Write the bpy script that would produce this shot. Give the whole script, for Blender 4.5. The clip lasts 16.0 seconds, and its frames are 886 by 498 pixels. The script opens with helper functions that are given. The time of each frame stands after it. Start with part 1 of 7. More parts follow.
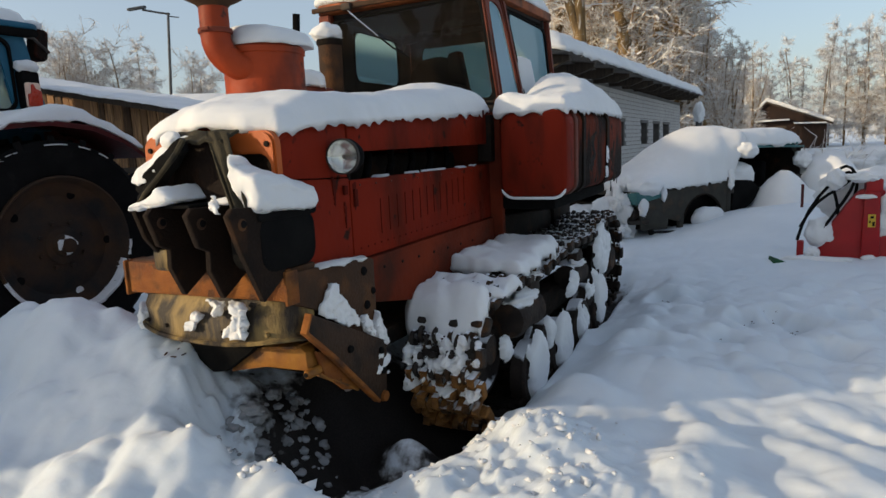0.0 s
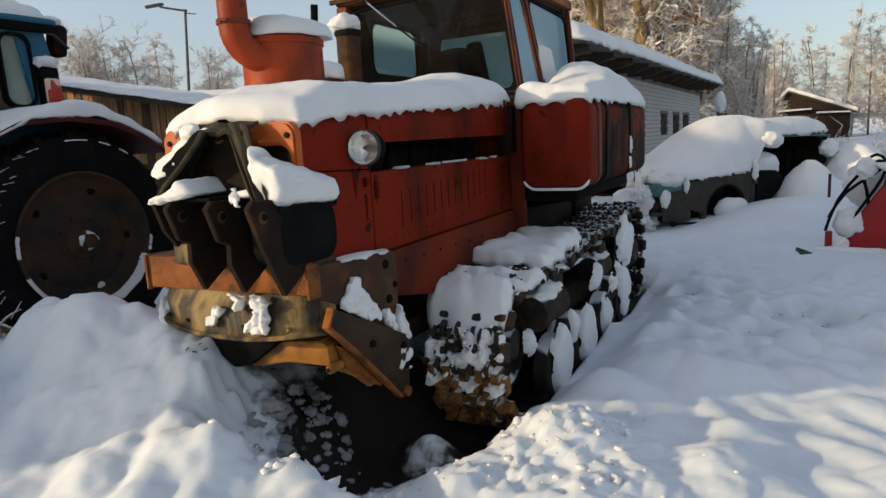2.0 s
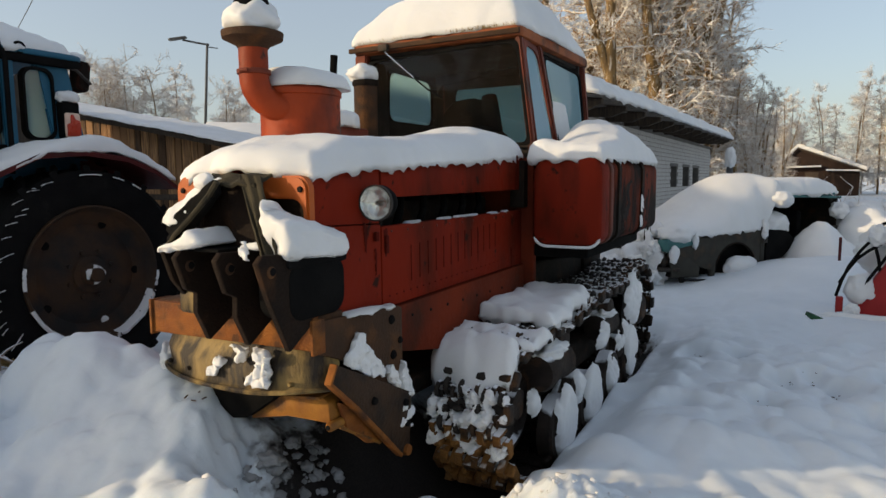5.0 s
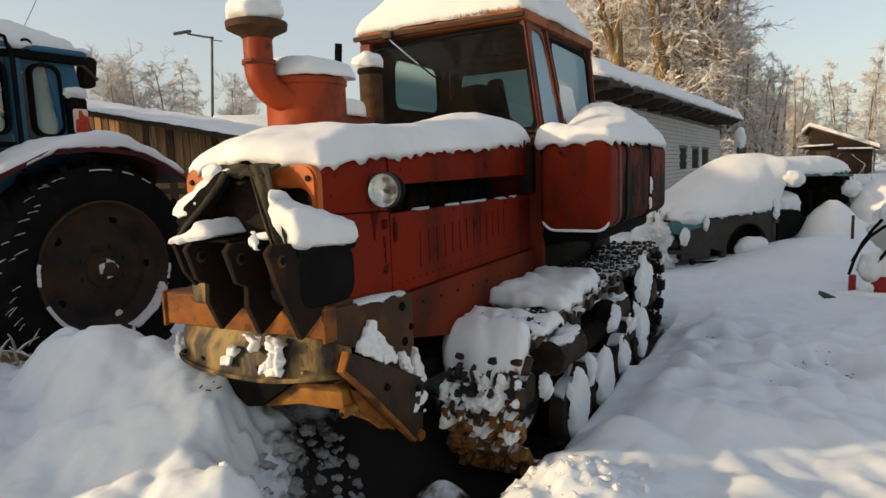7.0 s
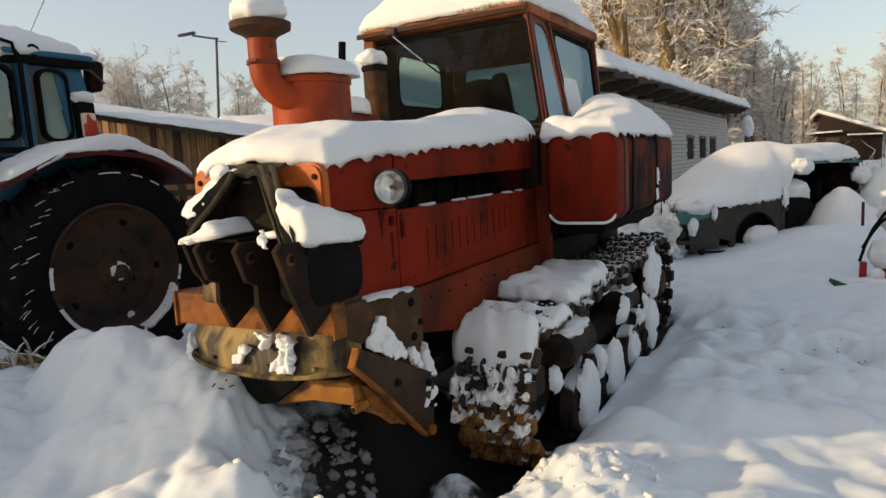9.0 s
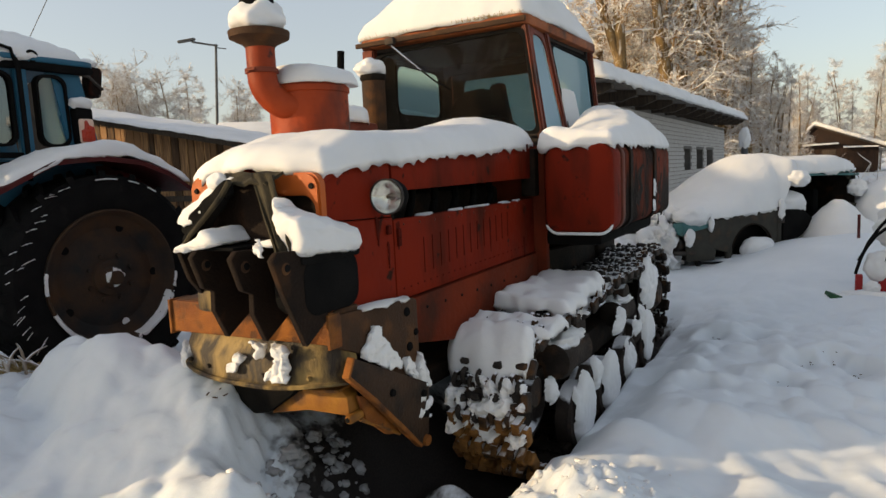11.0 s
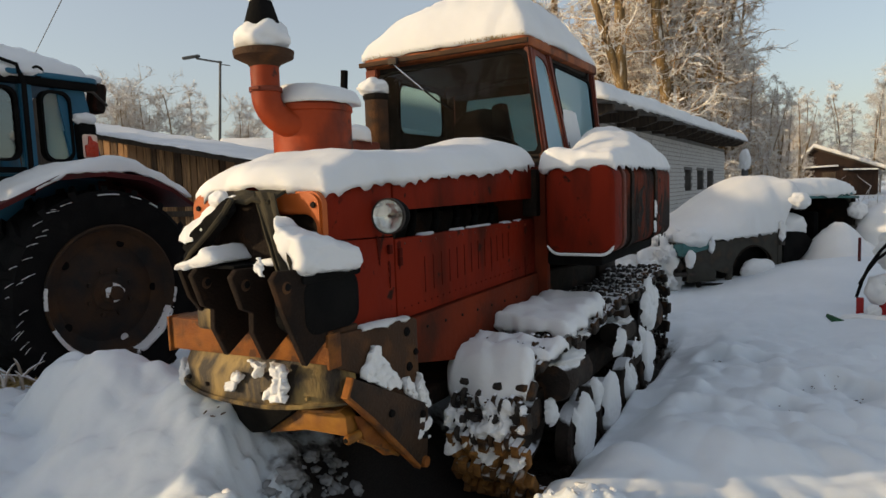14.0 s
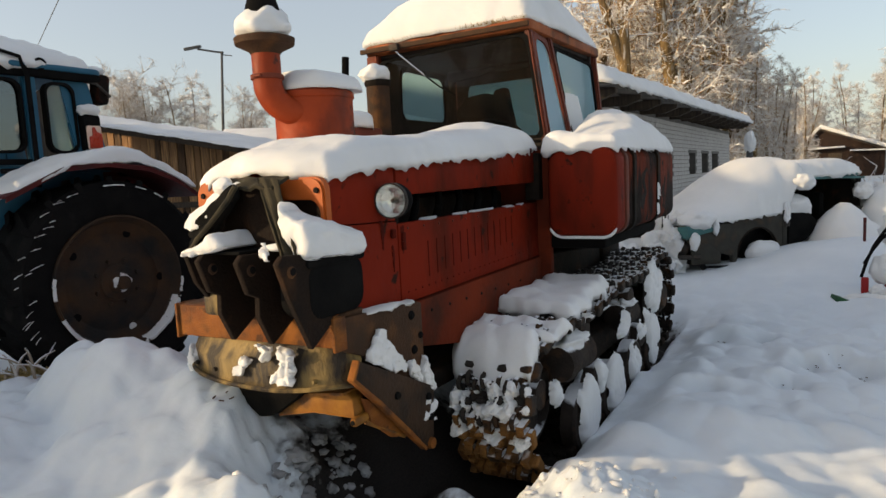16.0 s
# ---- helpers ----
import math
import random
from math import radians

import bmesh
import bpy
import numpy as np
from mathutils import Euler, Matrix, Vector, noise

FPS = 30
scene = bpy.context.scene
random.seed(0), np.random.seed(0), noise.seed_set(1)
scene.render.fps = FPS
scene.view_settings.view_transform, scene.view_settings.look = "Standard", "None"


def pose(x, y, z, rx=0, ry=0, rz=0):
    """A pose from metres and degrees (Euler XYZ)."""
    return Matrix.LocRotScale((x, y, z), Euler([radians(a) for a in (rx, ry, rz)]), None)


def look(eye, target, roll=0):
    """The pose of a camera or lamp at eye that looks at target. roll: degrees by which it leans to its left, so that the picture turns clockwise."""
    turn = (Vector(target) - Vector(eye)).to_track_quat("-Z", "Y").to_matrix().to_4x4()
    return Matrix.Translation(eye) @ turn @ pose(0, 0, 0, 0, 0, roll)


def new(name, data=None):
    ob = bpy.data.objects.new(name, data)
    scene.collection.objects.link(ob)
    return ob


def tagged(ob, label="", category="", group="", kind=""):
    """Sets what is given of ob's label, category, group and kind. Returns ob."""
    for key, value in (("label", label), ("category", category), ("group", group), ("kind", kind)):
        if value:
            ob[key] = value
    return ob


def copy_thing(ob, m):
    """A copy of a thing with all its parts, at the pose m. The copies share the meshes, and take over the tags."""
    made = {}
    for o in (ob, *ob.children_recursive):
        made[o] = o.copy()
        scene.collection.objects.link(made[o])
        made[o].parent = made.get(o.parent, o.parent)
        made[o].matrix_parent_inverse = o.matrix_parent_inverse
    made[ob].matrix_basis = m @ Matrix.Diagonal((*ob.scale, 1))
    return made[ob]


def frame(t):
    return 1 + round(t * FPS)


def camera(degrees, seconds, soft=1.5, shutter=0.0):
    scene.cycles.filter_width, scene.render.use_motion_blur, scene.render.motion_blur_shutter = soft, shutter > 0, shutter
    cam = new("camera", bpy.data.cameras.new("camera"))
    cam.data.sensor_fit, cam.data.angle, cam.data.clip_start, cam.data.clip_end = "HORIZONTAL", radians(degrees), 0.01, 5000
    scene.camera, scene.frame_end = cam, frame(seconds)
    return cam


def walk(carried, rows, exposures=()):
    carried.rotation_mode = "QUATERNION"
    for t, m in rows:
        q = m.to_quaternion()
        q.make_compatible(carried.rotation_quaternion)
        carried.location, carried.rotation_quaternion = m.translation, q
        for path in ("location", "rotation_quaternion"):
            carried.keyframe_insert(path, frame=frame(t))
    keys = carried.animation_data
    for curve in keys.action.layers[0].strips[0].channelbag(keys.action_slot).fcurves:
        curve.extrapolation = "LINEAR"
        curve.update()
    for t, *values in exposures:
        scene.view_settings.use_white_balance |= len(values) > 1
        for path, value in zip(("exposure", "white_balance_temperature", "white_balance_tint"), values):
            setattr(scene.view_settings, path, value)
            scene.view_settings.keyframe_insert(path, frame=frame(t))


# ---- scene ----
cam = camera(69.0, 16.0)
PATH = [
    (0, (2.116, -1.87, 1.533), (1.202, -0.119, 1.218), -2.5),
    (0.5, (1.987, -1.881, 1.527), (1.14, -0.108, 1.157), -5.3),
    (1, (2.047, -1.839, 1.515), (1.077, -0.121, 1.189), -3.5),
    (1.5, (2.043, -1.828, 1.516), (1.079, -0.107, 1.189), -3.5),
    (2, (2.065, -1.834, 1.519), (1.106, -0.11, 1.188), -3.1),
    (2.5, (2.054, -1.822, 1.542), (1.096, -0.098, 1.208), -2.0),
    (3, (2.038, -1.802, 1.608), (1.07, -0.066, 1.385), 0.3),
    (3.5, (2.033, -1.788, 1.624), (1.066, -0.045, 1.455), 0.8),
    (4, (2.042, -1.798, 1.614), (1.072, -0.058, 1.435), 0.0),
    (6.3, (2.036, -1.811, 1.59), (1.045, -0.091, 1.346), -1.0),
    (6.5, (2.041, -1.81, 1.588), (1.041, -0.095, 1.344), -1.6),
    (7, (2.044, -1.812, 1.59), (1.04, -0.099, 1.342), -1.9),
    (7.5, (2.045, -1.809, 1.585), (1.026, -0.107, 1.33), -2.2),
    (8, (2.057, -1.805, 1.587), (1.052, -0.096, 1.326), -2.6),
    (8.5, (2.059, -1.818, 1.587), (1.031, -0.123, 1.324), -2.2),
    (9, (2.054, -1.821, 1.589), (1.029, -0.124, 1.329), -3.2),
    (11.5, (2.056, -1.815, 1.599), (1.041, -0.108, 1.366), -2.5),
    (12, (2.051, -1.82, 1.6), (1.039, -0.111, 1.366), -2.4),
    (12.5, (2.052, -1.825, 1.599), (1.034, -0.119, 1.368), -2.0),
    (13, (2.052, -1.825, 1.599), (1.037, -0.116, 1.375), -1.9),
    (13.5, (2.056, -1.825, 1.606), (1.033, -0.119, 1.401), -1.8),
    (14, (2.051, -1.814, 1.608), (1.031, -0.103, 1.426), -2.0),
    (14.5, (2.059, -1.818, 1.596), (1.032, -0.115, 1.388), -1.8),
    (15, (2.07, -1.828, 1.583), (1.028, -0.136, 1.359), -2.2),
    (15.5, (2.064, -1.825, 1.59), (1.033, -0.126, 1.364), -3.0),
    (16, (2.07, -1.83, 1.592), (1.037, -0.131, 1.373), -2.9),
]
walk(cam, [(t, look(eye, target, roll)) for t, eye, target, roll in PATH],
     exposures=((0, 0.42, 6450, 6), (1.5, 0.49, 6700, 7), (2.5, 0.50, 6750, 7), (3.5, 0.36, 6550, 6), (4.2, 0.36, 6550, 6), (6.3, 0.63, 7550, 8), (12.8, 0.65, 7500, 8), (14.0, 0.43, 7200, 7), (14.6, 0.49, 7300, 8), (15.0, 0.59, 7400, 8), (16, 0.63, 7350, 8)))

# ---- light and sky ----
SUN_AZ = math.atan2(-0.689, -0.725)
SUN_EL = radians(14)
world = bpy.data.worlds.new("winter_sky")
scene.world = world
world.use_nodes = True
wn = world.node_tree
sky = wn.nodes.new("ShaderNodeTexSky")
sky.sky_type, sky.sun_disc = "NISHITA", False
sky.sun_elevation, sky.sun_rotation = SUN_EL, math.pi / 2 - SUN_AZ
sky.air_density, sky.dust_density, sky.ozone_density, sky.altitude = 1.0, 2.2, 1.6, 100
haze = wn.nodes.new("ShaderNodeMix")
haze.data_type = "RGBA"
haze.inputs["Factor"].default_value = 0.45
haze.inputs[7].default_value = (2.62, 2.74, 3.25, 1)
wn.links.new(sky.outputs[0], haze.inputs[6])
wn.links.new(haze.outputs[2], wn.nodes["Background"].inputs[0])
wn.nodes["Background"].inputs[1].default_value = 0.15
sun = new("sun", bpy.data.lights.new("sun", "SUN"))
sun.data.energy, sun.data.angle, sun.data.color = 2.35, radians(0.6), (1.0, 0.79, 0.54)
sun.matrix_world = look((30 * math.cos(SUN_AZ) * math.cos(SUN_EL), 30 * math.sin(SUN_AZ) * math.cos(SUN_EL), 30 * math.sin(SUN_EL)), (0, 0, 0))


# ---- materials ----
def mix(nt, fac, a, b):
    n = nt.nodes.new("ShaderNodeMix")
    n.data_type = "RGBA"
    for sock, v in ((n.inputs["Factor"], fac), (n.inputs[6], a), (n.inputs[7], b)):
        if isinstance(v, bpy.types.NodeSocket):
            nt.links.new(v, sock)
        elif isinstance(v, (int, float)):
            sock.default_value = v
        else:
            sock.default_value = (*v, 1)
    return n.outputs[2]


def ramp(nt, src, lo, hi):
    n = nt.nodes.new("ShaderNodeMapRange")
    n.inputs["From Min"].default_value, n.inputs["From Max"].default_value = lo, hi
    nt.links.new(src, n.inputs["Value"])
    return n.outputs["Result"]


def noise_tex(nt, coord, scale, detail=4, stretch=None):
    n = nt.nodes.new("ShaderNodeTexNoise")
    n.inputs["Scale"].default_value, n.inputs["Detail"].default_value = scale, detail
    if stretch:
        m = nt.nodes.new("ShaderNodeMapping")
        m.inputs["Scale"].default_value = stretch
        nt.links.new(coord, m.inputs["Vector"])
        coord = m.outputs["Vector"]
    nt.links.new(coord, n.inputs["Vector"])
    return n.outputs["Fac"]


SNOW_C = (0.78, 0.79, 0.81)


def material(name, c1, c2, stain=None, rough=0.6, metal=0.0, scale=5.0, fine=60.0, bump=0.15, amount=(0.55, 0.7), stretch=None, snow=None, vary=0.0, spec=0.25, spots=None):
    """Base colour from two tones, stains with a shape of their own, fine relief, and snow that lies on what faces up."""
    m = bpy.data.materials.new(name)
    m.use_nodes = True
    nt = m.node_tree
    b = nt.nodes["Principled BSDF"]
    co = nt.nodes.new("ShaderNodeTexCoord").outputs["Object"]
    n1 = noise_tex(nt, co, scale, 5, stretch)
    col = mix(nt, ramp(nt, n1, 0.35, 0.65), c1, c2)
    n2 = noise_tex(nt, co, fine, 6, stretch)
    if stain:
        n3 = noise_tex(nt, co, scale * 0.7 + 1.3, 9, stretch)
        col = mix(nt, ramp(nt, n3, *amount), col, stain)
    if spots:
        col = mix(nt, ramp(nt, noise_tex(nt, co, 9.0, 5), 0.64, 0.69), col, spots)
        col = mix(nt, ramp(nt, noise_tex(nt, co, 3.1, 7, (1, 1, 0.25)), 0.60, 0.74), col, spots)
    if vary:
        info = nt.nodes.new("ShaderNodeObjectInfo").outputs["Random"]
        col = mix(nt, ramp(nt, info, 0.3, 0.3 + 0.5 / max(vary, 1e-3)), col, c2)
    rgh = ramp(nt, n2, 0, 1)
    mr = rgh.node
    mr.inputs["To Min"].default_value, mr.inputs["To Max"].default_value = max(rough - 0.15, 0.02), min(rough + 0.15, 1)
    if snow is not None:
        geo = nt.nodes.new("ShaderNodeNewGeometry")
        sep = nt.nodes.new("ShaderNodeSeparateXYZ")
        nt.links.new(geo.outputs["Normal"], sep.inputs[0])
        ad = nt.nodes.new("ShaderNodeMath")
        ad.operation = "ADD"
        nz = noise_tex(nt, co, 7.0, 6)
        nt.links.new(sep.outputs["Z"], ad.inputs[0])
        nt.links.new(nz, ad.inputs[1])
        col = mix(nt, ramp(nt, ad.outputs[0], snow + 0.5, snow + 0.62), col, SNOW_C)
    nt.links.new(col, b.inputs["Base Color"])
    nt.links.new(rgh, b.inputs["Roughness"])
    b.inputs["Metallic"].default_value = metal
    b.inputs["Specular IOR Level"].default_value = spec
    bp = nt.nodes.new("ShaderNodeBump")
    bp.inputs["Strength"].default_value, bp.inputs["Distance"].default_value = bump, 0.02
    nt.links.new(n2, bp.inputs["Height"])
    nt.links.new(bp.outputs[0], b.inputs["Normal"])
    return m


def snow_material(name, dirt=False):
    m = bpy.data.materials.new(name)
    m.use_nodes = True
    nt = m.node_tree
    b = nt.nodes["Principled BSDF"]
    co = nt.nodes.new("ShaderNodeTexCoord").outputs["Object"]
    big, mid, fine = noise_tex(nt, co, 1.7, 5), noise_tex(nt, co, 16, 7), noise_tex(nt, co, 130, 4)
    col = mix(nt, ramp(nt, big, 0.3, 0.7), (0.725, 0.76, 0.785) if dirt else (0.77, 0.765, 0.755), (0.64, 0.685, 0.72) if dirt else (0.69, 0.69, 0.685))
    # Greys, then blackens by the mask: mud, plus painted shade under the crawler.
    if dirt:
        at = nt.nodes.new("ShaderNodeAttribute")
        at.attribute_name = "soil_shade"
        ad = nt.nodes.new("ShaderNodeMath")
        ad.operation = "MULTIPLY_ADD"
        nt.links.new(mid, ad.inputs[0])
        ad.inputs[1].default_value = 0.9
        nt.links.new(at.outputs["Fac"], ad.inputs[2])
        soil_shade = mix(nt, ramp(nt, fine, 0.35, 0.65), (0.008, 0.006, 0.005), (0.020, 0.015, 0.012))
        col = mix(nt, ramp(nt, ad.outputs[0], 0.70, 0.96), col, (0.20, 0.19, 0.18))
        col = mix(nt, ramp(nt, ad.outputs[0], 0.92, 1.06), col, soil_shade)
    nt.links.new(col, b.inputs["Base Color"])
    b.inputs["Roughness"].default_value = 0.75
    b.inputs["Specular IOR Level"].default_value = 0.25
    b.inputs["Subsurface Weight"].default_value = 0.5
    b.inputs["Subsurface Radius"].default_value = (1.0, 1.05, 1.15)
    b.inputs["Subsurface Scale"].default_value = 0.025
    last = None
    for src, st, dist in ((mid, 0.10 if dirt else 0.22, 0.02), (fine, 0.12, 0.004)):
        bp = nt.nodes.new("ShaderNodeBump")
        bp.inputs["Strength"].default_value, bp.inputs["Distance"].default_value = st, dist
        nt.links.new(src, bp.inputs["Height"])
        if last:
            nt.links.new(last, bp.inputs["Normal"])
        last = bp.outputs[0]
    nt.links.new(last, b.inputs["Normal"])
    return m


def glass_material(name, tint, gloss):
    m = bpy.data.materials.new(name)
    m.use_nodes = True
    nt = m.node_tree
    out = nt.nodes["Material Output"]
    tr, gl, mx = nt.nodes.new("ShaderNodeBsdfTransparent"), nt.nodes.new("ShaderNodeBsdfGlossy"), nt.nodes.new("ShaderNodeMixShader")
    tr.inputs[0].default_value = (*tint, 1)
    gl.inputs["Roughness"].default_value = 0.04
    mx.inputs[0].default_value = gloss
    nt.links.new(tr.outputs[0], mx.inputs[1])
    nt.links.new(gl.outputs[0], mx.inputs[2])
    nt.links.new(mx.outputs[0], out.inputs[0])
    return m


# Dark red for painted slot shade; also for rivets, latches and oil streaks.
LOUVRE = material("slot_shade_oil_red", (0.095, 0.011, 0.006), (0.060, 0.009, 0.005), None, 0.8, scale=9, fine=50, bump=0.1, spec=0.05)
SNOW = snow_material("snow")
# Grey of the clods: dirt, with the pit's shade put into the colour.
DIRTY_SHADED = material("dirty_shaded_snow", (0.34, 0.34, 0.34), (0.20, 0.197, 0.193), (0.09, 0.087, 0.08), 0.8, scale=6, fine=50, bump=0.3, amount=(0.54, 0.70))
GROUND = snow_material("snow_ground", dirt=True)
RED = material("red_paint", (0.19, 0.0170, 0.0065), (0.140, 0.0135, 0.006), (0.055, 0.011, 0.005), 0.6, spec=0.05, scale=3.2, fine=40, bump=0.08, amount=(0.50, 0.70), stretch=(1, 1, 0.4), spots=(0.028, 0.010, 0.006))
ORANGE = material("orange_paint", (0.47, 0.10, 0.014), (0.38, 0.078, 0.012), (0.16, 0.04, 0.014), 0.5, scale=4, fine=50, bump=0.06, amount=(0.6, 0.75))
STACK = material("stack_paint", (0.32, 0.042, 0.007), (0.20, 0.026, 0.006), (0.09, 0.020, 0.008), 0.6, scale=5, fine=50, bump=0.10, amount=(0.54, 0.70), spots=(0.06, 0.016, 0.008))
ROOFRED = material("roof_paint", (0.34, 0.095, 0.026), (0.20, 0.052, 0.017), (0.09, 0.030, 0.014), 0.65, scale=6, fine=60, bump=0.15, amount=(0.5, 0.66))
DARKRED = material("weathered_red", (0.17, 0.034, 0.016), (0.11, 0.026, 0.014), (0.05, 0.022, 0.014), 0.65, scale=3, fine=40, bump=0.15, amount=(0.5, 0.66))
RUST = material("rust_orange", (0.27, 0.095, 0.017), (0.17, 0.052, 0.012), (0.075, 0.030, 0.012), 0.8, scale=7, fine=90, bump=0.35, amount=(0.50, 0.66), stretch=(1, 1, 1.3), spots=(0.09, 0.036, 0.014))
PLATE = material("dark_rust_plate", (0.019, 0.011, 0.007), (0.012, 0.008, 0.006), (0.045, 0.021, 0.010), 0.75, scale=7, fine=80, bump=0.3, amount=(0.58, 0.72), spec=0.1)
RUSTDARK = material("rust_brown", (0.062, 0.028, 0.012), (0.040, 0.021, 0.011), (0.11, 0.045, 0.014), 0.8, scale=7, fine=80, bump=0.3, amount=(0.55, 0.7))
OCHRE = material("ochre_paint", (0.30, 0.20, 0.070), (0.15, 0.10, 0.038), (0.030, 0.022, 0.015), 0.6, scale=6, fine=60, bump=0.25, amount=(0.45, 0.58), stretch=(1.6, 1.6, 0.5))
YELLOW = material("yellow_paint", (0.34, 0.145, 0.020), (0.22, 0.085, 0.016), (0.10, 0.045, 0.02), 0.65, scale=8, fine=60, bump=0.2, amount=(0.48, 0.62))
BLACK = material("black_rubberised", (0.006, 0.006, 0.006), (0.010, 0.0095, 0.009), None, 0.8, scale=8, fine=70, bump=0.15, spec=0.03)
GRIME = material("oily_grime", (0.011, 0.009, 0.007), (0.018, 0.013, 0.010), (0.035, 0.018, 0.010), 0.75, scale=9, fine=50, bump=0.3, spec=0.08)
CANVAS = material("canvas", (0.050, 0.041, 0.024), (0.026, 0.022, 0.014), (0.012, 0.011, 0.009), 0.9, scale=9, fine=160, bump=0.3)
STEEL = material("dirty_steel", (0.07, 0.06, 0.052), (0.04, 0.034, 0.03), (0.10, 0.055, 0.03), 0.65, 0.4, scale=9, fine=60, bump=0.35)
SHOE = material("track_steel", (0.040, 0.033, 0.028), (0.022, 0.019, 0.017), (0.09, 0.045, 0.02), 0.75, 0.2, scale=11, fine=70, bump=0.4, snow=0.88, spec=0.15)
SHOERUST = material("track_rust", (0.26, 0.115, 0.028), (0.09, 0.042, 0.014), (0.015, 0.011, 0.008), 0.7, 0.1, scale=12, fine=70, bump=0.4, snow=0.85)
ROLLER = material("roller_iron", (0.045, 0.034, 0.027), (0.026, 0.020, 0.017), (0.085, 0.046, 0.026), 0.8, 0.1, scale=9, fine=60, bump=0.4, snow=0.70, spec=0.15)
CHROME = material("reflector", (0.92, 0.92, 0.90), (0.82, 0.82, 0.80), None, 0.2, 0.9, scale=12, fine=30, bump=0.04)
BLUE = material("blue_paint", (0.020, 0.115, 0.185), (0.016, 0.09, 0.15), (0.05, 0.07, 0.08), 0.5, scale=3, fine=50, bump=0.06, amount=(0.62, 0.74))
MAROON = material("maroon_paint", (0.085, 0.012, 0.012), (0.055, 0.010, 0.010), (0.04, 0.018, 0.016), 0.6, scale=4, fine=50, bump=0.1)
TYRE = material("tyre_rubber", (0.006, 0.006, 0.006), (0.010, 0.0095, 0.009), (0.02, 0.018, 0.017), 0.9, scale=6, fine=60, bump=0.2, amount=(0.6, 0.75), spec=0.08)
RIM = material("rim_grime", (0.021, 0.020, 0.019), (0.072, 0.037, 0.017), (0.020, 0.019, 0.018), 0.85, scale=3, fine=60, bump=0.15)
LAMPRED = material("lamp_red", (0.5, 0.05, 0.025), (0.38, 0.04, 0.02), None, 0.3, scale=20, fine=60, bump=0.05)
LAMPCLEAR = material("lamp_amber", (0.75, 0.55, 0.42), (0.65, 0.45, 0.35), None, 0.3, scale=20, fine=60, bump=0.05)
CARPAINT = material("car_primer", (0.046, 0.042, 0.033), (0.028, 0.026, 0.021), (0.060, 0.040, 0.026), 0.75, scale=5, fine=60, bump=0.15, amount=(0.55, 0.68))
TEAL = material("teal_paint", (0.06, 0.17, 0.17), (0.045, 0.13, 0.13), (0.05, 0.06, 0.05), 0.6, scale=7, fine=60, bump=0.1)
SIGNALRED = material("signal_red", (0.33, 0.012, 0.014), (0.25, 0.010, 0.012), (0.13, 0.012, 0.012), 0.45, scale=4, fine=60, bump=0.05, amount=(0.62, 0.75))
LABEL = material("yellow_label", (0.62, 0.42, 0.04), (0.5, 0.33, 0.04), None, 0.5, scale=20, fine=60, bump=0.02)
GREEN = material("green_board", (0.02, 0.09, 0.035), (0.015, 0.06, 0.028), (0.03, 0.03, 0.02), 0.6, scale=7, fine=60, bump=0.1)
BRICK = material("white_brick", (0.52, 0.49, 0.45), (0.44, 0.41, 0.38), (0.33, 0.29, 0.26), 0.85, scale=6, fine=50, bump=0.2, amount=(0.6, 0.75), vary=0.35)
MORTAR = material("mortar", (0.17, 0.155, 0.14), (0.12, 0.11, 0.10), None, 0.95, scale=5, fine=60, bump=0.3)
SLATE = material("asbestos_slate", (0.14, 0.125, 0.11), (0.09, 0.08, 0.072), (0.05, 0.045, 0.04), 0.9, scale=3, fine=40, bump=0.2)
TIMBER = material("dark_timber", (0.07, 0.052, 0.038), (0.045, 0.034, 0.026), (0.03, 0.024, 0.02), 0.85, scale=4, fine=40, bump=0.3, stretch=(6, 6, 1))
PLANK = material("old_plank", (0.54, 0.30, 0.135), (0.25, 0.135, 0.064), (0.16, 0.088, 0.044), 0.85, scale=3, fine=30, bump=0.3, amount=(0.42, 0.66), stretch=(7, 7, 0.8), vary=1.0)
BARN = material("red_barn_board", (0.034, 0.018, 0.012), (0.022, 0.013, 0.010), (0.028, 0.018, 0.014), 0.85, scale=1, fine=12, bump=0.3, stretch=(5, 5, 1))
BARK = material("bark", (0.21, 0.135, 0.058), (0.11, 0.07, 0.033), (0.30, 0.20, 0.09), 0.95, scale=3, fine=14, bump=0.8, stretch=(3, 3, 0.6), snow=0.75, spots=(0.62, 0.60, 0.56))
TWIG = material("frosted_twigs", (0.44, 0.25, 0.085), (0.28, 0.16, 0.058), (0.88, 0.81, 0.70), 0.95, scale=1.6, fine=20, bump=0.1, amount=(0.46, 0.56), snow=0.08)
DUSTED = material("dusted_twigs", (0.40, 0.33, 0.26), (0.32, 0.26, 0.20), (0.66, 0.62, 0.57), 0.95, scale=0.9, fine=20, bump=0.1, amount=(0.48, 0.62), snow=0.30)
FROST = material("heavy_hoarfrost", (0.34, 0.28, 0.22), (0.26, 0.21, 0.17), (0.72, 0.69, 0.66), 0.95, scale=0.8, fine=20, bump=0.1, amount=(0.38, 0.52), snow=0.10)
POLE = material("grey_pole", (0.10, 0.10, 0.10), (0.07, 0.07, 0.07), None, 0.7, scale=2, fine=30, bump=0.1)
STRAW = material("straw", (0.42, 0.31, 0.13), (0.30, 0.21, 0.09), None, 0.9, scale=9, fine=60, bump=0.2, vary=0.5)
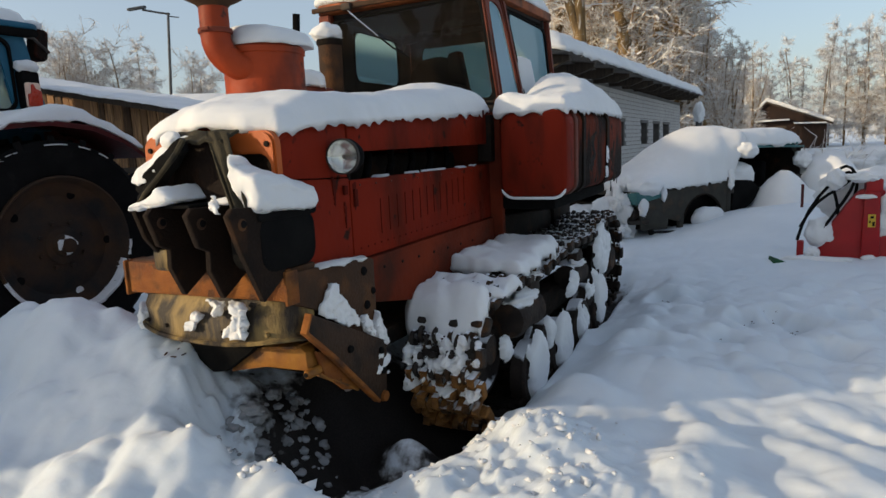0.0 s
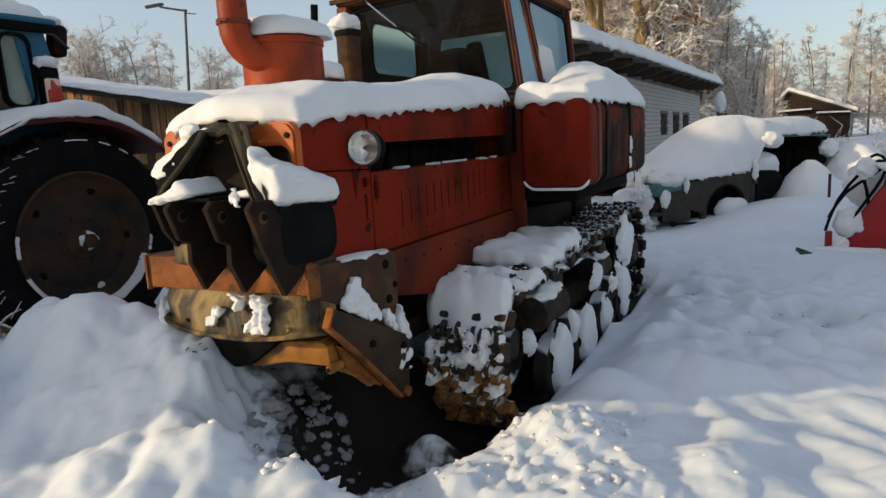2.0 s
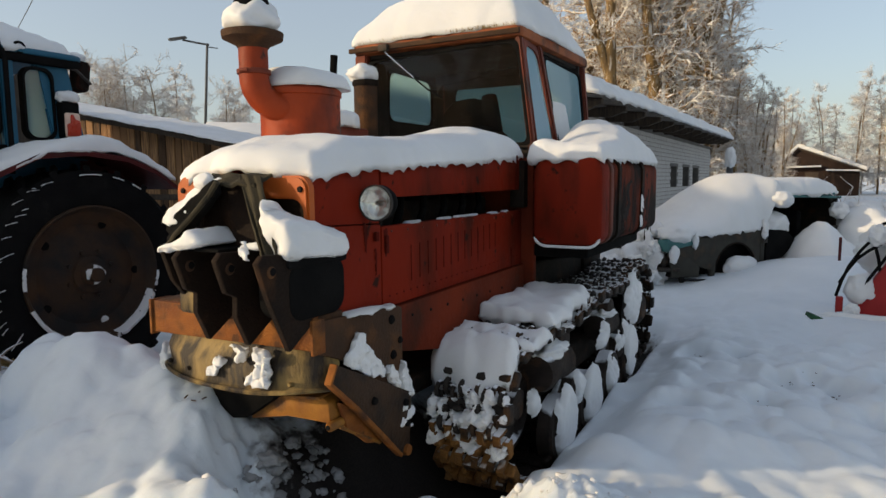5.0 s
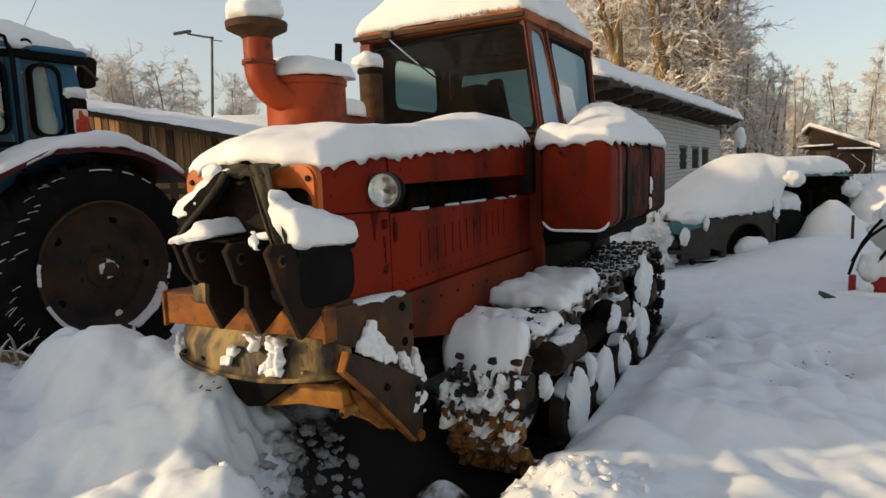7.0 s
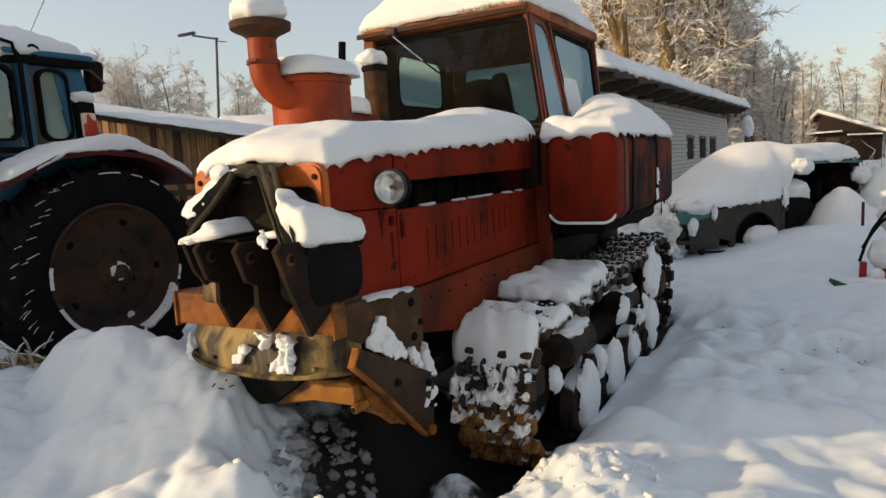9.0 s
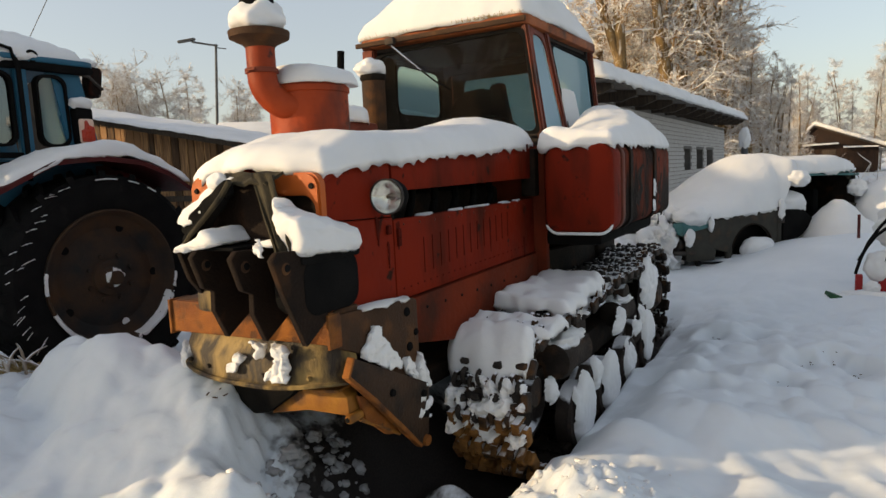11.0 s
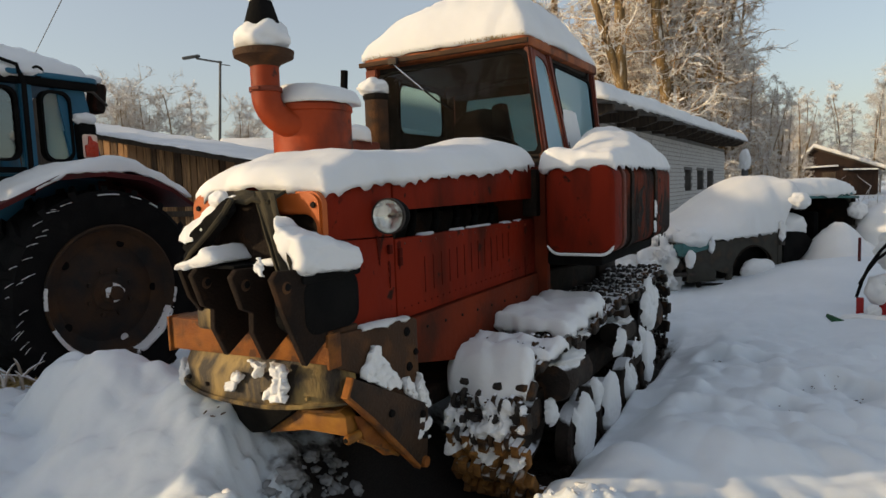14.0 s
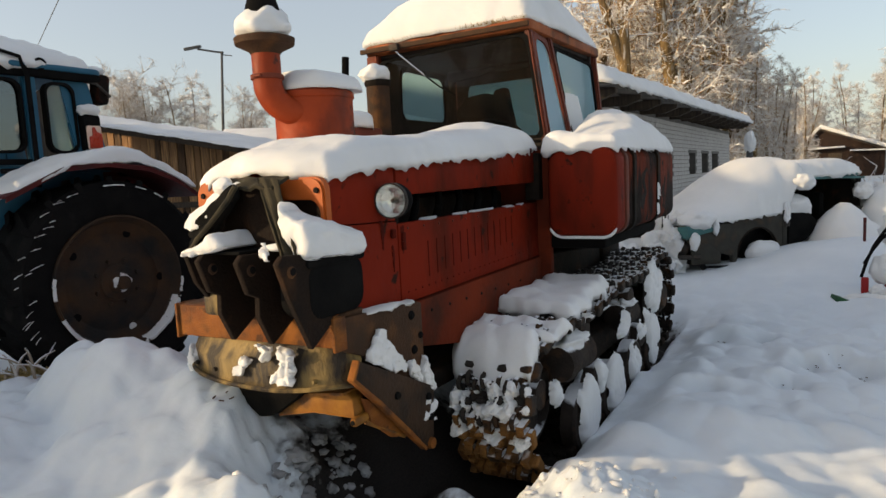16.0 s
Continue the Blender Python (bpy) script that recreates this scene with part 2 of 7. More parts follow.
BURNT = material("burnt_red", (0.150, 0.026, 0.011), (0.085, 0.020, 0.010), (0.016, 0.011, 0.009), 0.75, spec=0.06, scale=5, fine=45, bump=0.4, amount=(0.44, 0.58), stretch=(1, 1, 0.45))
ARM = material("brown_orange", (0.050, 0.025, 0.012), (0.032, 0.017, 0.009), (0.018, 0.012, 0.008), 0.75, scale=7, fine=70, bump=0.35, amount=(0.5, 0.65))
RAILRED = material("grimy_rail_red", (0.175, 0.026, 0.009), (0.10, 0.018, 0.008), (0.05, 0.016, 0.009), 0.7, spec=0.08, scale=3, fine=40, bump=0.15, amount=(0.54, 0.7))
PLANKDARK = material("dark_plank", (0.12, 0.066, 0.033), (0.07, 0.039, 0.021), (0.03, 0.02, 0.014), 0.85, scale=3, fine=30, bump=0.3, amount=(0.5, 0.66), stretch=(7, 7, 0.8))
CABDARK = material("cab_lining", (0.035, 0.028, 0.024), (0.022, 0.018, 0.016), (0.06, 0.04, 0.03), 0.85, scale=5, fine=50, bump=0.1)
GLASSDIM = glass_material("dusty_glass", (0.80, 0.86, 0.87), 0.10)
SIDEGLASS = glass_material("side_glass", (0.30, 0.42, 0.46), 0.55)
CABGLASS = glass_material("cab_glass", (0.26, 0.42, 0.46), 0.14)
LENS = glass_material("lamp_glass", (0.95, 0.95, 0.93), 0.05)
ICE = glass_material("iced_glass", (0.50, 0.58, 0.64), 0.22)
HAZY = glass_material("hazy_glass", (0.62, 0.74, 0.68), 0.14)
# SIDEGLASS: a pale blue diffuse film paints in the sky's reflection.
for _m, _c, _f in ((GLASSDIM, (0.36, 0.27, 0.20), 0.02), (SIDEGLASS, (0.44, 0.68, 0.76), 0.66)):
    _nt = _m.node_tree
    _tl, _mx = _nt.nodes.new("ShaderNodeBsdfDiffuse"), _nt.nodes.new("ShaderNodeMixShader")
    _tl.inputs[0].default_value = (*_c, 1)
    _mx.inputs[0].default_value = _f
    _nt.links.new(_nt.nodes["Mix Shader"].outputs[0], _mx.inputs[1])
    _nt.links.new(_tl.outputs[0], _mx.inputs[2])
    _nt.links.new(_mx.outputs[0], _nt.nodes["Material Output"].inputs[0])
# HAZY: frosted film, and in the crawler's rear pane the bright view painted in.
for _m, _c, _f in ((ICE, (0.60, 0.82, 0.86), 0.55), (HAZY, (0.80, 0.96, 0.98), 0.75)):
    _nt = _m.node_tree
    _tl, _mx = _nt.nodes.new("ShaderNodeBsdfTranslucent"), _nt.nodes.new("ShaderNodeMixShader")
    _tl.inputs[0].default_value = (*_c, 1)
    _mx.inputs[0].default_value = _f
    _nt.links.new(_nt.nodes["Mix Shader"].outputs[0], _mx.inputs[1])
    _nt.links.new(_tl.outputs[0], _mx.inputs[2])
    _nt.links.new(_mx.outputs[0], _nt.nodes["Material Output"].inputs[0])


# ---- shape helpers ----
def thing(name, label, category, at=(0, 0, 0), turn=0, group="", kind=""):
    ob = new(name)
    ob.matrix_basis = pose(*at, 0, 0, turn)
    return tagged(ob, label, category, group, kind)


def finish(name, bm, mat, sharp=35):
    me = bpy.data.meshes.new(name)
    bmesh.ops.recalc_face_normals(bm, faces=bm.faces)
    bm.to_mesh(me)
    bm.free()
    me.materials.append(mat)
    me.polygons.foreach_set("use_smooth", [True] * len(me.polygons))
    if sharp:
        me.set_sharp_from_angle(angle=radians(sharp))
    return me


def part(name, bm, mat, parent, label="", sharp=35):
    ob = new(name, finish(name, bm, mat, sharp))
    ob.parent = parent
    return tagged(ob, label)


def solo(name, bm, mat, label, category, kind="", group="", sharp=35):
    return tagged(new(name, finish(name, bm, mat, sharp)), label, category, group, kind)


def merge(bm, other):
    me = bpy.data.meshes.new("tmp")
    other.to_mesh(me)
    other.free()
    bm.from_mesh(me)
    bpy.data.meshes.remove(me)
    return bm


def box(a, b, bevel=0.0, bm=None, m=None, seg=2):
    t = bmesh.new()
    bmesh.ops.create_cube(t, size=1)
    for v in t.verts:
        v.co = Vector([(a[i] + b[i]) / 2 + v.co[i] * (b[i] - a[i]) for i in range(3)])
    if bevel:
        bmesh.ops.bevel(t, geom=t.edges[:], offset=bevel, segments=seg, affect="EDGES", profile=0.5)
    if m is not None:
        bmesh.ops.transform(t, matrix=m, verts=t.verts)
    return merge(bm, t) if bm else t


def tube(points, radii, seg=10, bm=None, caps=True):
    """A round bar or pipe through the points."""
    bm = bm or bmesh.new()
    pts = [Vector(p) for p in points]
    radii = radii if hasattr(radii, "__len__") else [radii] * len(pts)
    rings, side = [], None
    for i, p in enumerate(pts):
        d = (pts[min(i + 1, len(pts) - 1)] - pts[max(i - 1, 0)]).normalized()
        if side is None:
            side = d.orthogonal().normalized()
        side = (side - d * side.dot(d)).normalized()
        up = d.cross(side)
        rings.append([bm.verts.new(p + radii[i] * (math.cos(a) * side + math.sin(a) * up)) for a in (2 * math.pi * k / seg for k in range(seg))])
    for r0, r1 in zip(rings, rings[1:]):
        for k in range(seg):
            bm.faces.new((r0[k], r0[(k + 1) % seg], r1[(k + 1) % seg], r1[k]))
    if caps:
        bm.faces.new(rings[0][::-1])
        bm.faces.new(rings[-1])
    return bm


def lathe(profile, origin, axis="x", seg=32, bm=None):
    """Turned shape: profile rows of (along the axis, radius)."""
    bm = bm or bmesh.new()
    o, rings = Vector(origin), []
    for h, r in profile:
        ring = []
        for k in range(seg):
            a = 2 * math.pi * k / seg
            c, s = r * math.cos(a), r * math.sin(a)
            ring.append(bm.verts.new(o + Vector((h, c, s) if axis == "x" else (c, h, s) if axis == "y" else (c, s, h))))
        rings.append(ring)
    for r0, r1 in zip(rings, rings[1:]):
        for k in range(seg):
            bm.faces.new((r0[k], r0[(k + 1) % seg], r1[(k + 1) % seg], r1[k]))
    bm.faces.new(rings[0])
    bm.faces.new(rings[-1])
    return bm


def slab(outline, axis, lo, hi, bevel=0.0, bm=None, seg=2):
    """A plate: an outline in the plane across the axis, between lo and hi along it."""
    t = bmesh.new()
    spot = {"x": lambda p, h: (h, p[0], p[1]), "y": lambda p, h: (p[0], h, p[1]), "z": lambda p, h: (p[0], p[1], h)}[axis]
    v0, v1 = [t.verts.new(spot(p, lo)) for p in outline], [t.verts.new(spot(p, hi)) for p in outline]
    t.faces.new(v0)
    t.faces.new(v1[::-1])
    for k in range(len(outline)):
        t.faces.new((v0[k], v1[k], v1[(k + 1) % len(outline)], v0[(k + 1) % len(outline)]))
    if bevel:
        bmesh.ops.recalc_face_normals(t, faces=t.faces)
        bmesh.ops.bevel(t, geom=t.edges[:], offset=bevel, segments=seg, affect="EDGES", profile=0.5)
    return merge(bm, t) if bm else t


def round_rect(x0, x1, y0, y1, r, n=5):
    out = []
    for cx, cy, a0 in ((x1 - r, y1 - r, 0), (x0 + r, y1 - r, 90), (x0 + r, y0 + r, 180), (x1 - r, y0 + r, 270)):
        out += [(cx + r * math.cos(radians(a0 + 90 * k / n)), cy + r * math.sin(radians(a0 + 90 * k / n))) for k in range(n + 1)]
    return out


def ringplate(outer, inner, axis, lo, hi, bm=None):
    """A frame: the band between two outlines of equal count."""
    t = bm or bmesh.new()
    spot = {"x": lambda p, h: (h, p[0], p[1]), "y": lambda p, h: (p[0], h, p[1]), "z": lambda p, h: (p[0], p[1], h)}[axis]
    rows = [[t.verts.new(spot(p, h)) for p in o] for o, h in ((outer, lo), (outer, hi), (inner, hi), (inner, lo))]
    n = len(outer)
    for r in range(4):
        a, b = rows[r], rows[(r + 1) % 4]
        for k in range(n):
            t.faces.new((a[k], a[(k + 1) % n], b[(k + 1) % n], b[k]))
    return t


def clods(x, y, scale, seed=0.0):
    """Rounded clods: 0 between them, 1 on their crowns."""
    w = 0.25 * noise.noise(Vector((x * scale * 1.7, y * scale * 1.7, seed)))
    d = noise.voronoi(Vector((x * scale + w, y * scale - w, seed)))[0]
    return max(0.0, 1 - (d[0] / 0.62) ** 2)


def fbm(x, y, z=0.0, octaves=4):
    return noise.fractal(Vector((x, y, z)), 1.0, 2.0, octaves)


def snow_pad(x0, x1, y0, y1, base, thick, seed=0, step=0.03, edge=0.12, droop=0.05, rough=0.03, corner=0.2, top=None, wob=0.03, bm=None):
    """A cushion of snow on a surface: domed rim, uneven top, ragged lower lip. base: height or function; top: extra height as a function of the place."""
    bm = bm or bmesh.new()
    nx, ny = max(6, int((x1 - x0) / step)), max(6, int((y1 - y0) / step))
    cx, cy, hx, hy = (x0 + x1) / 2, (y0 + y1) / 2, (x1 - x0) / 2, (y1 - y0) / 2
    zb = base if callable(base) else (lambda x, y: base)
    up, low = [], []
    for j in range(ny + 1):
        ru, rl = [], []
        for i in range(nx + 1):
            u, v = 2 * i / nx - 1, 2 * j / ny - 1
            x = cx + hx * u * math.sqrt(1 - corner * v * v)
            y = cy + hy * v * math.sqrt(1 - corner * u * u)
            rim = max(abs(u), abs(v))
            e = min(hx * (1 - abs(u)), hy * (1 - abs(v)))
            w = wob * fbm(x * 4 + seed, y * 4, seed, 3) * rim ** 3
            x, y = x + w * u, y + w * v
            prof = math.sqrt(max(0, 1 - (1 - min(e / edge, 1)) ** 2))
            b = zb(x, y)
            t = thick + (top(x, y) if top else 0)
            h = b + prof * (t + rough * fbm(x * 3 + seed, y * 3, 1.5 + seed, 4) + 0.3 * rough * fbm(x * 11, y * 11, seed, 3))
            on_rim = i in (0, nx) or j in (0, ny)
            ragged = droop * max(0.0, 0.35 + 1.1 * noise.noise(Vector((x * 13 + seed, y * 13, seed))) + 0.5 * noise.noise(Vector((x * 31, y * 31 + seed, 0))))
            if on_rim:
                h = b + 0.15 * thick
            ru.append(bm.verts.new((x, y, h)))
            rl.append(bm.verts.new((x, y, b - ragged if on_rim else b + 0.01)))
        up.append(ru)
        low.append(rl)
    for j in range(ny):
        for i in range(nx):
            bm.faces.new((up[j][i], up[j][i + 1], up[j + 1][i + 1], up[j + 1][i]))
            bm.faces.new((low[j][i], low[j + 1][i], low[j + 1][i + 1], low[j][i + 1]))
    loop = [(0, i) for i in range(nx)] + [(j, nx) for j in range(ny)] + [(ny, i) for i in range(nx, 0, -1)] + [(j, 0) for j in range(ny, 0, -1)]
    for (ja, ia), (jb, ib) in zip(loop, loop[1:] + loop[:1]):
        bm.faces.new((up[ja][ia], low[ja][ia], low[jb][ib], up[jb][ib]))
    return bm


def lump(c, size, seed=0, sub=3, rough=0.25, bm=None, freq=1.6):
    """An irregular clot of snow or rubble."""
    t = bmesh.new()
    bmesh.ops.create_icosphere(t, subdivisions=sub, radius=1)
    for v in t.verts:
        d = v.co.normalized()
        k = 1 + rough * (1.2 * fbm(d.x * freq + seed, d.y * freq + seed, d.z * freq, 4) + 0.2 * abs(fbm(d.x * freq * 3 + seed, d.y * freq * 3, d.z * freq * 3, 3)))
        v.co = Vector((c[0] + d.x * size[0] * k, c[1] + d.y * size[1] * k, c[2] + d.z * size[2] * k))
    return merge(bm, t) if bm else t


def snow_sheet(place, nu, nv, thick, seed, cover=0.0, freq=9.0, rim=1.2, bm=None):
    """Snow frozen on in patches: place(u, v) gives a point of the surface and its outward way, for u and v from -1 to 1."""
    bm = bm or bmesh.new()
    rows, deep = [], []
    for j in range(nv + 1):
        rows.append([])
        deep.append([])
        for i in range(nu + 1):
            u, v = 2 * i / nu - 1, 2 * j / nv - 1
            p, n = (Vector(q) for q in place(u, v))
            f = 0.5 + 0.75 * fbm(p.x * freq + seed, p.y * freq, p.z * freq, 5) - cover - rim * max(0, math.hypot(u, v) - 0.55) - 3 * max(0, max(abs(u), abs(v)) - 0.9)
            t = thick * min(1.0, math.sqrt(max(f, 0) * 2.2)) if f > 0 else -0.004
            t += 0.14 * thick * fbm(p.x * 30, p.y * 30, p.z * 30 + seed, 3) * (t > 0)
            rows[-1].append(bm.verts.new(p + n * t))
            deep[-1].append(f)
    for j in range(nv):
        for i in range(nu):
            if max(deep[j][i], deep[j][i + 1], deep[j + 1][i], deep[j + 1][i + 1]) > 0:
                bm.faces.new((rows[j][i], rows[j][i + 1], rows[j + 1][i + 1], rows[j + 1][i]))
    bmesh.ops.delete(bm, geom=[v for v in bm.verts if not v.link_faces], context="VERTS")
    return bm


def snow_thing(name, bm, label):
    return solo(name, bm, SNOW, label, "snow", sharp=0)


# ---- ground ----
def bump_at(x, y, cx, cy, sx, sy, h):
    return h * math.exp(-0.5 * (((x - cx) / sx) ** 2 + ((y - cy) / sy) ** 2))


def smooth(a, b, v):
    v = min(max((v - a) / (b - a), 0), 1)
    return v * v * (3 - 2 * v)


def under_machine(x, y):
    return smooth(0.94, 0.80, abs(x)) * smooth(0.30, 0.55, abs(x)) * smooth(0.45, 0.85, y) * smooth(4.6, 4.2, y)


CREST = ((-1.85, 0.0), (-1.79, 0.20), (-1.74, 0.40), (-1.66, 0.50), (-1.56, 0.56), (-1.30, 0.58), (-1.10, 0.56), (-0.85, 0.56), (-0.67, 0.52), (-0.31, 0.42), (0.10, 0.30), (0.35, 0.12), (0.7, 0.0))


def mound(x, y):
    """The shovelled bank: a level crest, steep at its end and behind, long and lumpy in front."""
    y += 0.07 * fbm(x * 1.2, y * 1.2, 9, 2)
    h = 0.0
    for (xa, ha), (xb, hb) in zip(CREST, CREST[1:]):
        if xa <= x <= xb:
            h = ha + (hb - ha) * (x - xa) / (xb - xa)
    if y < 0.3:
        h *= 1 - smooth(-0.18, 0.30, x) * smooth(0.3, 0.05, y)
    if y > 0.1:
        return h * smooth(0.62, 0.14, y)
    w = smooth(-1.5, -0.8, x)
    return h * (w * (0.55 * smooth(-1.25, 0.1, y) + 0.45 * smooth(-0.50, 0.1, y)) + (1 - w) * (0.2 * smooth(-1.0, 0.1, y) + 0.8 * smooth(-0.32, 0.10, y)))


def apron(x, y):
    """The low trodden shoulder beside the end of the bank."""
    return 0.25 * smooth(-3.2, -1.95, x) * smooth(0.55, 0.22, y) * smooth(-1.7, -0.5, y) * smooth(-0.7, -1.3, x)


BROW = ((-0.55, -0.10, 0.20), (-0.30, -0.15, 0.30), (-0.14, -0.17, 0.30), (0.09, -0.18, 0.26), (0.25, -0.18, 0.23), (0.43, -0.14, 0.18), (0.62, -0.20, 0.16), (0.85, -0.25, 0.10), (1.15, -0.20, 0.0))


def brow(x, y):
    """The sunny shelf before the pit: its edge breaks off sharply towards the pit and falls gently to the yard."""
    for (xa, ya, ha), (xb, yb, hb) in zip(BROW, BROW[1:]):
        if xa <= x <= xb:
            t = (x - xa) / (xb - xa)
            h, d = ha + (hb - ha) * t, y - ya - (yb - ya) * t - 0.05 * fbm(x * 5, y * 5, 41, 3)
            return h * (smooth(0.17, 0.0, d) if d > 0 else 1 - 0.95 * smooth(0, 0.80, -d))
    return 0.0


HOLES = ((1.86, 2.48), (1.95, 3.03), (2.27, 3.01), (1.31, 3.56), (1.45, 2.10), (2.12, 3.16), (2.50, 2.52), (1.12, 2.45), (2.62, 3.32), (1.62, 3.62))


def clods3(x, y, h, scale, seed=0.0):
    """Rounded clods over a steep heap of height h."""
    d = noise.voronoi(Vector((x * scale, y * scale, h * scale * 1.3 + seed)))[0]
    return max(0.0, 1 - (d[0] / 0.75) ** 2)


def swell(c):
    return c * c * (3 - 2 * c)


def furrows(x, y):
    """Old ruts that run slantwise across the trodden snow."""
    s, w = (x + y) * 0.7071, (x - y) * 0.7071
    s += 0.05 * fbm(x * 1.6, y * 1.6, 31, 2)
    f = 0.6 * math.sin(s * 2 * math.pi / 0.23) + 0.4 * math.sin(s * 2 * math.pi / 0.36 + 1.3)
    return 0.024 * f * smooth(1.45, 1.85, x) * smooth(3.6, 2.9, x) * smooth(1.9, 1.35, y) * smooth(-0.3, 0.3, y) * (0.6 + 0.6 * fbm(s * 1.2, w * 0.8, 33, 2))


def ground_height(x, y):
    near = math.exp(-((x / 9) ** 2 + (y / 9) ** 2))
    z = 0.20 + 0.05 * fbm(x * 0.35, y * 0.35, 3, 3)
    bank = max(mound(x, y), apron(x, y), brow(x, y)) + bump_at(x, y, -1.3, -0.95, 1.0, 0.35, 0.10)
    bank += bump_at(x, y, -2.65, 0.28, 0.30, 0.20, 0.05)
    bank += bump_at(x, y, -0.13, -0.22, 0.06, 0.06, 0.06) + bump_at(x, y, 0.15, -0.27, 0.08, 0.06, 0.05)
    bank += bump_at(x, y, 1.05, 0.66, 0.18, 0.15, 0.05) + bump_at(x, y, 1.30, 0.60, 0.18, 0.16, 0.07) + bump_at(x, y, 1.55, 1.75, 0.22, 0.18, 0.07)
    bank += bump_at(x, y, 1.86, 1.05, 0.09, 0.08, 0.07) + bump_at(x, y, 1.86, 0.70, 0.10, 0.14, 0.08) + bump_at(x, y, 1.20, 1.35, 0.16, 0.12, 0.08)
    heap = smooth(0.08, 0.30, bank)
    lumps = heap * (0.060 * (swell(clods3(x, y, bank, 2.4, 3)) - 0.45) + 0.014 * (swell(clods3(x, y, bank, 7.0, 8)) - 0.4) + 0.045 * fbm(x * 2.2, y * 2.2, 7, 3) + 0.006 * abs(fbm(x * 5, y * 5, 23, 3)) + 0.008 * fbm(x * 12, y * 12, 19, 3))
    soft = smooth(-0.3, 0.2, fbm(x * 0.9, y * 0.9, 21, 2))
    dents = 0.055 * fbm(x * 1.1, y * 1.1, 11, 3) + 0.042 * clods(x, y, 2.3, 5) * soft + 0.030 * clods(x, y, 4.6, 6) * (1 - 0.6 * soft) + 0.008 * fbm(x * 7, y * 7, 13, 3)
    dents += 0.045 * clods(x, y, 4.6, 15) * smooth(1.0, 1.3, x) * smooth(3.6, 2.8, x) * smooth(1.4, 2.0, y) * smooth(4.8, 4.0, y)
    crumble = bump_at(x, y, 1.05, 0.64, 0.24, 0.17, 0.5) + bump_at(x, y, 0.12, 0.02, 0.28, 0.16, 0.6) + 0.5 * bump_at(x, y, 1.25, 0.25, 0.4, 0.25, 1.0) + 0.10 * smooth(0.1, 0.5, fbm(x * 1.1 + 5, y * 1.1, 17, 2)) * smooth(0.6, 1.2, x)
    crumble += 0.5 * bump_at(x, y, 0.08, 0.06, 0.16, 0.2, 1.0)
    dents += bump_at(x, y, -0.08, 0.12, 0.20, 0.18, 1.0) * (0.075 * (clods(x, y, 5.0, 9) - 0.4) + 0.035 * clods(x, y, 11.0, 10))
    dents += crumble * (0.045 * clods(x, y, 9.0, 12) + 0.030 * clods(x, y, 17.0, 14) + 0.022 * clods(x, y, 29.0, 16) + 0.03 * fbm(x * 24, y * 24, 1, 3))
    away = max(-3.2 - x, x - 4.4, 0) + max(-2.4 - y, y - 6.0, 0)
    z += bank + (lumps + dents) * (0.35 + 0.65 * near) * math.exp(-0.8 * away) + furrows(x, y)
    pit = bump_at(x, y, 0.48, 0.66, 0.28, 0.30, 0.34) + bump_at(x, y, 0.22, 0.30, 0.24, 0.26, 0.16)
    z -= pit
    if 0.8 < x < 2.8 and 1.9 < y < 4.2:
        for cx, cy in HOLES:
            z += bump_at(x, y, cx - 0.02, cy + 0.15, 0.13, 0.06, 0.060) - bump_at(x, y, cx, cy + 0.02, 0.06, 0.07, 0.13)
    m = under_machine(x, y)
    z = z * (1 - m) + m * (-0.06 + 0.03 * fbm(x * 5, y * 5, 2, 3))
    z += bump_at(x, y, 2.35, 5.0, 0.9, 0.7, 0.10) + bump_at(x, y, 1.6, 9.3, 1.4, 1.4, 0.2) + bump_at(x, y, 2.55, 7.4, 0.9, 0.8, 0.34)
    z += bump_at(x, y, -0.28, 0.98, 0.32, 0.26, 0.26) + bump_at(x, y, -0.05, 0.68, 0.22, 0.18, 0.22) + bump_at(x, y, 0.56, 0.64, 0.11, 0.08, 0.20) + bump_at(x, y, 0.0, 1.3, 0.35, 0.6, 0.12) - 0.11 * smooth(1.35, 0.95, x) * smooth(0.5, 0.9, x) * smooth(0.95, 1.3, y) * smooth(5.0, 4.0, y)
    return z


# Mud of the pit, plus shade painted under the crawler and its tracks.
def soil_shade_at(x, y):
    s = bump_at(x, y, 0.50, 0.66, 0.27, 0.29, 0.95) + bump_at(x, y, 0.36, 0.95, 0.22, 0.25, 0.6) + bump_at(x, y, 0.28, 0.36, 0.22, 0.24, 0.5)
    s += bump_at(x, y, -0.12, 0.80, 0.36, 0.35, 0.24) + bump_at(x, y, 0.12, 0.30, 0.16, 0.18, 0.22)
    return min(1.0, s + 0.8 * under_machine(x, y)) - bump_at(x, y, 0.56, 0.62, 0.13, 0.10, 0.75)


def spread_coords(lo, hi, step, far, grow):
    out = [lo + step * k for k in range(int((hi - lo) / step) + 1)]
    for sign, start in ((-1, lo), (1, hi)):
        v, d, more = start, step, []
        while abs(v - start) < far:
            d *= grow
            v += sign * d
            more.append(v)
        out = more[::-1] + out if sign < 0 else out + more
    return out


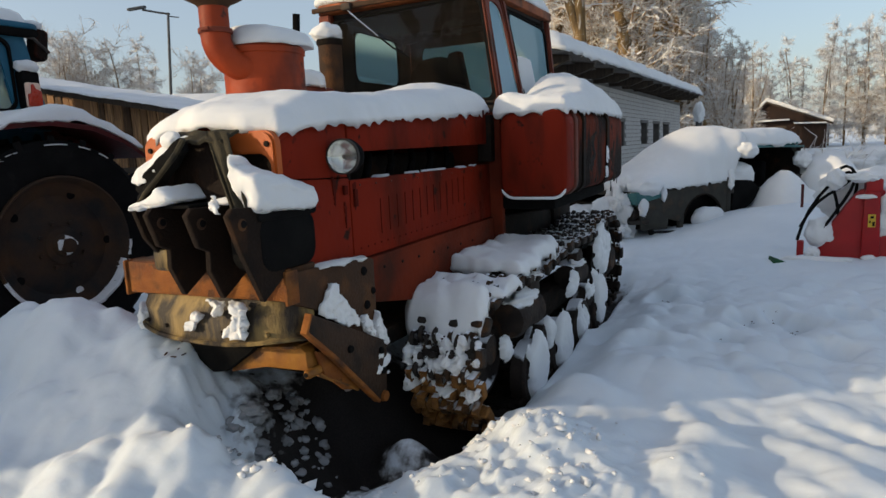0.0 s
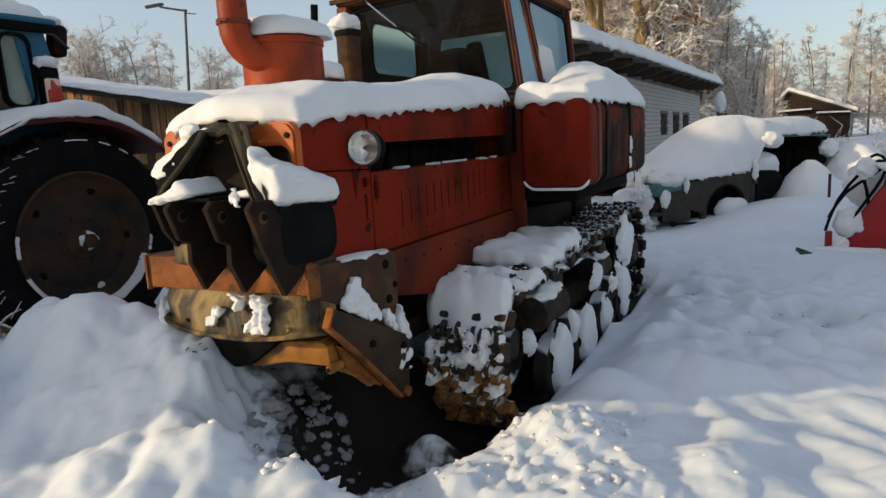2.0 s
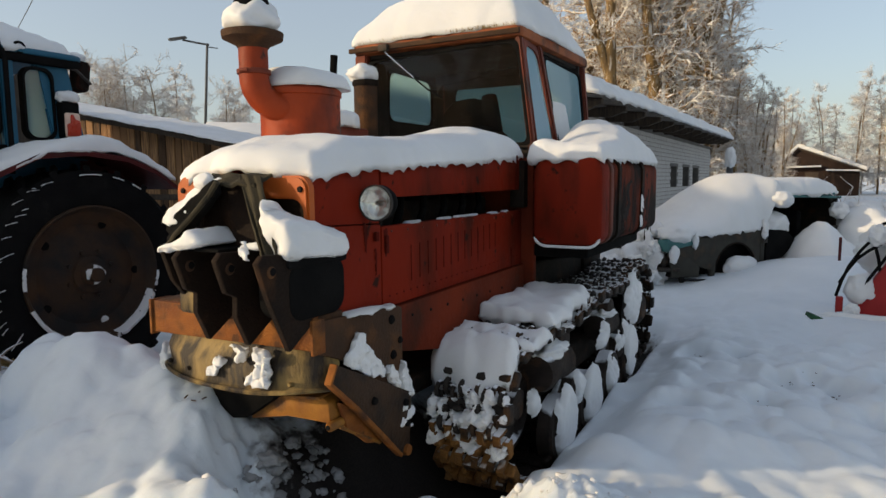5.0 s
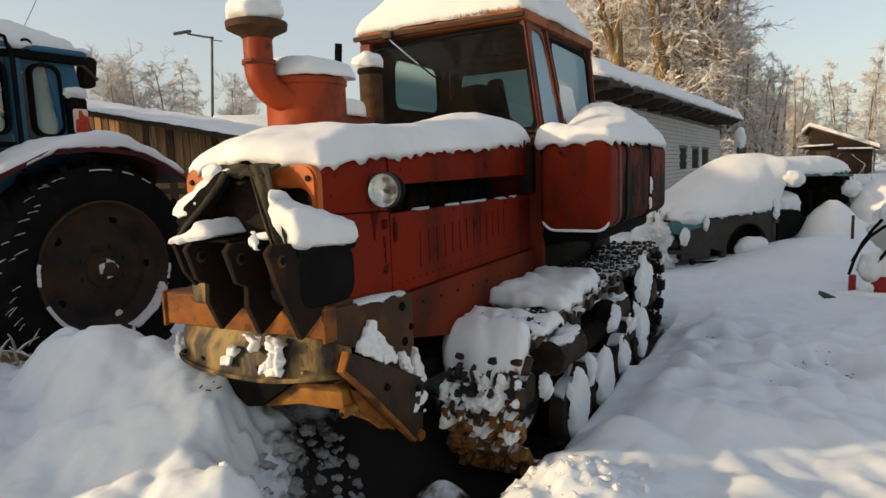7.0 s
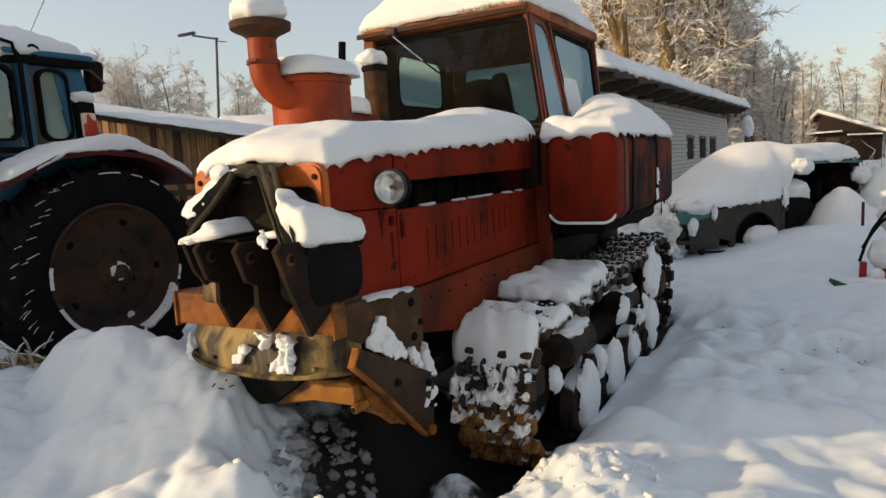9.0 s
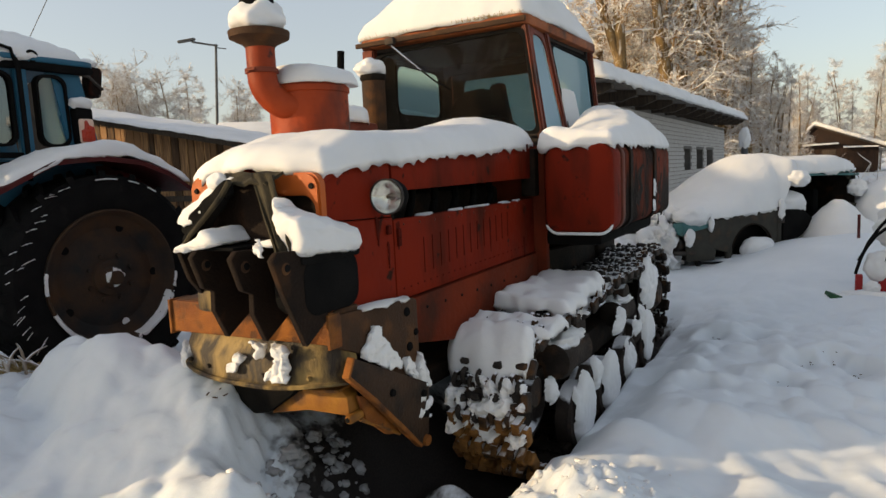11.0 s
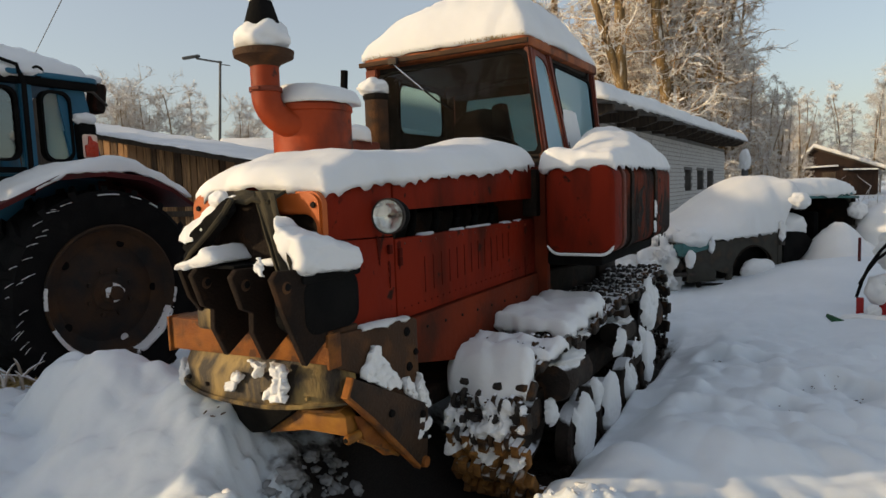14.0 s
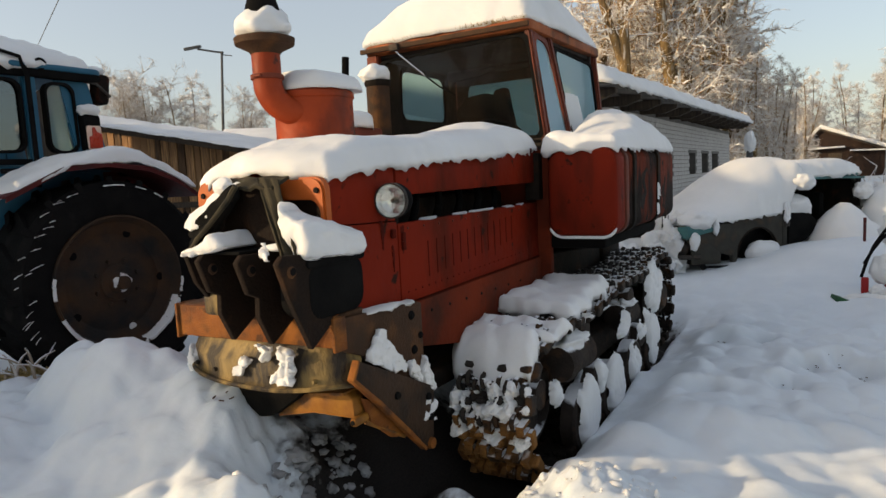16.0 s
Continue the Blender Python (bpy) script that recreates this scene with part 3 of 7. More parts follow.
def build_ground():
    xs, ys = spread_coords(-2.6, 3.4, 0.018, 900, 1.075), spread_coords(-1.3, 4.4, 0.019, 900, 1.075)
    verts = [(x, y, ground_height(x, y)) for y in ys for x in xs]
    n = len(xs)
    faces = [(j * n + i, j * n + i + 1, (j + 1) * n + i + 1, (j + 1) * n + i) for j in range(len(ys) - 1) for i in range(n - 1)]
    me = bpy.data.meshes.new("ground")
    me.from_pydata(verts, [], faces)
    at = me.attributes.new("soil_shade", "FLOAT", "POINT")
    at.data.foreach_set("value", [soil_shade_at(x, y) for x, y, _ in verts])
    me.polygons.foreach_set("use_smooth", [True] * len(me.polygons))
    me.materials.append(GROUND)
    return tagged(new("ground", me), "deep trampled snow with banks and a muddy pit, shade painted in", "ground", kind="structure")


build_ground()
rng = random.Random(4)


def build_rubble():
    """Broken snow clods in and round the pit."""
    bm = bmesh.new()
    for k in range(520):
        x, y = rng.gauss(0.12, 0.30), rng.gauss(0.26, 0.36)
        if not (0.0 - 0.25 * smooth(0.2, 0.5, y) < x < 0.9 and -0.25 < y < 1.1) or (y < 0.0 and x < 0.16) or (x > 0.28 and rng.random() < 0.93) or (y > 0.5 and rng.random() < 0.8):
            continue
        s = rng.choice((0.005, 0.006, 0.007, 0.008, 0.008, 0.009, 0.010, 0.010, 0.012, 0.012, 0.014, 0.016, 0.018, 0.020, 0.022, 0.026))
        lump((x, y, ground_height(x, y) - s * 0.1), (s * rng.uniform(0.7, 1.7), s * rng.uniform(0.7, 1.5), s * rng.uniform(0.5, 1.0)), rng.uniform(0, 50), 1 if s < 0.011 else 2 if s < 0.03 else 3, 0.45, bm, 1.4)
    for _ in range(28):
        x, y = rng.gauss(0.10, 0.15), rng.gauss(0.20, 0.17)
        s = rng.choice((0.016, 0.02, 0.024, 0.028, 0.034, 0.042))
        if x < -0.08 or x > 0.32 or y < -0.05:
            continue
        lump((x, y, ground_height(x, y)), (s * rng.uniform(0.8, 1.5), s * rng.uniform(0.8, 1.4), s * rng.uniform(0.6, 1.0)), rng.uniform(0, 50), 3, 0.45, bm, 1.8)
    return solo("snow_rubble", bm, DIRTY_SHADED, "broken snow clods scattered round the muddy pit", "snow", kind="stuff", sharp=0)


build_rubble()


def build_crumbs():
    """Crisp crumbs of clean snow thrown up beside the track and over the bank's edge."""
    bm = bmesh.new()
    r = random.Random(21)
    for cx, cy, sx, sy, n in ((1.08, 0.55, 0.20, 0.14, 70), (1.35, 0.45, 0.22, 0.18, 70), (0.26, -0.06, 0.10, 0.10, 60), (0.62, 0.02, 0.30, 0.12, 50)):
        for _ in range(n):
            x, y, s = r.gauss(cx, sx), r.gauss(cy, sy), r.choice((0.004, 0.004, 0.005, 0.005, 0.006, 0.007, 0.008, 0.010, 0.012, 0.018))
            if abs(x - 0.655) < 0.26 and y > 0.8:
                continue
            lump((x, y, ground_height(x, y) + s * 0.1), (s * r.uniform(0.8, 1.6), s * r.uniform(0.8, 1.5), s * r.uniform(0.5, 1.0)), r.uniform(0, 50), 1, 0.9, bm, 2.2)
    return solo("snow_crumbs", bm, SNOW, "clean snow crumbs strewn over the trodden ground", "snow", kind="stuff", sharp=0)


build_crumbs()


# ---- crawler tractor ----
crawler = thing("crawler_tractor", "old red crawler tractor under thick snow, rusty front frame", "tractor")


def build_hood():
    g = crawler
    # left side: upper cowl, slot, lower door, all in one line of sheet metal
    upper = slab([(0.053, 1.43), (0.053, 1.575), (0.16, 1.63), (0.50, 1.675), (0.50, 1.415)], "x", 0.395, 0.42, 0.006)
    part("side_panel", upper, RED, g, "faded red nose panel beside the headlight")
    cowl = slab([(0.507, 1.525), (0.507, 1.676), (2.09, 1.755), (2.09, 1.535)], "x", 0.39, 0.425, 0.006)
    part("cowl_panel", cowl, RED, g)
    door = slab([(0.507, 1.035), (0.507, 1.40), (2.09, 1.405), (2.09, 1.055)], "x", 0.39, 0.423, 0.006)
    part("engine_door", door, RED, g, "red louvred engine side door")
    low = slab([(0.053, 1.03), (0.053, 1.426), (0.503, 1.411), (0.503, 1.03)], "x", 0.392, 0.42, 0.005)
    part("side_panel", low, RED, g)
    # louvres, in ranks: solid strips whose dark red paints in the slots' shade
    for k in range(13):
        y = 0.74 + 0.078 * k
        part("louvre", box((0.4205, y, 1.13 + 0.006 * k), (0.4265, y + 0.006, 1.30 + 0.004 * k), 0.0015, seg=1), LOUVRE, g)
    for k in range(26):
        part("rivet", lathe([(0, 0.005), (0.004, 0.003)], (0.4225, 0.56 + 0.058 * k, 1.085 + 0.0012 * k), "x", 6), LOUVRE, g)
    for y, z in ((0.46, 1.36), (0.535, 1.34), (0.535, 1.30)):
        part("latch", box((0.42, y - 0.012, z - 0.02), (0.436, y + 0.012, z + 0.02), 0.004), LOUVRE, g)
    # far side and top
    part("side_panel", box((-0.28, 0.10, 1.03), (-0.255, 2.09, 1.66), 0.005), RED, g)
    top = bmesh.new()
    prof = [(-0.28, 0), (-0.25, 0.03), (-0.1, 0.045), (0.1, 0.05), (0.3, 0.045), (0.40, 0.03), (0.425, 0)]
    rows = [[top.verts.new((x, y, zt + dz)) for x, dz in prof] for y, zt in ((0.06, 1.598), (0.16, 1.640), (0.5, 1.675), (2.12, 1.755))]
    for a, b in zip(rows, rows[1:]):
        for k in range(len(prof) - 1):
            top.faces.new((a[k], a[k + 1], b[k + 1], b[k]))
    ext = bmesh.ops.extrude_face_region(top, geom=top.faces[:])
    bmesh.ops.translate(top, vec=(0, 0, -0.02), verts=[v for v in ext["geom"] if isinstance(v, bmesh.types.BMVert)])
    part("hood_top", top, RED, g)
    # front frame with its opening, and the dark core behind it
    outer = round_rect(-0.28, 0.438, 1.02, 1.622, 0.055, 6)
    inner = round_rect(-0.215, 0.41, 1.08, 1.535, 0.06, 6)
    fr = ringplate(outer, inner, "y", 0.024, 0.052)
    ringplate(round_rect(-0.272, 0.430, 1.028, 1.614, 0.05, 6), round_rect(-0.223, 0.418, 1.072, 1.543, 0.065, 6), "y", 0.014, 0.026, fr)
    part("front_frame", fr, ORANGE, g, "orange painted radiator surround with rounded corners")
    part("radiator_core", box((-0.25, 0.07, 1.05), (0.392, 0.10, 1.60), 0.01), PLATE, g, "dark brown radiator core")
    for x, z in ((0.405, 1.57), (-0.235, 1.565)):
        part("bolt", lathe([(-0.012, 0.011), (-0.004, 0.012), (0.02, 0.012)], (x, 0.018, z), "y", 8), GRIME, g)
    # engine in the dark behind the slot
    part("engine_block", box((-0.2, 0.4, 1.0), (0.22, 2.0, 1.5), 0.03), GRIME, g)
    for k in range(6):
        part("engine_pipe", tube([(0.26, 0.6 + 0.22 * k, 1.30), (0.30, 0.62 + 0.22 * k, 1.45), (0.24, 0.72 + 0.22 * k, 1.52)], 0.02, 8), BLACK, g)
    part("bulkhead", box((-0.5, 2.10, 0.9), (0.5, 2.16, 1.74), 0.01), RAILRED, g)
    part("bracket", box((0.36, 2.04, 1.42), (0.46, 2.12, 1.72), 0.01), GRIME, g)
    # rivets along the door
    for k in range(12):
        part("rivet", lathe([(0, 0.007), (0.006, 0.004)], (0.422, 0.58 + 0.135 * k, 1.375), "x", 6), DARKRED, g)


def build_headlight():
    c = (0.488, 0.388, 1.508)
    m = Matrix.Translation(c) @ pose(0, 0, 0, 0, 0, -80) @ Matrix.Scale(0.8, 4)
    shell = lathe([(-0.034, 0.05), (0.018, 0.088), (0.016, 0.091), (-0.03, 0.093), (-0.09, 0.075), (-0.13, 0.035)], (0, 0, 0), "x", 28)
    bmesh.ops.transform(shell, matrix=m, verts=shell.verts)
    hl = part("headlight", shell, BLACK, crawler, "round headlight in a dark shell")
    rim = ringplate([(0.094 * math.cos(a), 0.094 * math.sin(a)) for a in np.linspace(0, 2 * math.pi, 28, False)], [(0.086 * math.cos(a), 0.086 * math.sin(a)) for a in np.linspace(0, 2 * math.pi, 28, False)], "x", 0.012, 0.034)
    bmesh.ops.transform(rim, matrix=m, verts=rim.verts)
    part("rim", rim, STEEL, hl)
    bowl = bmesh.new()
    rings = []
    for h, r in ((0.028, 0.086), (0.004, 0.068), (-0.012, 0.042), (-0.018, 0.012)):
        rings.append([bowl.verts.new((h + 0.0006 * (k % 2), r * math.cos(k * math.pi / 12), r * math.sin(k * math.pi / 12))) for k in range(24)])
    for a, b in zip(rings, rings[1:]):
        for k in range(24):
            bowl.faces.new((a[k], a[(k + 1) % 24], b[(k + 1) % 24], b[k]))
    bowl.faces.new(rings[-1])
    bmesh.ops.transform(bowl, matrix=m, verts=bowl.verts)
    part("reflector", bowl, CHROME, hl, "silvery fluted reflector", sharp=12)
    cap = lathe([(-0.02, 0.012), (0.008, 0.012), (0.016, 0.006)], (0, 0, 0), "x", 14)
    bmesh.ops.transform(cap, matrix=m, verts=cap.verts)
    part("bulb_cap", cap, STEEL, hl)
    lens = lathe([(0.030, 0.086), (0.040, 0.07), (0.046, 0.04), (0.048, 0.01)], (0, 0, 0), "x", 28)
    bmesh.ops.transform(lens, matrix=m, verts=lens.verts)
    ob = part("lens", lens, LENS, hl, "clear glass lens")
    ob.visible_shadow = False
    part("bracket_arm", tube([(0.43, 0.47, 1.47), (0.415, 0.50, 1.43), (0.40, 0.52, 1.40)], 0.014, 8), GRIME, hl)


def build_front():
    g = crawler
    # cross beam with upright flanges
    beam = slab([(-0.46, 0.945), (-0.46, 1.085), (0.46, 1.09), (0.46, 0.965)], "y", 0.0, 0.03, 0.004)
    part("front_beam", beam, RUST, g, "rusty orange steel cross beam")
    part("beam_flange", box((-0.47, -0.012, 0.935), (-0.455, 0.10, 1.09), 0.003), RUST, g)
    part("beam_flange", box((0.452, -0.012, 0.95), (0.466, 0.06, 1.085), 0.003), RUST, g)
    part("beam_top", box((-0.46, 0.03, 1.06), (0.44, 0.20, 1.088), 0.004), RUSTDARK, g)
    # side rail
    rail = slab([(0.03, 0.95), (0.03, 1.075), (0.56, 1.045), (0.60, 1.03), (0.60, 0.70), (0.44, 0.70), (0.24, 0.86)], "x", 0.40, 0.462, 0.006)
    part("side_rail", rail, RUSTDARK, g, "brown rusted frame rail")
    part("side_rail", slab([(0.03, 0.95), (0.03, 1.075), (0.56, 1.045), (0.60, 0.70), (0.44, 0.70)], "x", -0.462, -0.40, 0.006), RUSTDARK, g)
    part("rear_rail", slab([(0.60, 0.82), (0.60, 1.03), (2.10, 1.05), (2.10, 0.62), (1.30, 0.62), (1.0, 0.74)], "x", 0.36, 0.44, 0.008), RAILRED, g, "dull red main frame rail, streaked with dirt")
    # Rail beneath the tank, coloured black to paint in the shadow there.
    part("gearbox_side", slab([(2.10, 0.60), (2.10, 1.04), (3.6, 0.95), (3.6, 0.60)], "x", 0.30, 0.38, 0.02), GRIME, g, "rear stretch of the frame rail, blackened for shade")
    part("rear_rail", slab([(0.60, 0.62), (0.60, 1.03), (2.3, 1.05), (3.6, 0.95), (3.6, 0.60)], "x", -0.44, -0.36, 0.008), DARKRED, g)
    part("belly_plate", box((-0.36, 0.35, 0.52), (0.36, 3.4, 0.62), 0.02), GRIME, g)
    for y, z, r in ((0.575, 0.885, 0.016), (0.51, 0.99, 0.021), (0.52, 0.83, 0.021)):
        part("rail_bolt", lathe([(0, r), (0.012, r), (0.02, r * 0.6)], (0.455, y, z), "x", 10), BLACK, g)
    for k in range(7):
        part("rivet", lathe([(0, 0.009), (0.006, 0.005)], (0.44, 0.72 + 0.17 * k, 0.97 - 0.004 * k), "x", 6), GRIME, g)
    # three pointed hitch plates
    shape = [(-0.260, 1.325), (-0.232, 1.351), (-0.05, 1.342), (0.005, 1.30), (0.003, 1.07), (-0.118, 0.991), (-0.175, 1.11), (-0.170, 1.183), (-0.217, 1.204)]
    for x, last in ((0.03, 0), (0.24, 0), (0.44, 1)):
        s = [p for k, p in enumerate(shape) if not (last and k in (6, 7))]
        pl = part("hitch_plate", slab([(y, z) for y, z in s], "x", x - 0.014, x + 0.014, 0.003, seg=1), PLATE, g, "pointed dark steel hitch plate with pin hole")
        part("pin_hole", lathe([(0, 0.022), (0.003, 0.019)], (x + 0.014, -0.198, 1.29), "x", 16), RUSTDARK, pl)
        part("pin_end", lathe([(0, 0.016), (0.005, 0.014)], (x + 0.013, -0.194, 1.292), "x", 12), BLACK, pl)
    part("hitch_tie", box((-0.16, -0.10, 1.075), (-0.05, -0.02, 1.17), 0.02), OCHRE, g)
    part("hitch_cheek", slab([(-0.19, 1.34), (0.0, 1.34), (0.0, 1.09), (-0.05, 1.09), (-0.15, 1.22)], "x", -0.14, -0.115, 0.004), PLATE, g)
    part("hitch_shelf", box((-0.12, -0.20, 1.345), (0.20, 0.03, 1.358), 0.004), BLACK, g)
    # rounded guard pan under the beam
    pan = bmesh.new()
    rows = []
    for z, k in ((1.0, 0.94), (0.88, 1.0), (0.812, 0.97), (0.785, 1.02), (0.775, 1.0)):
        rows.append([])
        for j in range(17):
            a = math.pi * j / 16
            x = -0.005 - 0.455 * k * math.copysign(abs(math.cos(a)) ** 0.72, math.cos(a))
            y = 0.16 - (0.20 if z < 0.95 else 0.12) * k * math.sin(a) ** 0.72
            rows[-1].append(pan.verts.new((x, y, z + 0.012 * math.sin(a * 3))))
    for a, b in zip(rows, rows[1:]):
        for k in range(16):
            pan.faces.new((a[k], a[k + 1], b[k + 1], b[k]))
    pan.faces.new(rows[-1])
    pan.faces.new(rows[0])
    part("guard_pan", pan, OCHRE, g, "dented ochre painted guard pan", sharp=50)
    rim = [(-0.005 - 0.467 * math.copysign(abs(math.cos(a)) ** 0.72, math.cos(a)), 0.16 - 0.21 * math.sin(a) ** 0.72, 0.787 + 0.012 * math.sin(a * 3)) for a in np.linspace(0.02, math.pi - 0.02, 40)]
    part("pan_rim", tube(rim, 0.010, 6), OCHRE, g, "rolled lower rim of the pan")
    for a in (0.75, 1.25, 1.75, 2.3):
        x, y = -0.005 - 0.458 * math.copysign(abs(math.cos(a)) ** 0.72, math.cos(a)), 0.16 - 0.203 * math.sin(a) ** 0.72
        part("pan_rivet", lathe([(-0.006, 0.007), (0.0, 0.010), (0.01, 0.010)], (x, y, 0.822), "y", 6), OCHRE, g)
    part("sump_guard", slab([(-0.42, 0.785), (0.24, 0.785), (0.15, 0.70), (0.0, 0.60), (-0.08, 0.585)], "y", 0.08, 0.36, 0.01), BLACK, g)
    # yellow lower arm and the big slanting gusset
    part("lower_arm", slab([(-0.01, 0.585), (0.03, 0.684), (0.20, 0.720), (0.39, 0.742), (0.42, 0.720), (0.425, 0.640), (0.20, 0.632)], "y", 0.12, 0.19, 0.006), YELLOW, g, "chipped yellow lower arm")
    part("arm_lip", slab([(0.20, 0.716), (0.39, 0.738), (0.39, 0.750), (0.20, 0.728)], "y", 0.10, 0.20, 0.003), YELLOW, g, "folded upper lip of the arm")
    part("arm_boss", lathe([(-0.03, 0.014), (-0.02, 0.020), (0.05, 0.020)], (0.432, 0.13, 0.632), "y", 12), YELLOW, g)
    part("arm_boss_hole", lathe([(-0.034, 0.010), (-0.031, 0.011)], (0.432, 0.13, 0.632), "y", 10), BLACK, g)
    gus = slab([(0.100, 0.892), (0.625, 0.632), (0.605, 0.40), (0.540, 0.365), (0.43, 0.478), (0.219, 0.690), (0.058, 0.830)], "x", 0.465, 0.49, 0.004)
    part("gusset", gus, ARM, g, "large slanting brown gusset plate")
    edge = slab([(0.096, 0.897), (0.062, 0.832), (0.219, 0.692), (0.43, 0.482), (0.54, 0.368), (0.53, 0.356), (0.42, 0.462), (0.21, 0.675), (0.045, 0.828), (0.085, 0.900)], "x", 0.462, 0.496, 0.003)
    part("gusset_web", slab([(0.156, 0.718), (0.222, 0.692), (0.41, 0.514), (0.45, 0.450), (0.335, 0.486), (0.20, 0.60)], "x", 0.43, 0.450, 0.004), RUST, g, "orange inner web of the gusset")
    part("gusset_edge", edge, RUST, g, "orange yellow gusset edge")
    part("tow_eye", lathe([(-0.02, 0.024), (0.0, 0.028), (0.02, 0.024)], (0.485, 0.575, 0.375), "x", 14), RUST, g)
    part("drag_link", tube([(0.44, 0.17, 0.612), (0.445, 0.43, 0.455)], 0.009, 8), YELLOW, g)
    for y, z in ((0.57, 0.60), (0.58, 0.50), (0.33, 0.68)):
        part("gusset_bolt", lathe([(0, 0.018), (0.012, 0.016)], (0.49, y, z), "x", 8), BLACK, g)


def draped(rows, bm=None, thick=0.012):
    bm = bm or bmesh.new()
    vs = [[bm.verts.new(p) for p in r] for r in rows]
    for a, b in zip(vs, vs[1:]):
        for k in range(len(a) - 1):
            bm.faces.new((a[k], a[k + 1], b[k + 1], b[k]))
    bmesh.ops.recalc_face_normals(bm, faces=bm.faces)
    bmesh.ops.solidify(bm, geom=bm.faces[:], thickness=thick)
    return bm


def cloth(p00, p10, p01, p11, n=14, fold=0.02, waves=5, seed=0, sag=0.0, bm=None, thick=0.012):
    """A hanging cloth between four corners with folds along its length."""
    rows = []
    a, b, c, d = (Vector(p) for p in (p00, p10, p01, p11))
    nrm = (b - a).cross(c - a).normalized()
    for j in range(n + 1):
        v = j / n
        rows.append([])
        for i in range(n + 1):
            u = i / n
            p = a.lerp(b, u).lerp(c.lerp(d, u), v)
            f = fold * (math.sin(waves * math.pi * u + 1.5 * fbm(u * 2, v * 2, seed, 2)) + 0.6 * fbm(u * 5, v * 4, seed, 3)) * (0.4 + 0.6 * v)
            rows[-1].append(p + nrm * f - Vector((0, 0, sag * math.sin(math.pi * u))))
    return draped(rows, bm, thick)


def padded(out, axis, lo, hi):
    """A padded panel with softly puckered faces."""
    bm = slab(out, axis, lo, hi, 0.010, seg=2)
    bmesh.ops.triangulate(bm, faces=bm.faces[:])
    for _ in range(3):
        bmesh.ops.subdivide_edges(bm, edges=[e for e in bm.edges if e.calc_length() > 0.04], cuts=1)
        bmesh.ops.triangulate(bm, faces=bm.faces[:])
    for v in bm.verts:
        v.co.y -= 0.012 * abs(math.sin(v.co.x * 26 + v.co.z * 18)) + 0.006 * fbm(v.co.x * 20, v.co.z * 20, 2, 2)
    return bm


def build_cover():
    """Radiator blanket thrown open like a curtain, with a padded black box beside it."""
    cov = thing("radiator_cover", "dark quilted radiator cover with canvas folds, pulled open", "cover", (0, 0, 0))
    part("flap", cloth((0.10, -0.14, 1.54), (-0.01, -0.03, 1.605), (-0.11, -0.17, 1.365), (-0.25, -0.06, 1.435), fold=0.006, waves=3, seed=2), BLACK, cov, "black quilted flap")
    part("piping", tube([(0.10, -0.145, 1.542), (0.0, -0.16, 1.452), (-0.11, -0.175, 1.362)], 0.007, 6), CANVAS, cov)
    part("flap", cloth((0.17, -0.06, 1.63), (0.28, -0.06, 1.62), (0.385, -0.165, 1.315), (0.455, -0.15, 1.315), fold=0.012, waves=4, seed=5), CANVAS, cov, "creased olive canvas flap")
    part("quilt", padded([(0.092, 1.612), (0.118, 1.555), (-0.115, 1.352), (-0.185, 1.415), (-0.09, 1.50)], "y", -0.118, -0.085), BLACK, cov, "black quilted lining of the thrown-back flap")
    part("piping", tube([(0.13, -0.13, 1.60), (0.10, -0.145, 1.55), (0.02, -0.165, 1.47), (-0.06, -0.18, 1.40), (-0.105, -0.18, 1.345)], [0.012, 0.011, 0.008, 0.008, 0.010], 7), CANVAS, cov, "rolled canvas edge")
    part("top_roll", cloth((-0.02, -0.02, 1.635), (0.30, -0.02, 1.630), (0.02, -0.08, 1.595), (0.26, -0.08, 1.590), fold=0.008, waves=5, seed=8), CANVAS, cov)
    part("flap", cloth((-0.02, -0.03, 1.59), (0.20, -0.03, 1.59), (-0.08, -0.05, 1.33), (0.34, -0.05, 1.33), fold=0.012, waves=3, seed=11), PLATE, cov, "brown inner lining in shade")
    pad = thing("battery_box", "black rounded padded box on the front beam", "box", (0, 0, 0))
    part("body", slab(round_rect(-0.12, 0.20, 1.09, 1.315, 0.07, 5), "x", 0.30, 0.462, 0.02), BLACK, pad)
    part("lid_edge", slab(round_rect(-0.125, 0.205, 1.29, 1.325, 0.015, 3), "x", 0.295, 0.466, 0.006), BLACK, pad)


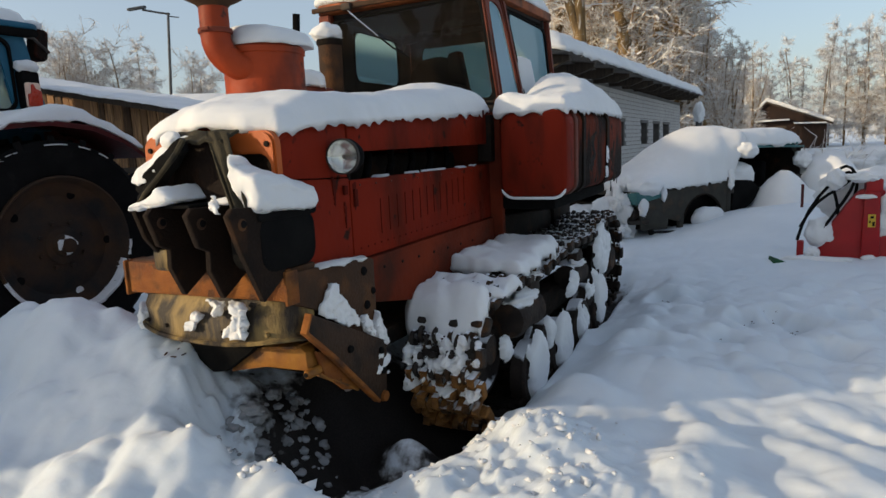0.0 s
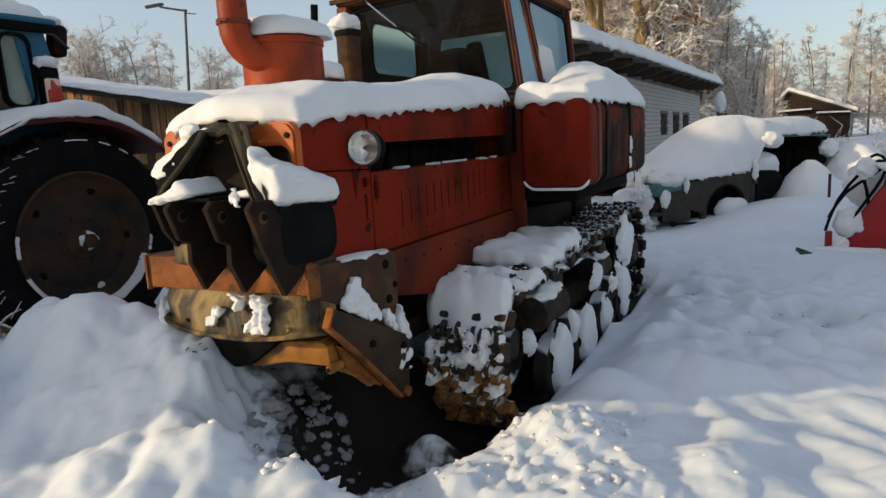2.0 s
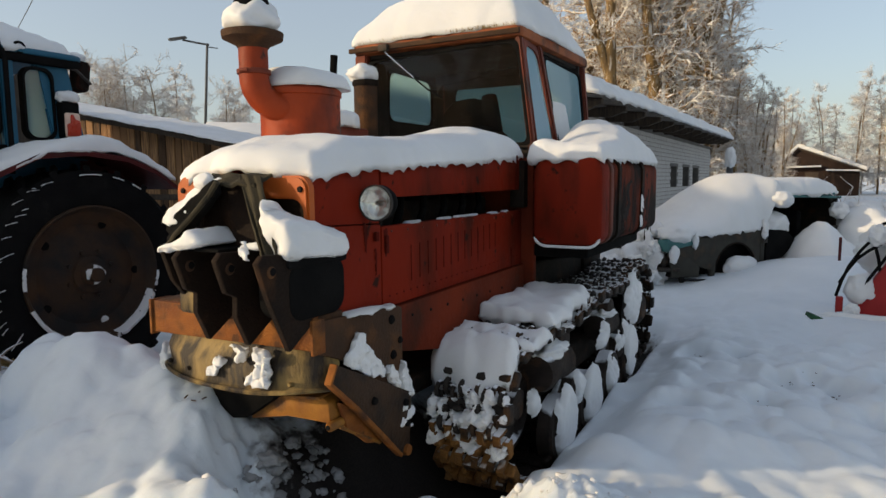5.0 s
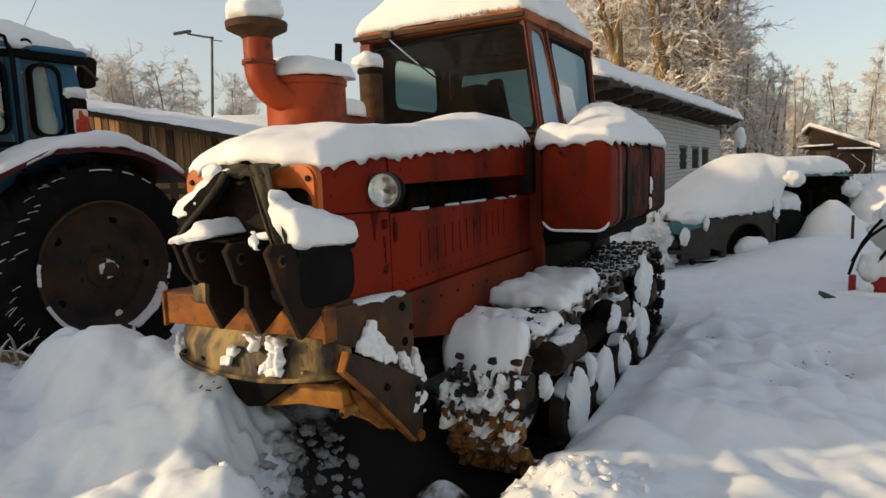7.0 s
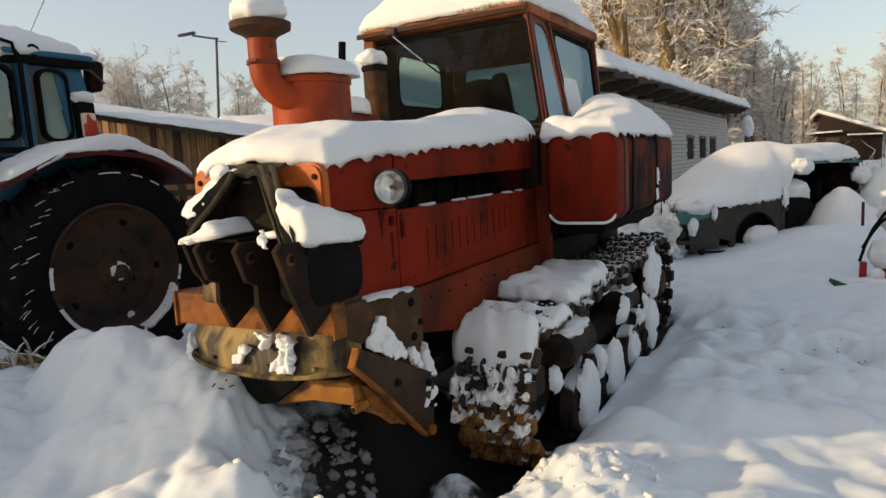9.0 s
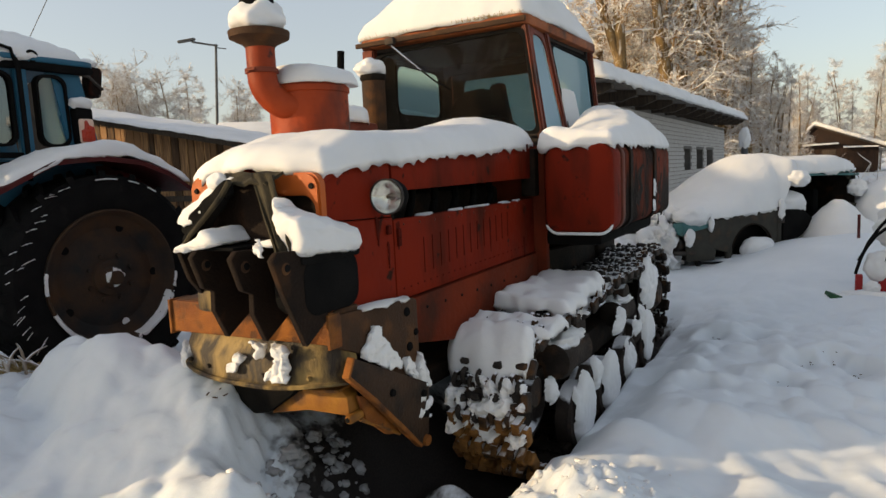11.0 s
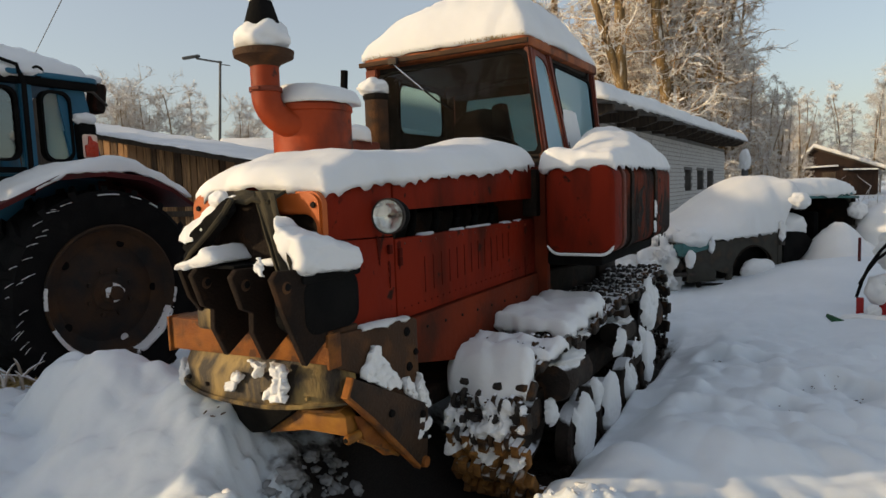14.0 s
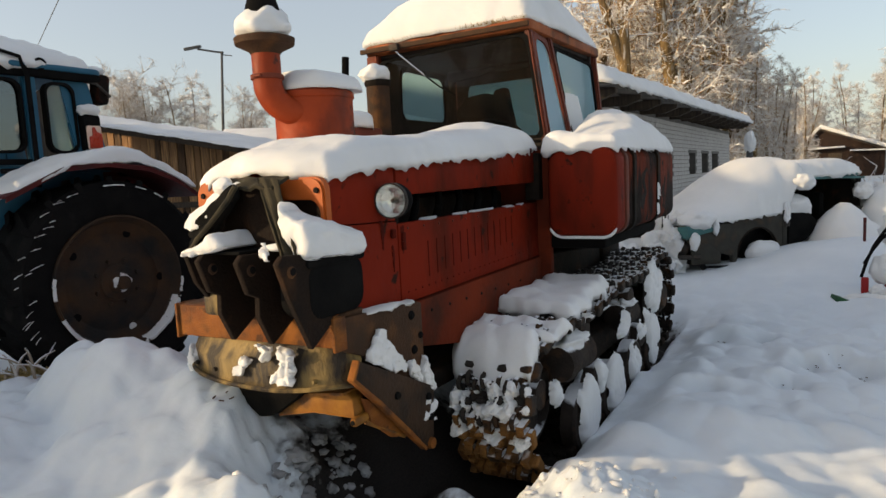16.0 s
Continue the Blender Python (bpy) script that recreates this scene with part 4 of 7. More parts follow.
def build_stack():
    g = crawler
    # air cleaner drum with elbow, riser and cap
    drum = lathe([(1.62, 0.20), (1.79, 0.20), (1.795, 0.206), (1.80, 0.20), (2.02, 0.20), (2.025, 0.208), (2.05, 0.208), (2.065, 0.19), (2.07, 0.1)], (-0.235, 0.75, 0), "z", 40)
    ac = part("air_cleaner", drum, STACK, g, "orange red air cleaner drum")
    sx, sy, zl = -0.280, 0.482, 1.955
    ux, uy = 0.52, 0.854
    pts = [(sx + ux * 0.22, sy + uy * 0.22, zl)]
    for a in np.linspace(0, math.pi / 2, 10):
        k = 0.14 * (1 - math.sin(a))
        pts.append((sx + ux * k, sy + uy * k, zl + 0.14 * (1 - math.cos(a))))
    part("elbow", tube(pts + [(sx, sy, 2.12)], 0.070, 24), STACK, ac, "curved orange intake elbow")
    part("riser", tube([(sx, sy, 2.12), (sx, sy, 2.30)], 0.068, 24), STACK, ac)
    part("clamp", lathe([(2.105, 0.073), (2.107, 0.079), (2.127, 0.079), (2.129, 0.073)], (sx, sy, 0), "z", 24), DARKRED, ac)
    part("clamp_bolt", tube([(sx - 0.01, sy - 0.085, 2.117), (sx + 0.04, sy - 0.08, 2.117)], 0.008, 6), DARKRED, ac)
    part("cap_flange", lathe([(2.225, 0.070), (2.240, 0.082), (2.262, 0.128), (2.268, 0.140), (2.298, 0.144), (2.31, 0.10)], (sx, sy, 0), "z", 24), RUSTDARK, ac, "rusty brown cap flange")
    part("cap_cone", lathe([(2.30, 0.10), (2.42, 0.085), (2.44, 0.08), (2.53, 0.052), (2.535, 0.02)], (sx, sy, 0), "z", 20), BLACK, ac, "black sooty cap")
    # exhaust beside the cab, small breather behind
    part("exhaust_pipe", tube([(-0.555, 1.75, 1.6), (-0.555, 1.75, 2.25)], 0.078, 18), RUSTDARK, g, "dark sooty exhaust pipe")
    part("exhaust_collar", lathe([(2.22, 0.079), (2.23, 0.087), (2.26, 0.089), (2.265, 0.06)], (-0.555, 1.75, 0), "z", 18), GRIME, g)
    part("breather", tube([(-0.50, 1.35, 1.75), (-0.50, 1.35, 2.26), (-0.475, 1.33, 2.35)], 0.022, 8), BLACK, g)
    part("filter_box", box((-0.62, 1.2, 1.62), (-0.42, 1.6, 1.93), 0.02), DARKRED, g)


def build_cab():
    g = part("cab", box((-1.06, 2.36, 1.30), (0.40, 3.76, 1.72), 0.02), DARKRED, crawler, "red cab with rounded window openings")
    zr = 2.56

    def post(a, b, r=0.035, mat=DARKRED, deep=0.03):
        a, b = Vector(a), Vector(b)
        bm = bmesh.new()
        q = [Vector((sx * r, sy * deep, 0)) for sx, sy in ((-1, -1), (1, -1), (1, 1), (-1, 1))]
        v0, v1 = [bm.verts.new(a + k) for k in q], [bm.verts.new(b + k) for k in q]
        bm.faces.new(v0), bm.faces.new(v1[::-1])
        for k in range(4):
            bm.faces.new((v0[k], v1[k], v1[(k + 1) % 4], v0[(k + 1) % 4]))
        bmesh.ops.recalc_face_normals(bm, faces=bm.faces)
        bmesh.ops.bevel(bm, geom=bm.edges[:], offset=0.012, segments=2, affect="EDGES")
        return part("post", bm, mat, g)

    post((0.40, 2.36, 1.70), (0.300, 2.33, zr), 0.024)
    post((0.395, 2.86, 1.70), (0.285, 2.70, zr), 0.028)
    post((0.355, 3.74, 1.70), (0.275, 3.74, zr), 0.035)
    post((-1.0, 2.36, 1.70), (-1.0, 2.33, zr), 0.055, DARKRED)
    post((-1.03, 3.74, 1.70), (-1.02, 3.74, zr), 0.045)
    # window frames: rounded seals
    def pane(corners, name, label, frame_mat=DARKRED, glass=CABGLASS, width=0.03):
        cs = [Vector(c) for c in corners]
        mid = sum(cs, Vector()) / 4
        out, inn = [], []
        for k in range(4):
            c, p, n = cs[k], cs[k - 1], cs[(k + 1) % 4]
            for t in np.linspace(0, 1, 5):
                q = c + (p - c).normalized() * 0.09 * (1 - t) ** 2 + (n - c).normalized() * 0.09 * t ** 2
                inn.append(q)
                out.append(c + (c - mid).normalized() * width * 1.3 + (q - c) * 0.4)
        nrm = (cs[1] - cs[0]).cross(cs[3] - cs[0]).normalized()
        bm = bmesh.new()
        rows = [[bm.verts.new(p + nrm * h) for p in o] for o, h in ((out, -0.012), (out, 0.012), (inn, 0.012), (inn, -0.012))]
        n = len(out)
        for r in range(4):
            for k in range(n):
                bm.faces.new((rows[r][k], rows[r][(k + 1) % n], rows[(r + 1) % 4][(k + 1) % n], rows[(r + 1) % 4][k]))
        ob = part(name, bm, frame_mat, g, label)
        gm = bmesh.new()
        gm.faces.new([gm.verts.new(p) for p in inn])
        bmesh.ops.solidify(gm, geom=gm.faces[:], thickness=0.004)
        pn = part("glass", gm, glass, ob, sharp=0)
        pn.visible_shadow = False
        return ob

    pane([(-0.93, 2.335, 1.84), (0.372, 2.335, 1.84), (0.285, 2.31, 2.52), (-0.91, 2.31, 2.49)], "windscreen", "dusty windscreen in a black seal", BLACK, GLASSDIM, 0.016)
    pane([(0.402, 2.42, 1.78), (0.398, 2.80, 1.78), (0.298, 2.64, 2.50), (0.304, 2.40, 2.52)], "quarter_window", "narrow side quarter window", DARKRED, SIDEGLASS)
    pane([(0.390, 2.93, 1.78), (0.355, 3.66, 1.78), (0.286, 3.66, 2.47), (0.292, 2.80, 2.49)], "side_window", "side window with rounded black seal", BLACK, SIDEGLASS, 0.016)
    pane([(-0.90, 3.66, 1.86), (0.33, 3.66, 1.86), (0.27, 3.66, 2.44), (-0.90, 3.66, 2.46)], "rear_window", "wide rear window, bright view beyond painted into the pane", BLACK, HAZY)
    pane([(-1.045, 2.74, 2.10), (-1.045, 3.44, 2.10), (-1.035, 3.41, 2.485), (-1.035, 2.74, 2.50)], "side_window", "iced side window with rounded black seal", BLACK, ICE, 0.02)
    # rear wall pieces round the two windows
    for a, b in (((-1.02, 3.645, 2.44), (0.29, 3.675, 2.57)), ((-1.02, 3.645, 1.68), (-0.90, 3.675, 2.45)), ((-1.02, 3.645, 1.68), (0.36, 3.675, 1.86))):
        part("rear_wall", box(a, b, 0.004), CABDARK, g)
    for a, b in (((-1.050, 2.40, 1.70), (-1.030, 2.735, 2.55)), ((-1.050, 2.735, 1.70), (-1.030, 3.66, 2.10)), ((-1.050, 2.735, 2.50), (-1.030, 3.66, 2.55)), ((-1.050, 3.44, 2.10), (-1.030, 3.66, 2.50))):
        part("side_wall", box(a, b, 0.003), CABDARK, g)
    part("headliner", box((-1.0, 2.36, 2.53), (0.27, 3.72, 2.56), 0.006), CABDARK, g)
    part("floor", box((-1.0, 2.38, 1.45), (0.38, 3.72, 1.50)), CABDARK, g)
    roof = slab(round_rect(-1.06, 0.330, 2.27, 3.82, 0.07, 4), "z", 2.555, 2.625, 0.012)
    part("roof", roof, ROOFRED, g, "rusty red orange roof edge")
    part("drip_rail", box((-1.07, 2.245, 2.565), (0.335, 2.27, 2.60), 0.006), RUSTDARK, g)
    part("wiper_arm", tube([(-0.74, 2.235, 2.57), (-0.72, 2.25, 2.53), (-0.51, 2.285, 2.345)], [0.009, 0.007, 0.005], 6), CHROME, g, "pale wiper arm")
    part("wiper_blade", tube([(-0.53, 2.288, 2.36), (-0.40, 2.30, 2.255), (-0.28, 2.312, 2.18)], [0.006, 0.007, 0.005], 6), BLACK, g, "black rubber wiper blade")
    part("wiper_motor", box((-0.78, 2.22, 2.55), (-0.70, 2.26, 2.60), 0.008), STEEL, g)
    # driver's seat, wheel and levers in the gloom
    part("seat", box((-0.50, 3.05, 1.5), (-0.15, 3.4, 1.78), 0.04), BLACK, g)
    part("seat_back", slab([(-0.50, 1.66), (-0.52, 2.34), (-0.40, 2.36), (-0.34, 2.05), (-0.30, 1.66)], "y", 3.40, 3.52, 0.03), BLACK, g)
    part("seat", box((-0.95, 3.0, 1.5), (-0.58, 3.4, 1.80), 0.04), BLACK, g)
    part("seat_back", slab([(-0.92, 1.66), (-0.92, 2.20), (-0.80, 2.31), (-0.62, 2.33), (-0.50, 2.30), (-0.50, 1.66)], "y", 3.42, 3.54, 0.03), BLACK, g, "black padded bench back")
    part("sun_blind", slab([(-0.90, 2.36), (-0.86, 2.44), (-0.60, 2.46), (-0.34, 2.52), (-0.10, 2.52), (-0.10, 2.54), (-0.92, 2.54)], "y", 3.30, 3.34, 0.008), CABDARK, g, "torn lining hanging from the cab roof")
    frost = snow_sheet(lambda u, v: ((0.392 - 0.050 * (0.5 + 0.5 * v), 3.02 + 0.17 * u, 1.96 + 0.22 * v), (1, 0, 0.1)), 22, 26, 0.012, 4, -0.15, 6, 0.7)
    part("frost_patch", frost, SNOW, g, "frost in the lower corner of the side window", sharp=0)
    wheel = bmesh.new()
    tube([(-0.2 + 0.19 * math.cos(a), 2.82 + 0.17 * math.sin(a), 1.93 - 0.08 * math.sin(a)) for a in np.linspace(0, 2 * math.pi, 25)], 0.013, 6, wheel)
    part("steering_wheel", wheel, BLACK, g)
    part("steering_column", tube([(-0.2, 2.82, 1.92), (-0.2, 2.62, 1.5)], 0.025, 8), BLACK, g)
    part("dashboard", box((-0.95, 2.40, 1.66), (0.36, 2.60, 1.86), 0.03), CABDARK, g)


def build_tank():
    t = part("fuel_tank", slab(round_rect(0.555, 0.985, 1.195, 1.73, 0.09, 6), "y", 1.95, 2.14, 0.025, seg=3), RED, crawler, "boxy red fuel tank with rounded corners")
    part("tank_seam", slab(round_rect(0.55, 0.992, 1.19, 1.735, 0.09, 6), "y", 2.14, 2.20, 0.01), DARKRED, t)
    part("tank_body", slab(round_rect(0.56, 0.985, 1.20, 1.725, 0.08, 6), "y", 2.20, 3.52, 0.02), BURNT, t, "weathered brown red tank body")
    for y, w in ((2.30, 0.06), (2.95, 0.07)):
        strap = ringplate(round_rect(0.55, 0.998, 1.19, 1.738, 0.085, 6), round_rect(0.57, 0.975, 1.21, 1.715, 0.08, 6), "y", y, y + w)
        for v in strap.verts:
            v.co.y += 0.05 * (v.co.z - 1.46) + 0.012 * fbm(v.co.z * 7, y, v.co.x * 3, 3)
        part("strap", strap, GRIME, t, "dark steel strap")
    for y, z, sy, sz, seed in ((2.97, 1.42, 0.035, 0.07, 3), (2.94, 1.30, 0.03, 0.05, 6)):
        crust = snow_sheet(lambda u, v: ((0.999, y + sy * u, z + sz * v), (1, 0, 0)), 16, 26, 0.008, seed, 0.42, 30, 0.6)
        part("snow_crust", crust, SNOW, t, "frozen snow crust on the strap", sharp=0)
    for y, z, sy, sz, seed in ((2.58, 1.44, 0.13, 0.25, 8), (3.25, 1.40, 0.14, 0.28, 12)):
        stain = snow_sheet(lambda u, v: ((0.9852, y + sy * u, z + sz * v), (1, 0, 0)), 22, 34, 0.0014, seed, 0.55, 9, 0.4)
        part("oil_stain", stain, GRIME, t, "black oil stain on the tank side", sharp=0)
    part("tank_cradle", box((0.42, 2.12, 1.10), (0.86, 3.45, 1.185), 0.02), BLACK, t)
    low = [p for p in round_rect(0.555, 0.985, 1.195, 1.73, 0.09, 8) if p[1] < 1.255]
    part("tank_lip", tube([(x, 1.955, z - 0.006) for x, z in low], [0.003] + [0.009] * (len(low) - 2) + [0.003], 8), SNOW, t, "thin rim of snow under the tank")


def loop_points(n=4000):
    """The run of the track round idler and sprocket, as (y, z)."""
    (ya, za, ra), (yb, zb, rb) = (1.235, 0.40, 0.36), (3.72, 0.505, 0.36)
    d = math.hypot(yb - ya, zb - za)
    tilt, lean = math.atan2(zb - za, yb - ya), math.asin((rb - ra) / d)
    top, bot = tilt + math.pi / 2 + lean, tilt - math.pi / 2 - lean
    pts = [(ya + ra * math.cos(a), za + ra * math.sin(a)) for a in np.linspace(bot + 2 * math.pi, top, 200)]
    p, q = pts[-1], (yb + rb * math.cos(top), zb + rb * math.sin(top))
    pts += [(p[0] + (q[0] - p[0]) * t, p[1] + (q[1] - p[1]) * t - 0.035 * math.sin(2 * math.pi * t) ** 2) for t in np.linspace(0.01, 0.99, 200)]
    pts += [(yb + rb * math.cos(a), zb + rb * math.sin(a)) for a in np.linspace(top, bot, 200)]
    p, q = pts[-1], pts[0]
    pts += [(p[0] + (q[0] - p[0]) * t, p[1] + (q[1] - p[1]) * t) for t in np.linspace(0.01, 0.99, 200)]
    return pts


def shoe_mesh(mat, name, seed, worn=False):
    """One cast track shoe: thin web, worn lugs and two rows of pin eyes. x across, y along, z outward."""
    r = random.Random(seed)
    bm = box((-0.175, -0.046, -0.014), (0.175, 0.046, 0.004), 0.004, seg=1)
    for k in range(4):
        x, w, h = -0.135 + 0.09 * k + r.uniform(-0.012, 0.012), r.uniform(0.014, 0.030), r.uniform(0.030, 0.060)
        y = r.uniform(-0.018, 0.018)
        box((x - w, y - r.uniform(0.010, 0.026), 0.0), (x + w, y + r.uniform(0.010, 0.026), h), 0.010, bm, seg=1)
    for s in (-1, 1):
        box((s * 0.182 - 0.016, -0.04, -0.03), (s * 0.182 + 0.016, 0.055, r.uniform(0.012, 0.034)), 0.008, bm, seg=1)
    for row, count, first in ((0.072, 5, -0.155), (-0.076, 4, -0.116)):
        for k in range(count):
            x, w, rad = first + 0.0775 * k, r.uniform(0.016, 0.023), r.uniform(0.028, 0.040)
            if worn:
                box((x - w, row - rad, -0.03), (x + w, row - rad + 0.016, 0.045), 0.003, bm, seg=1)
                box((x - w, row + rad - 0.016, -0.03), (x + w, row + rad, 0.045), 0.003, bm, seg=1)
                box((x - w * 0.8, row - rad + 0.014, 0.032), (x + w * 0.8, row + rad - 0.014, 0.047), 0.003, bm, seg=1)
                continue
            arc = [(x, row + rad * math.cos(a), 0.006 + rad * math.sin(a)) for a in np.linspace(-0.6, math.pi + 0.6, 8)]
            tube(arc, w * 0.62, 5, bm)
            box((x - w, min(row, row * 0.5), -0.014), (x + w, max(row, row * 0.5), 0.008), 0, bm)
    for v in bm.verts:
        v.co += 0.006 * Vector((fbm(v.co.x * 9 + seed, v.co.y * 9, v.co.z * 9, 2), fbm(v.co.x * 9, v.co.y * 9 + seed, v.co.z * 9, 2), fbm(v.co.x * 9, v.co.y * 9, v.co.z * 9 + seed, 2)))
    return finish(name, bm, mat)


def shoe_snow_mesh(seed):
    """Snow lying in the hollow of a shoe, ragged at its rim."""
    place = lambda u, v: ((0.172 * u, 0.075 * v, 0.004), (0, 0, 1))
    return finish("shoe_snow", snow_sheet(place, 18, 10, 0.026, seed * 3.7, -0.15, 14, 0.35), SNOW, 0)


def build_tracks():
    pts = loop_points()
    steps = [0]
    for a, b in zip(pts, pts[1:] + pts[:1]):
        steps.append(steps[-1] + math.hypot(b[0] - a[0], b[1] - a[1]))
    count = 43
    closed = pts + pts[:1]
    plain, rusty = [shoe_mesh(SHOE, "track_shoe", k) for k in range(5)], [shoe_mesh(SHOERUST, "track_shoe_rusty", k + 9, True) for k in range(4)]
    snowy = [shoe_snow_mesh(k) for k in range(4)]
    under = [shoe_mesh(GRIME, "track_shoe_under", k + 20) for k in range(3)]
    places = []
    for k in range(count):
        s = steps[-1] * k / count
        i = max(j for j in range(len(pts)) if steps[j] <= s)
        f = (s - steps[i]) / max(steps[i + 1] - steps[i], 1e-9)
        y, z = (closed[i][c] + (closed[i + 1][c] - closed[i][c]) * f for c in (0, 1))
        dy, dz = closed[i + 1][0] - closed[i][0], closed[i + 1][1] - closed[i][1]
        places.append((y, z, math.atan2(dz, dy)))
    for sx in (1, -1):
        bm = box((sx * 0.665 - 0.10, 1.2, 0.34), (sx * 0.665 + 0.08, 3.7, 0.52), 0.02)
        fr = part("track_frame", bm, GRIME, crawler, "dark track frame behind the rollers")
        for y, z, a in places:
            low = z < 0.36 and y < 1.2
            ob = new("track_shoe", rng.choice(rusty if low else under if z < 0.36 else plain))
            ob.parent = fr
            jolt = rng.uniform(-0.05, 0.05)
            ob.matrix_basis = Matrix.Translation((sx * 0.655, y, z)) @ Matrix.Rotation(a + jolt, 4, "X") @ Matrix.Rotation(jolt * 0.6, 4, "Y") @ Matrix.Diagonal((1.12, 1, 1.1, 1))
            if sx > 0 and (z > 0.70 or y > 3.9):
                m = ob.matrix_basis
                ob = new("shoe_snow", rng.choice(snowy))
                ob.parent = fr
                ob.matrix_basis = m
        for y in (1.60, 2.12, 2.66, 3.18):
            w = lathe([(-0.05, 0.10), (-0.045, 0.19), (0.03, 0.195), (0.045, 0.185), (0.05, 0.15), (0.035, 0.14), (0.03, 0.07), (0.08, 0.06), (0.085, 0.03)], (sx * 0.84, y, 0.19), "x", 24)
            if sx < 0:
                bmesh.ops.scale(w, vec=(-1, 1, 1), space=Matrix.Translation((0.84, 0, 0)), verts=w.verts)
            ob = part("road_wheel", w, ROLLER, fr, "dished iron road wheel")
        for y in (1.86, 2.92):
            part("bogie_arm", slab([(y - 0.3, 0.16), (y - 0.3, 0.24), (y - 0.06, 0.42), (y + 0.06, 0.42), (y + 0.3, 0.24), (y + 0.3, 0.16), (y, 0.28)], "x", sx * 0.79 - 0.02, sx * 0.79 + 0.02, 0.008), ROLLER, fr)
            part("bogie_hub", lathe([(-0.04, 0.09), (0.06, 0.085), (0.08, 0.05)], (sx * 0.81, y, 0.36), "x", 16), ROLLER, fr)
        barrel = lathe([(1.40, 0.05), (1.41, 0.10), (1.46, 0.115), (1.52, 0.105), (1.70, 0.105), (1.76, 0.115), (1.82, 0.09), (1.83, 0.04)], (sx * 0.79, 0, 0.545), "y", 20)
        part("spring_barrel", barrel, ROLLER, fr, "rusty tensioner barrel over the rollers")
        part("spring_barrel", lathe([(2.55, 0.05), (2.56, 0.09), (2.85, 0.09), (2.86, 0.04)], (sx * 0.79, 0, 0.56), "y", 16), ROLLER, fr)
        for y in (1.75, 2.75):
            part("carrier_roller", lathe([(-0.14, 0.06), (-0.13, 0.085), (-0.06, 0.085), (-0.05, 0.05), (0.06, 0.05), (0.07, 0.085), (0.14, 0.085), (0.15, 0.05)], (sx * 0.70, y, 0.66), "x", 16), ROLLER, fr)
        idl = lathe([(-0.06, 0.08), (-0.05, 0.27), (0.05, 0.28), (0.06, 0.24), (0.03, 0.22), (0.03, 0.09), (0.10, 0.08), (0.11, 0.04)], (sx * 0.665, 1.24, 0.425), "x", 28)
        part("idler_wheel", idl, ROLLER, fr)
        spr = bmesh.new()
        out = [((0.30 + 0.035 * (k % 2)) * math.cos(math.pi * k / 13), (0.30 + 0.035 * (k % 2)) * math.sin(math.pi * k / 13)) for k in range(26)]
        for lo, hi in ((-0.09, -0.05), (0.05, 0.09)):
            slab([(3.72 + p, 0.505 + q) for p, q in out], "x", sx * 0.665 + lo, sx * 0.665 + hi, 0, spr)
        lathe([(-0.12, 0.12), (0.16, 0.14), (0.2, 0.09)], (sx * 0.665, 3.72, 0.505), "x", 20, spr)
        part("sprocket", spr, ROLLER, fr)


build_hood()
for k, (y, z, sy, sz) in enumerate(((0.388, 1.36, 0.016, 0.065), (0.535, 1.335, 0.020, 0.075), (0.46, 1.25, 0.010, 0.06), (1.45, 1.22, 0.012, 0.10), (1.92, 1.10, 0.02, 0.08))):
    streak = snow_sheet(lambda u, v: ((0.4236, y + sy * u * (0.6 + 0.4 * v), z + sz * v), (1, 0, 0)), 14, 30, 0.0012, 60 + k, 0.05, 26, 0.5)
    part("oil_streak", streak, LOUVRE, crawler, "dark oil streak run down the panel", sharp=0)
build_headlight()
build_front()
build_cover()
build_stack()
build_cab()
build_tank()
build_tracks()
part("rear_housing", box((-0.42, 3.5, 0.45), (0.42, 4.0, 1.35), 0.05), GRIME, crawler)


# ---- snow lying on the crawler ----
def hood_line(x, y):
    return 1.67 - 0.035 * smooth(0.35, 0.0, y) + 0.052 * max(0, min(y, 2.1) - 0.2) + 0.04 * (1 - ((x - 0.08) / 0.36) ** 2 if abs(x - 0.08) < 0.36 else 0) - 0.03


def hood_top_extra(x, y):
    return 0.05 * math.exp(-((y - 1.75) / 0.25) ** 2 - ((x - 0.1) / 0.25) ** 2) - 0.03 * smooth(0.35, 0.05, y)


snow_thing("snow_on_hood", snow_pad(-0.32, 0.452, 0.0, 2.14, hood_line, 0.115, 3, 0.020, 0.10, 0.035, 0.016, 0.09, hood_top_extra), "long cushion of snow on the red hood")
snow_thing("snow_on_cab", snow_pad(-1.08, 0.345, 2.25, 3.84, 2.622, 0.24, 9, 0.035, 0.34, 0.012, 0.05, 0.10, lambda x, y: 0.19 * math.exp(-((x + 0.30) / 0.62) ** 4 - ((y - 2.9) / 0.62) ** 4)), "thick domed snow on the cab roof")
snow_thing("snow_on_tank", snow_pad(0.50, 1.0, 1.93, 3.56, 1.722, 0.065, 5, 0.022, 0.09, 0.045, 0.03, 0.10, lambda x, y: 0.20 * math.exp(-((x - 0.70) / 0.24) ** 2 - ((y - 2.92) / 0.42) ** 4) + 0.04), "heaped snow on the fuel tank")


def round_pad(c, r, base, thick, seed, droop=0.02):
    return snow_pad(c[0] - r, c[0] + r, c[1] - r, c[1] + r, base, thick, seed, r / 9, r * 0.55, droop, 0.02, 0.5)


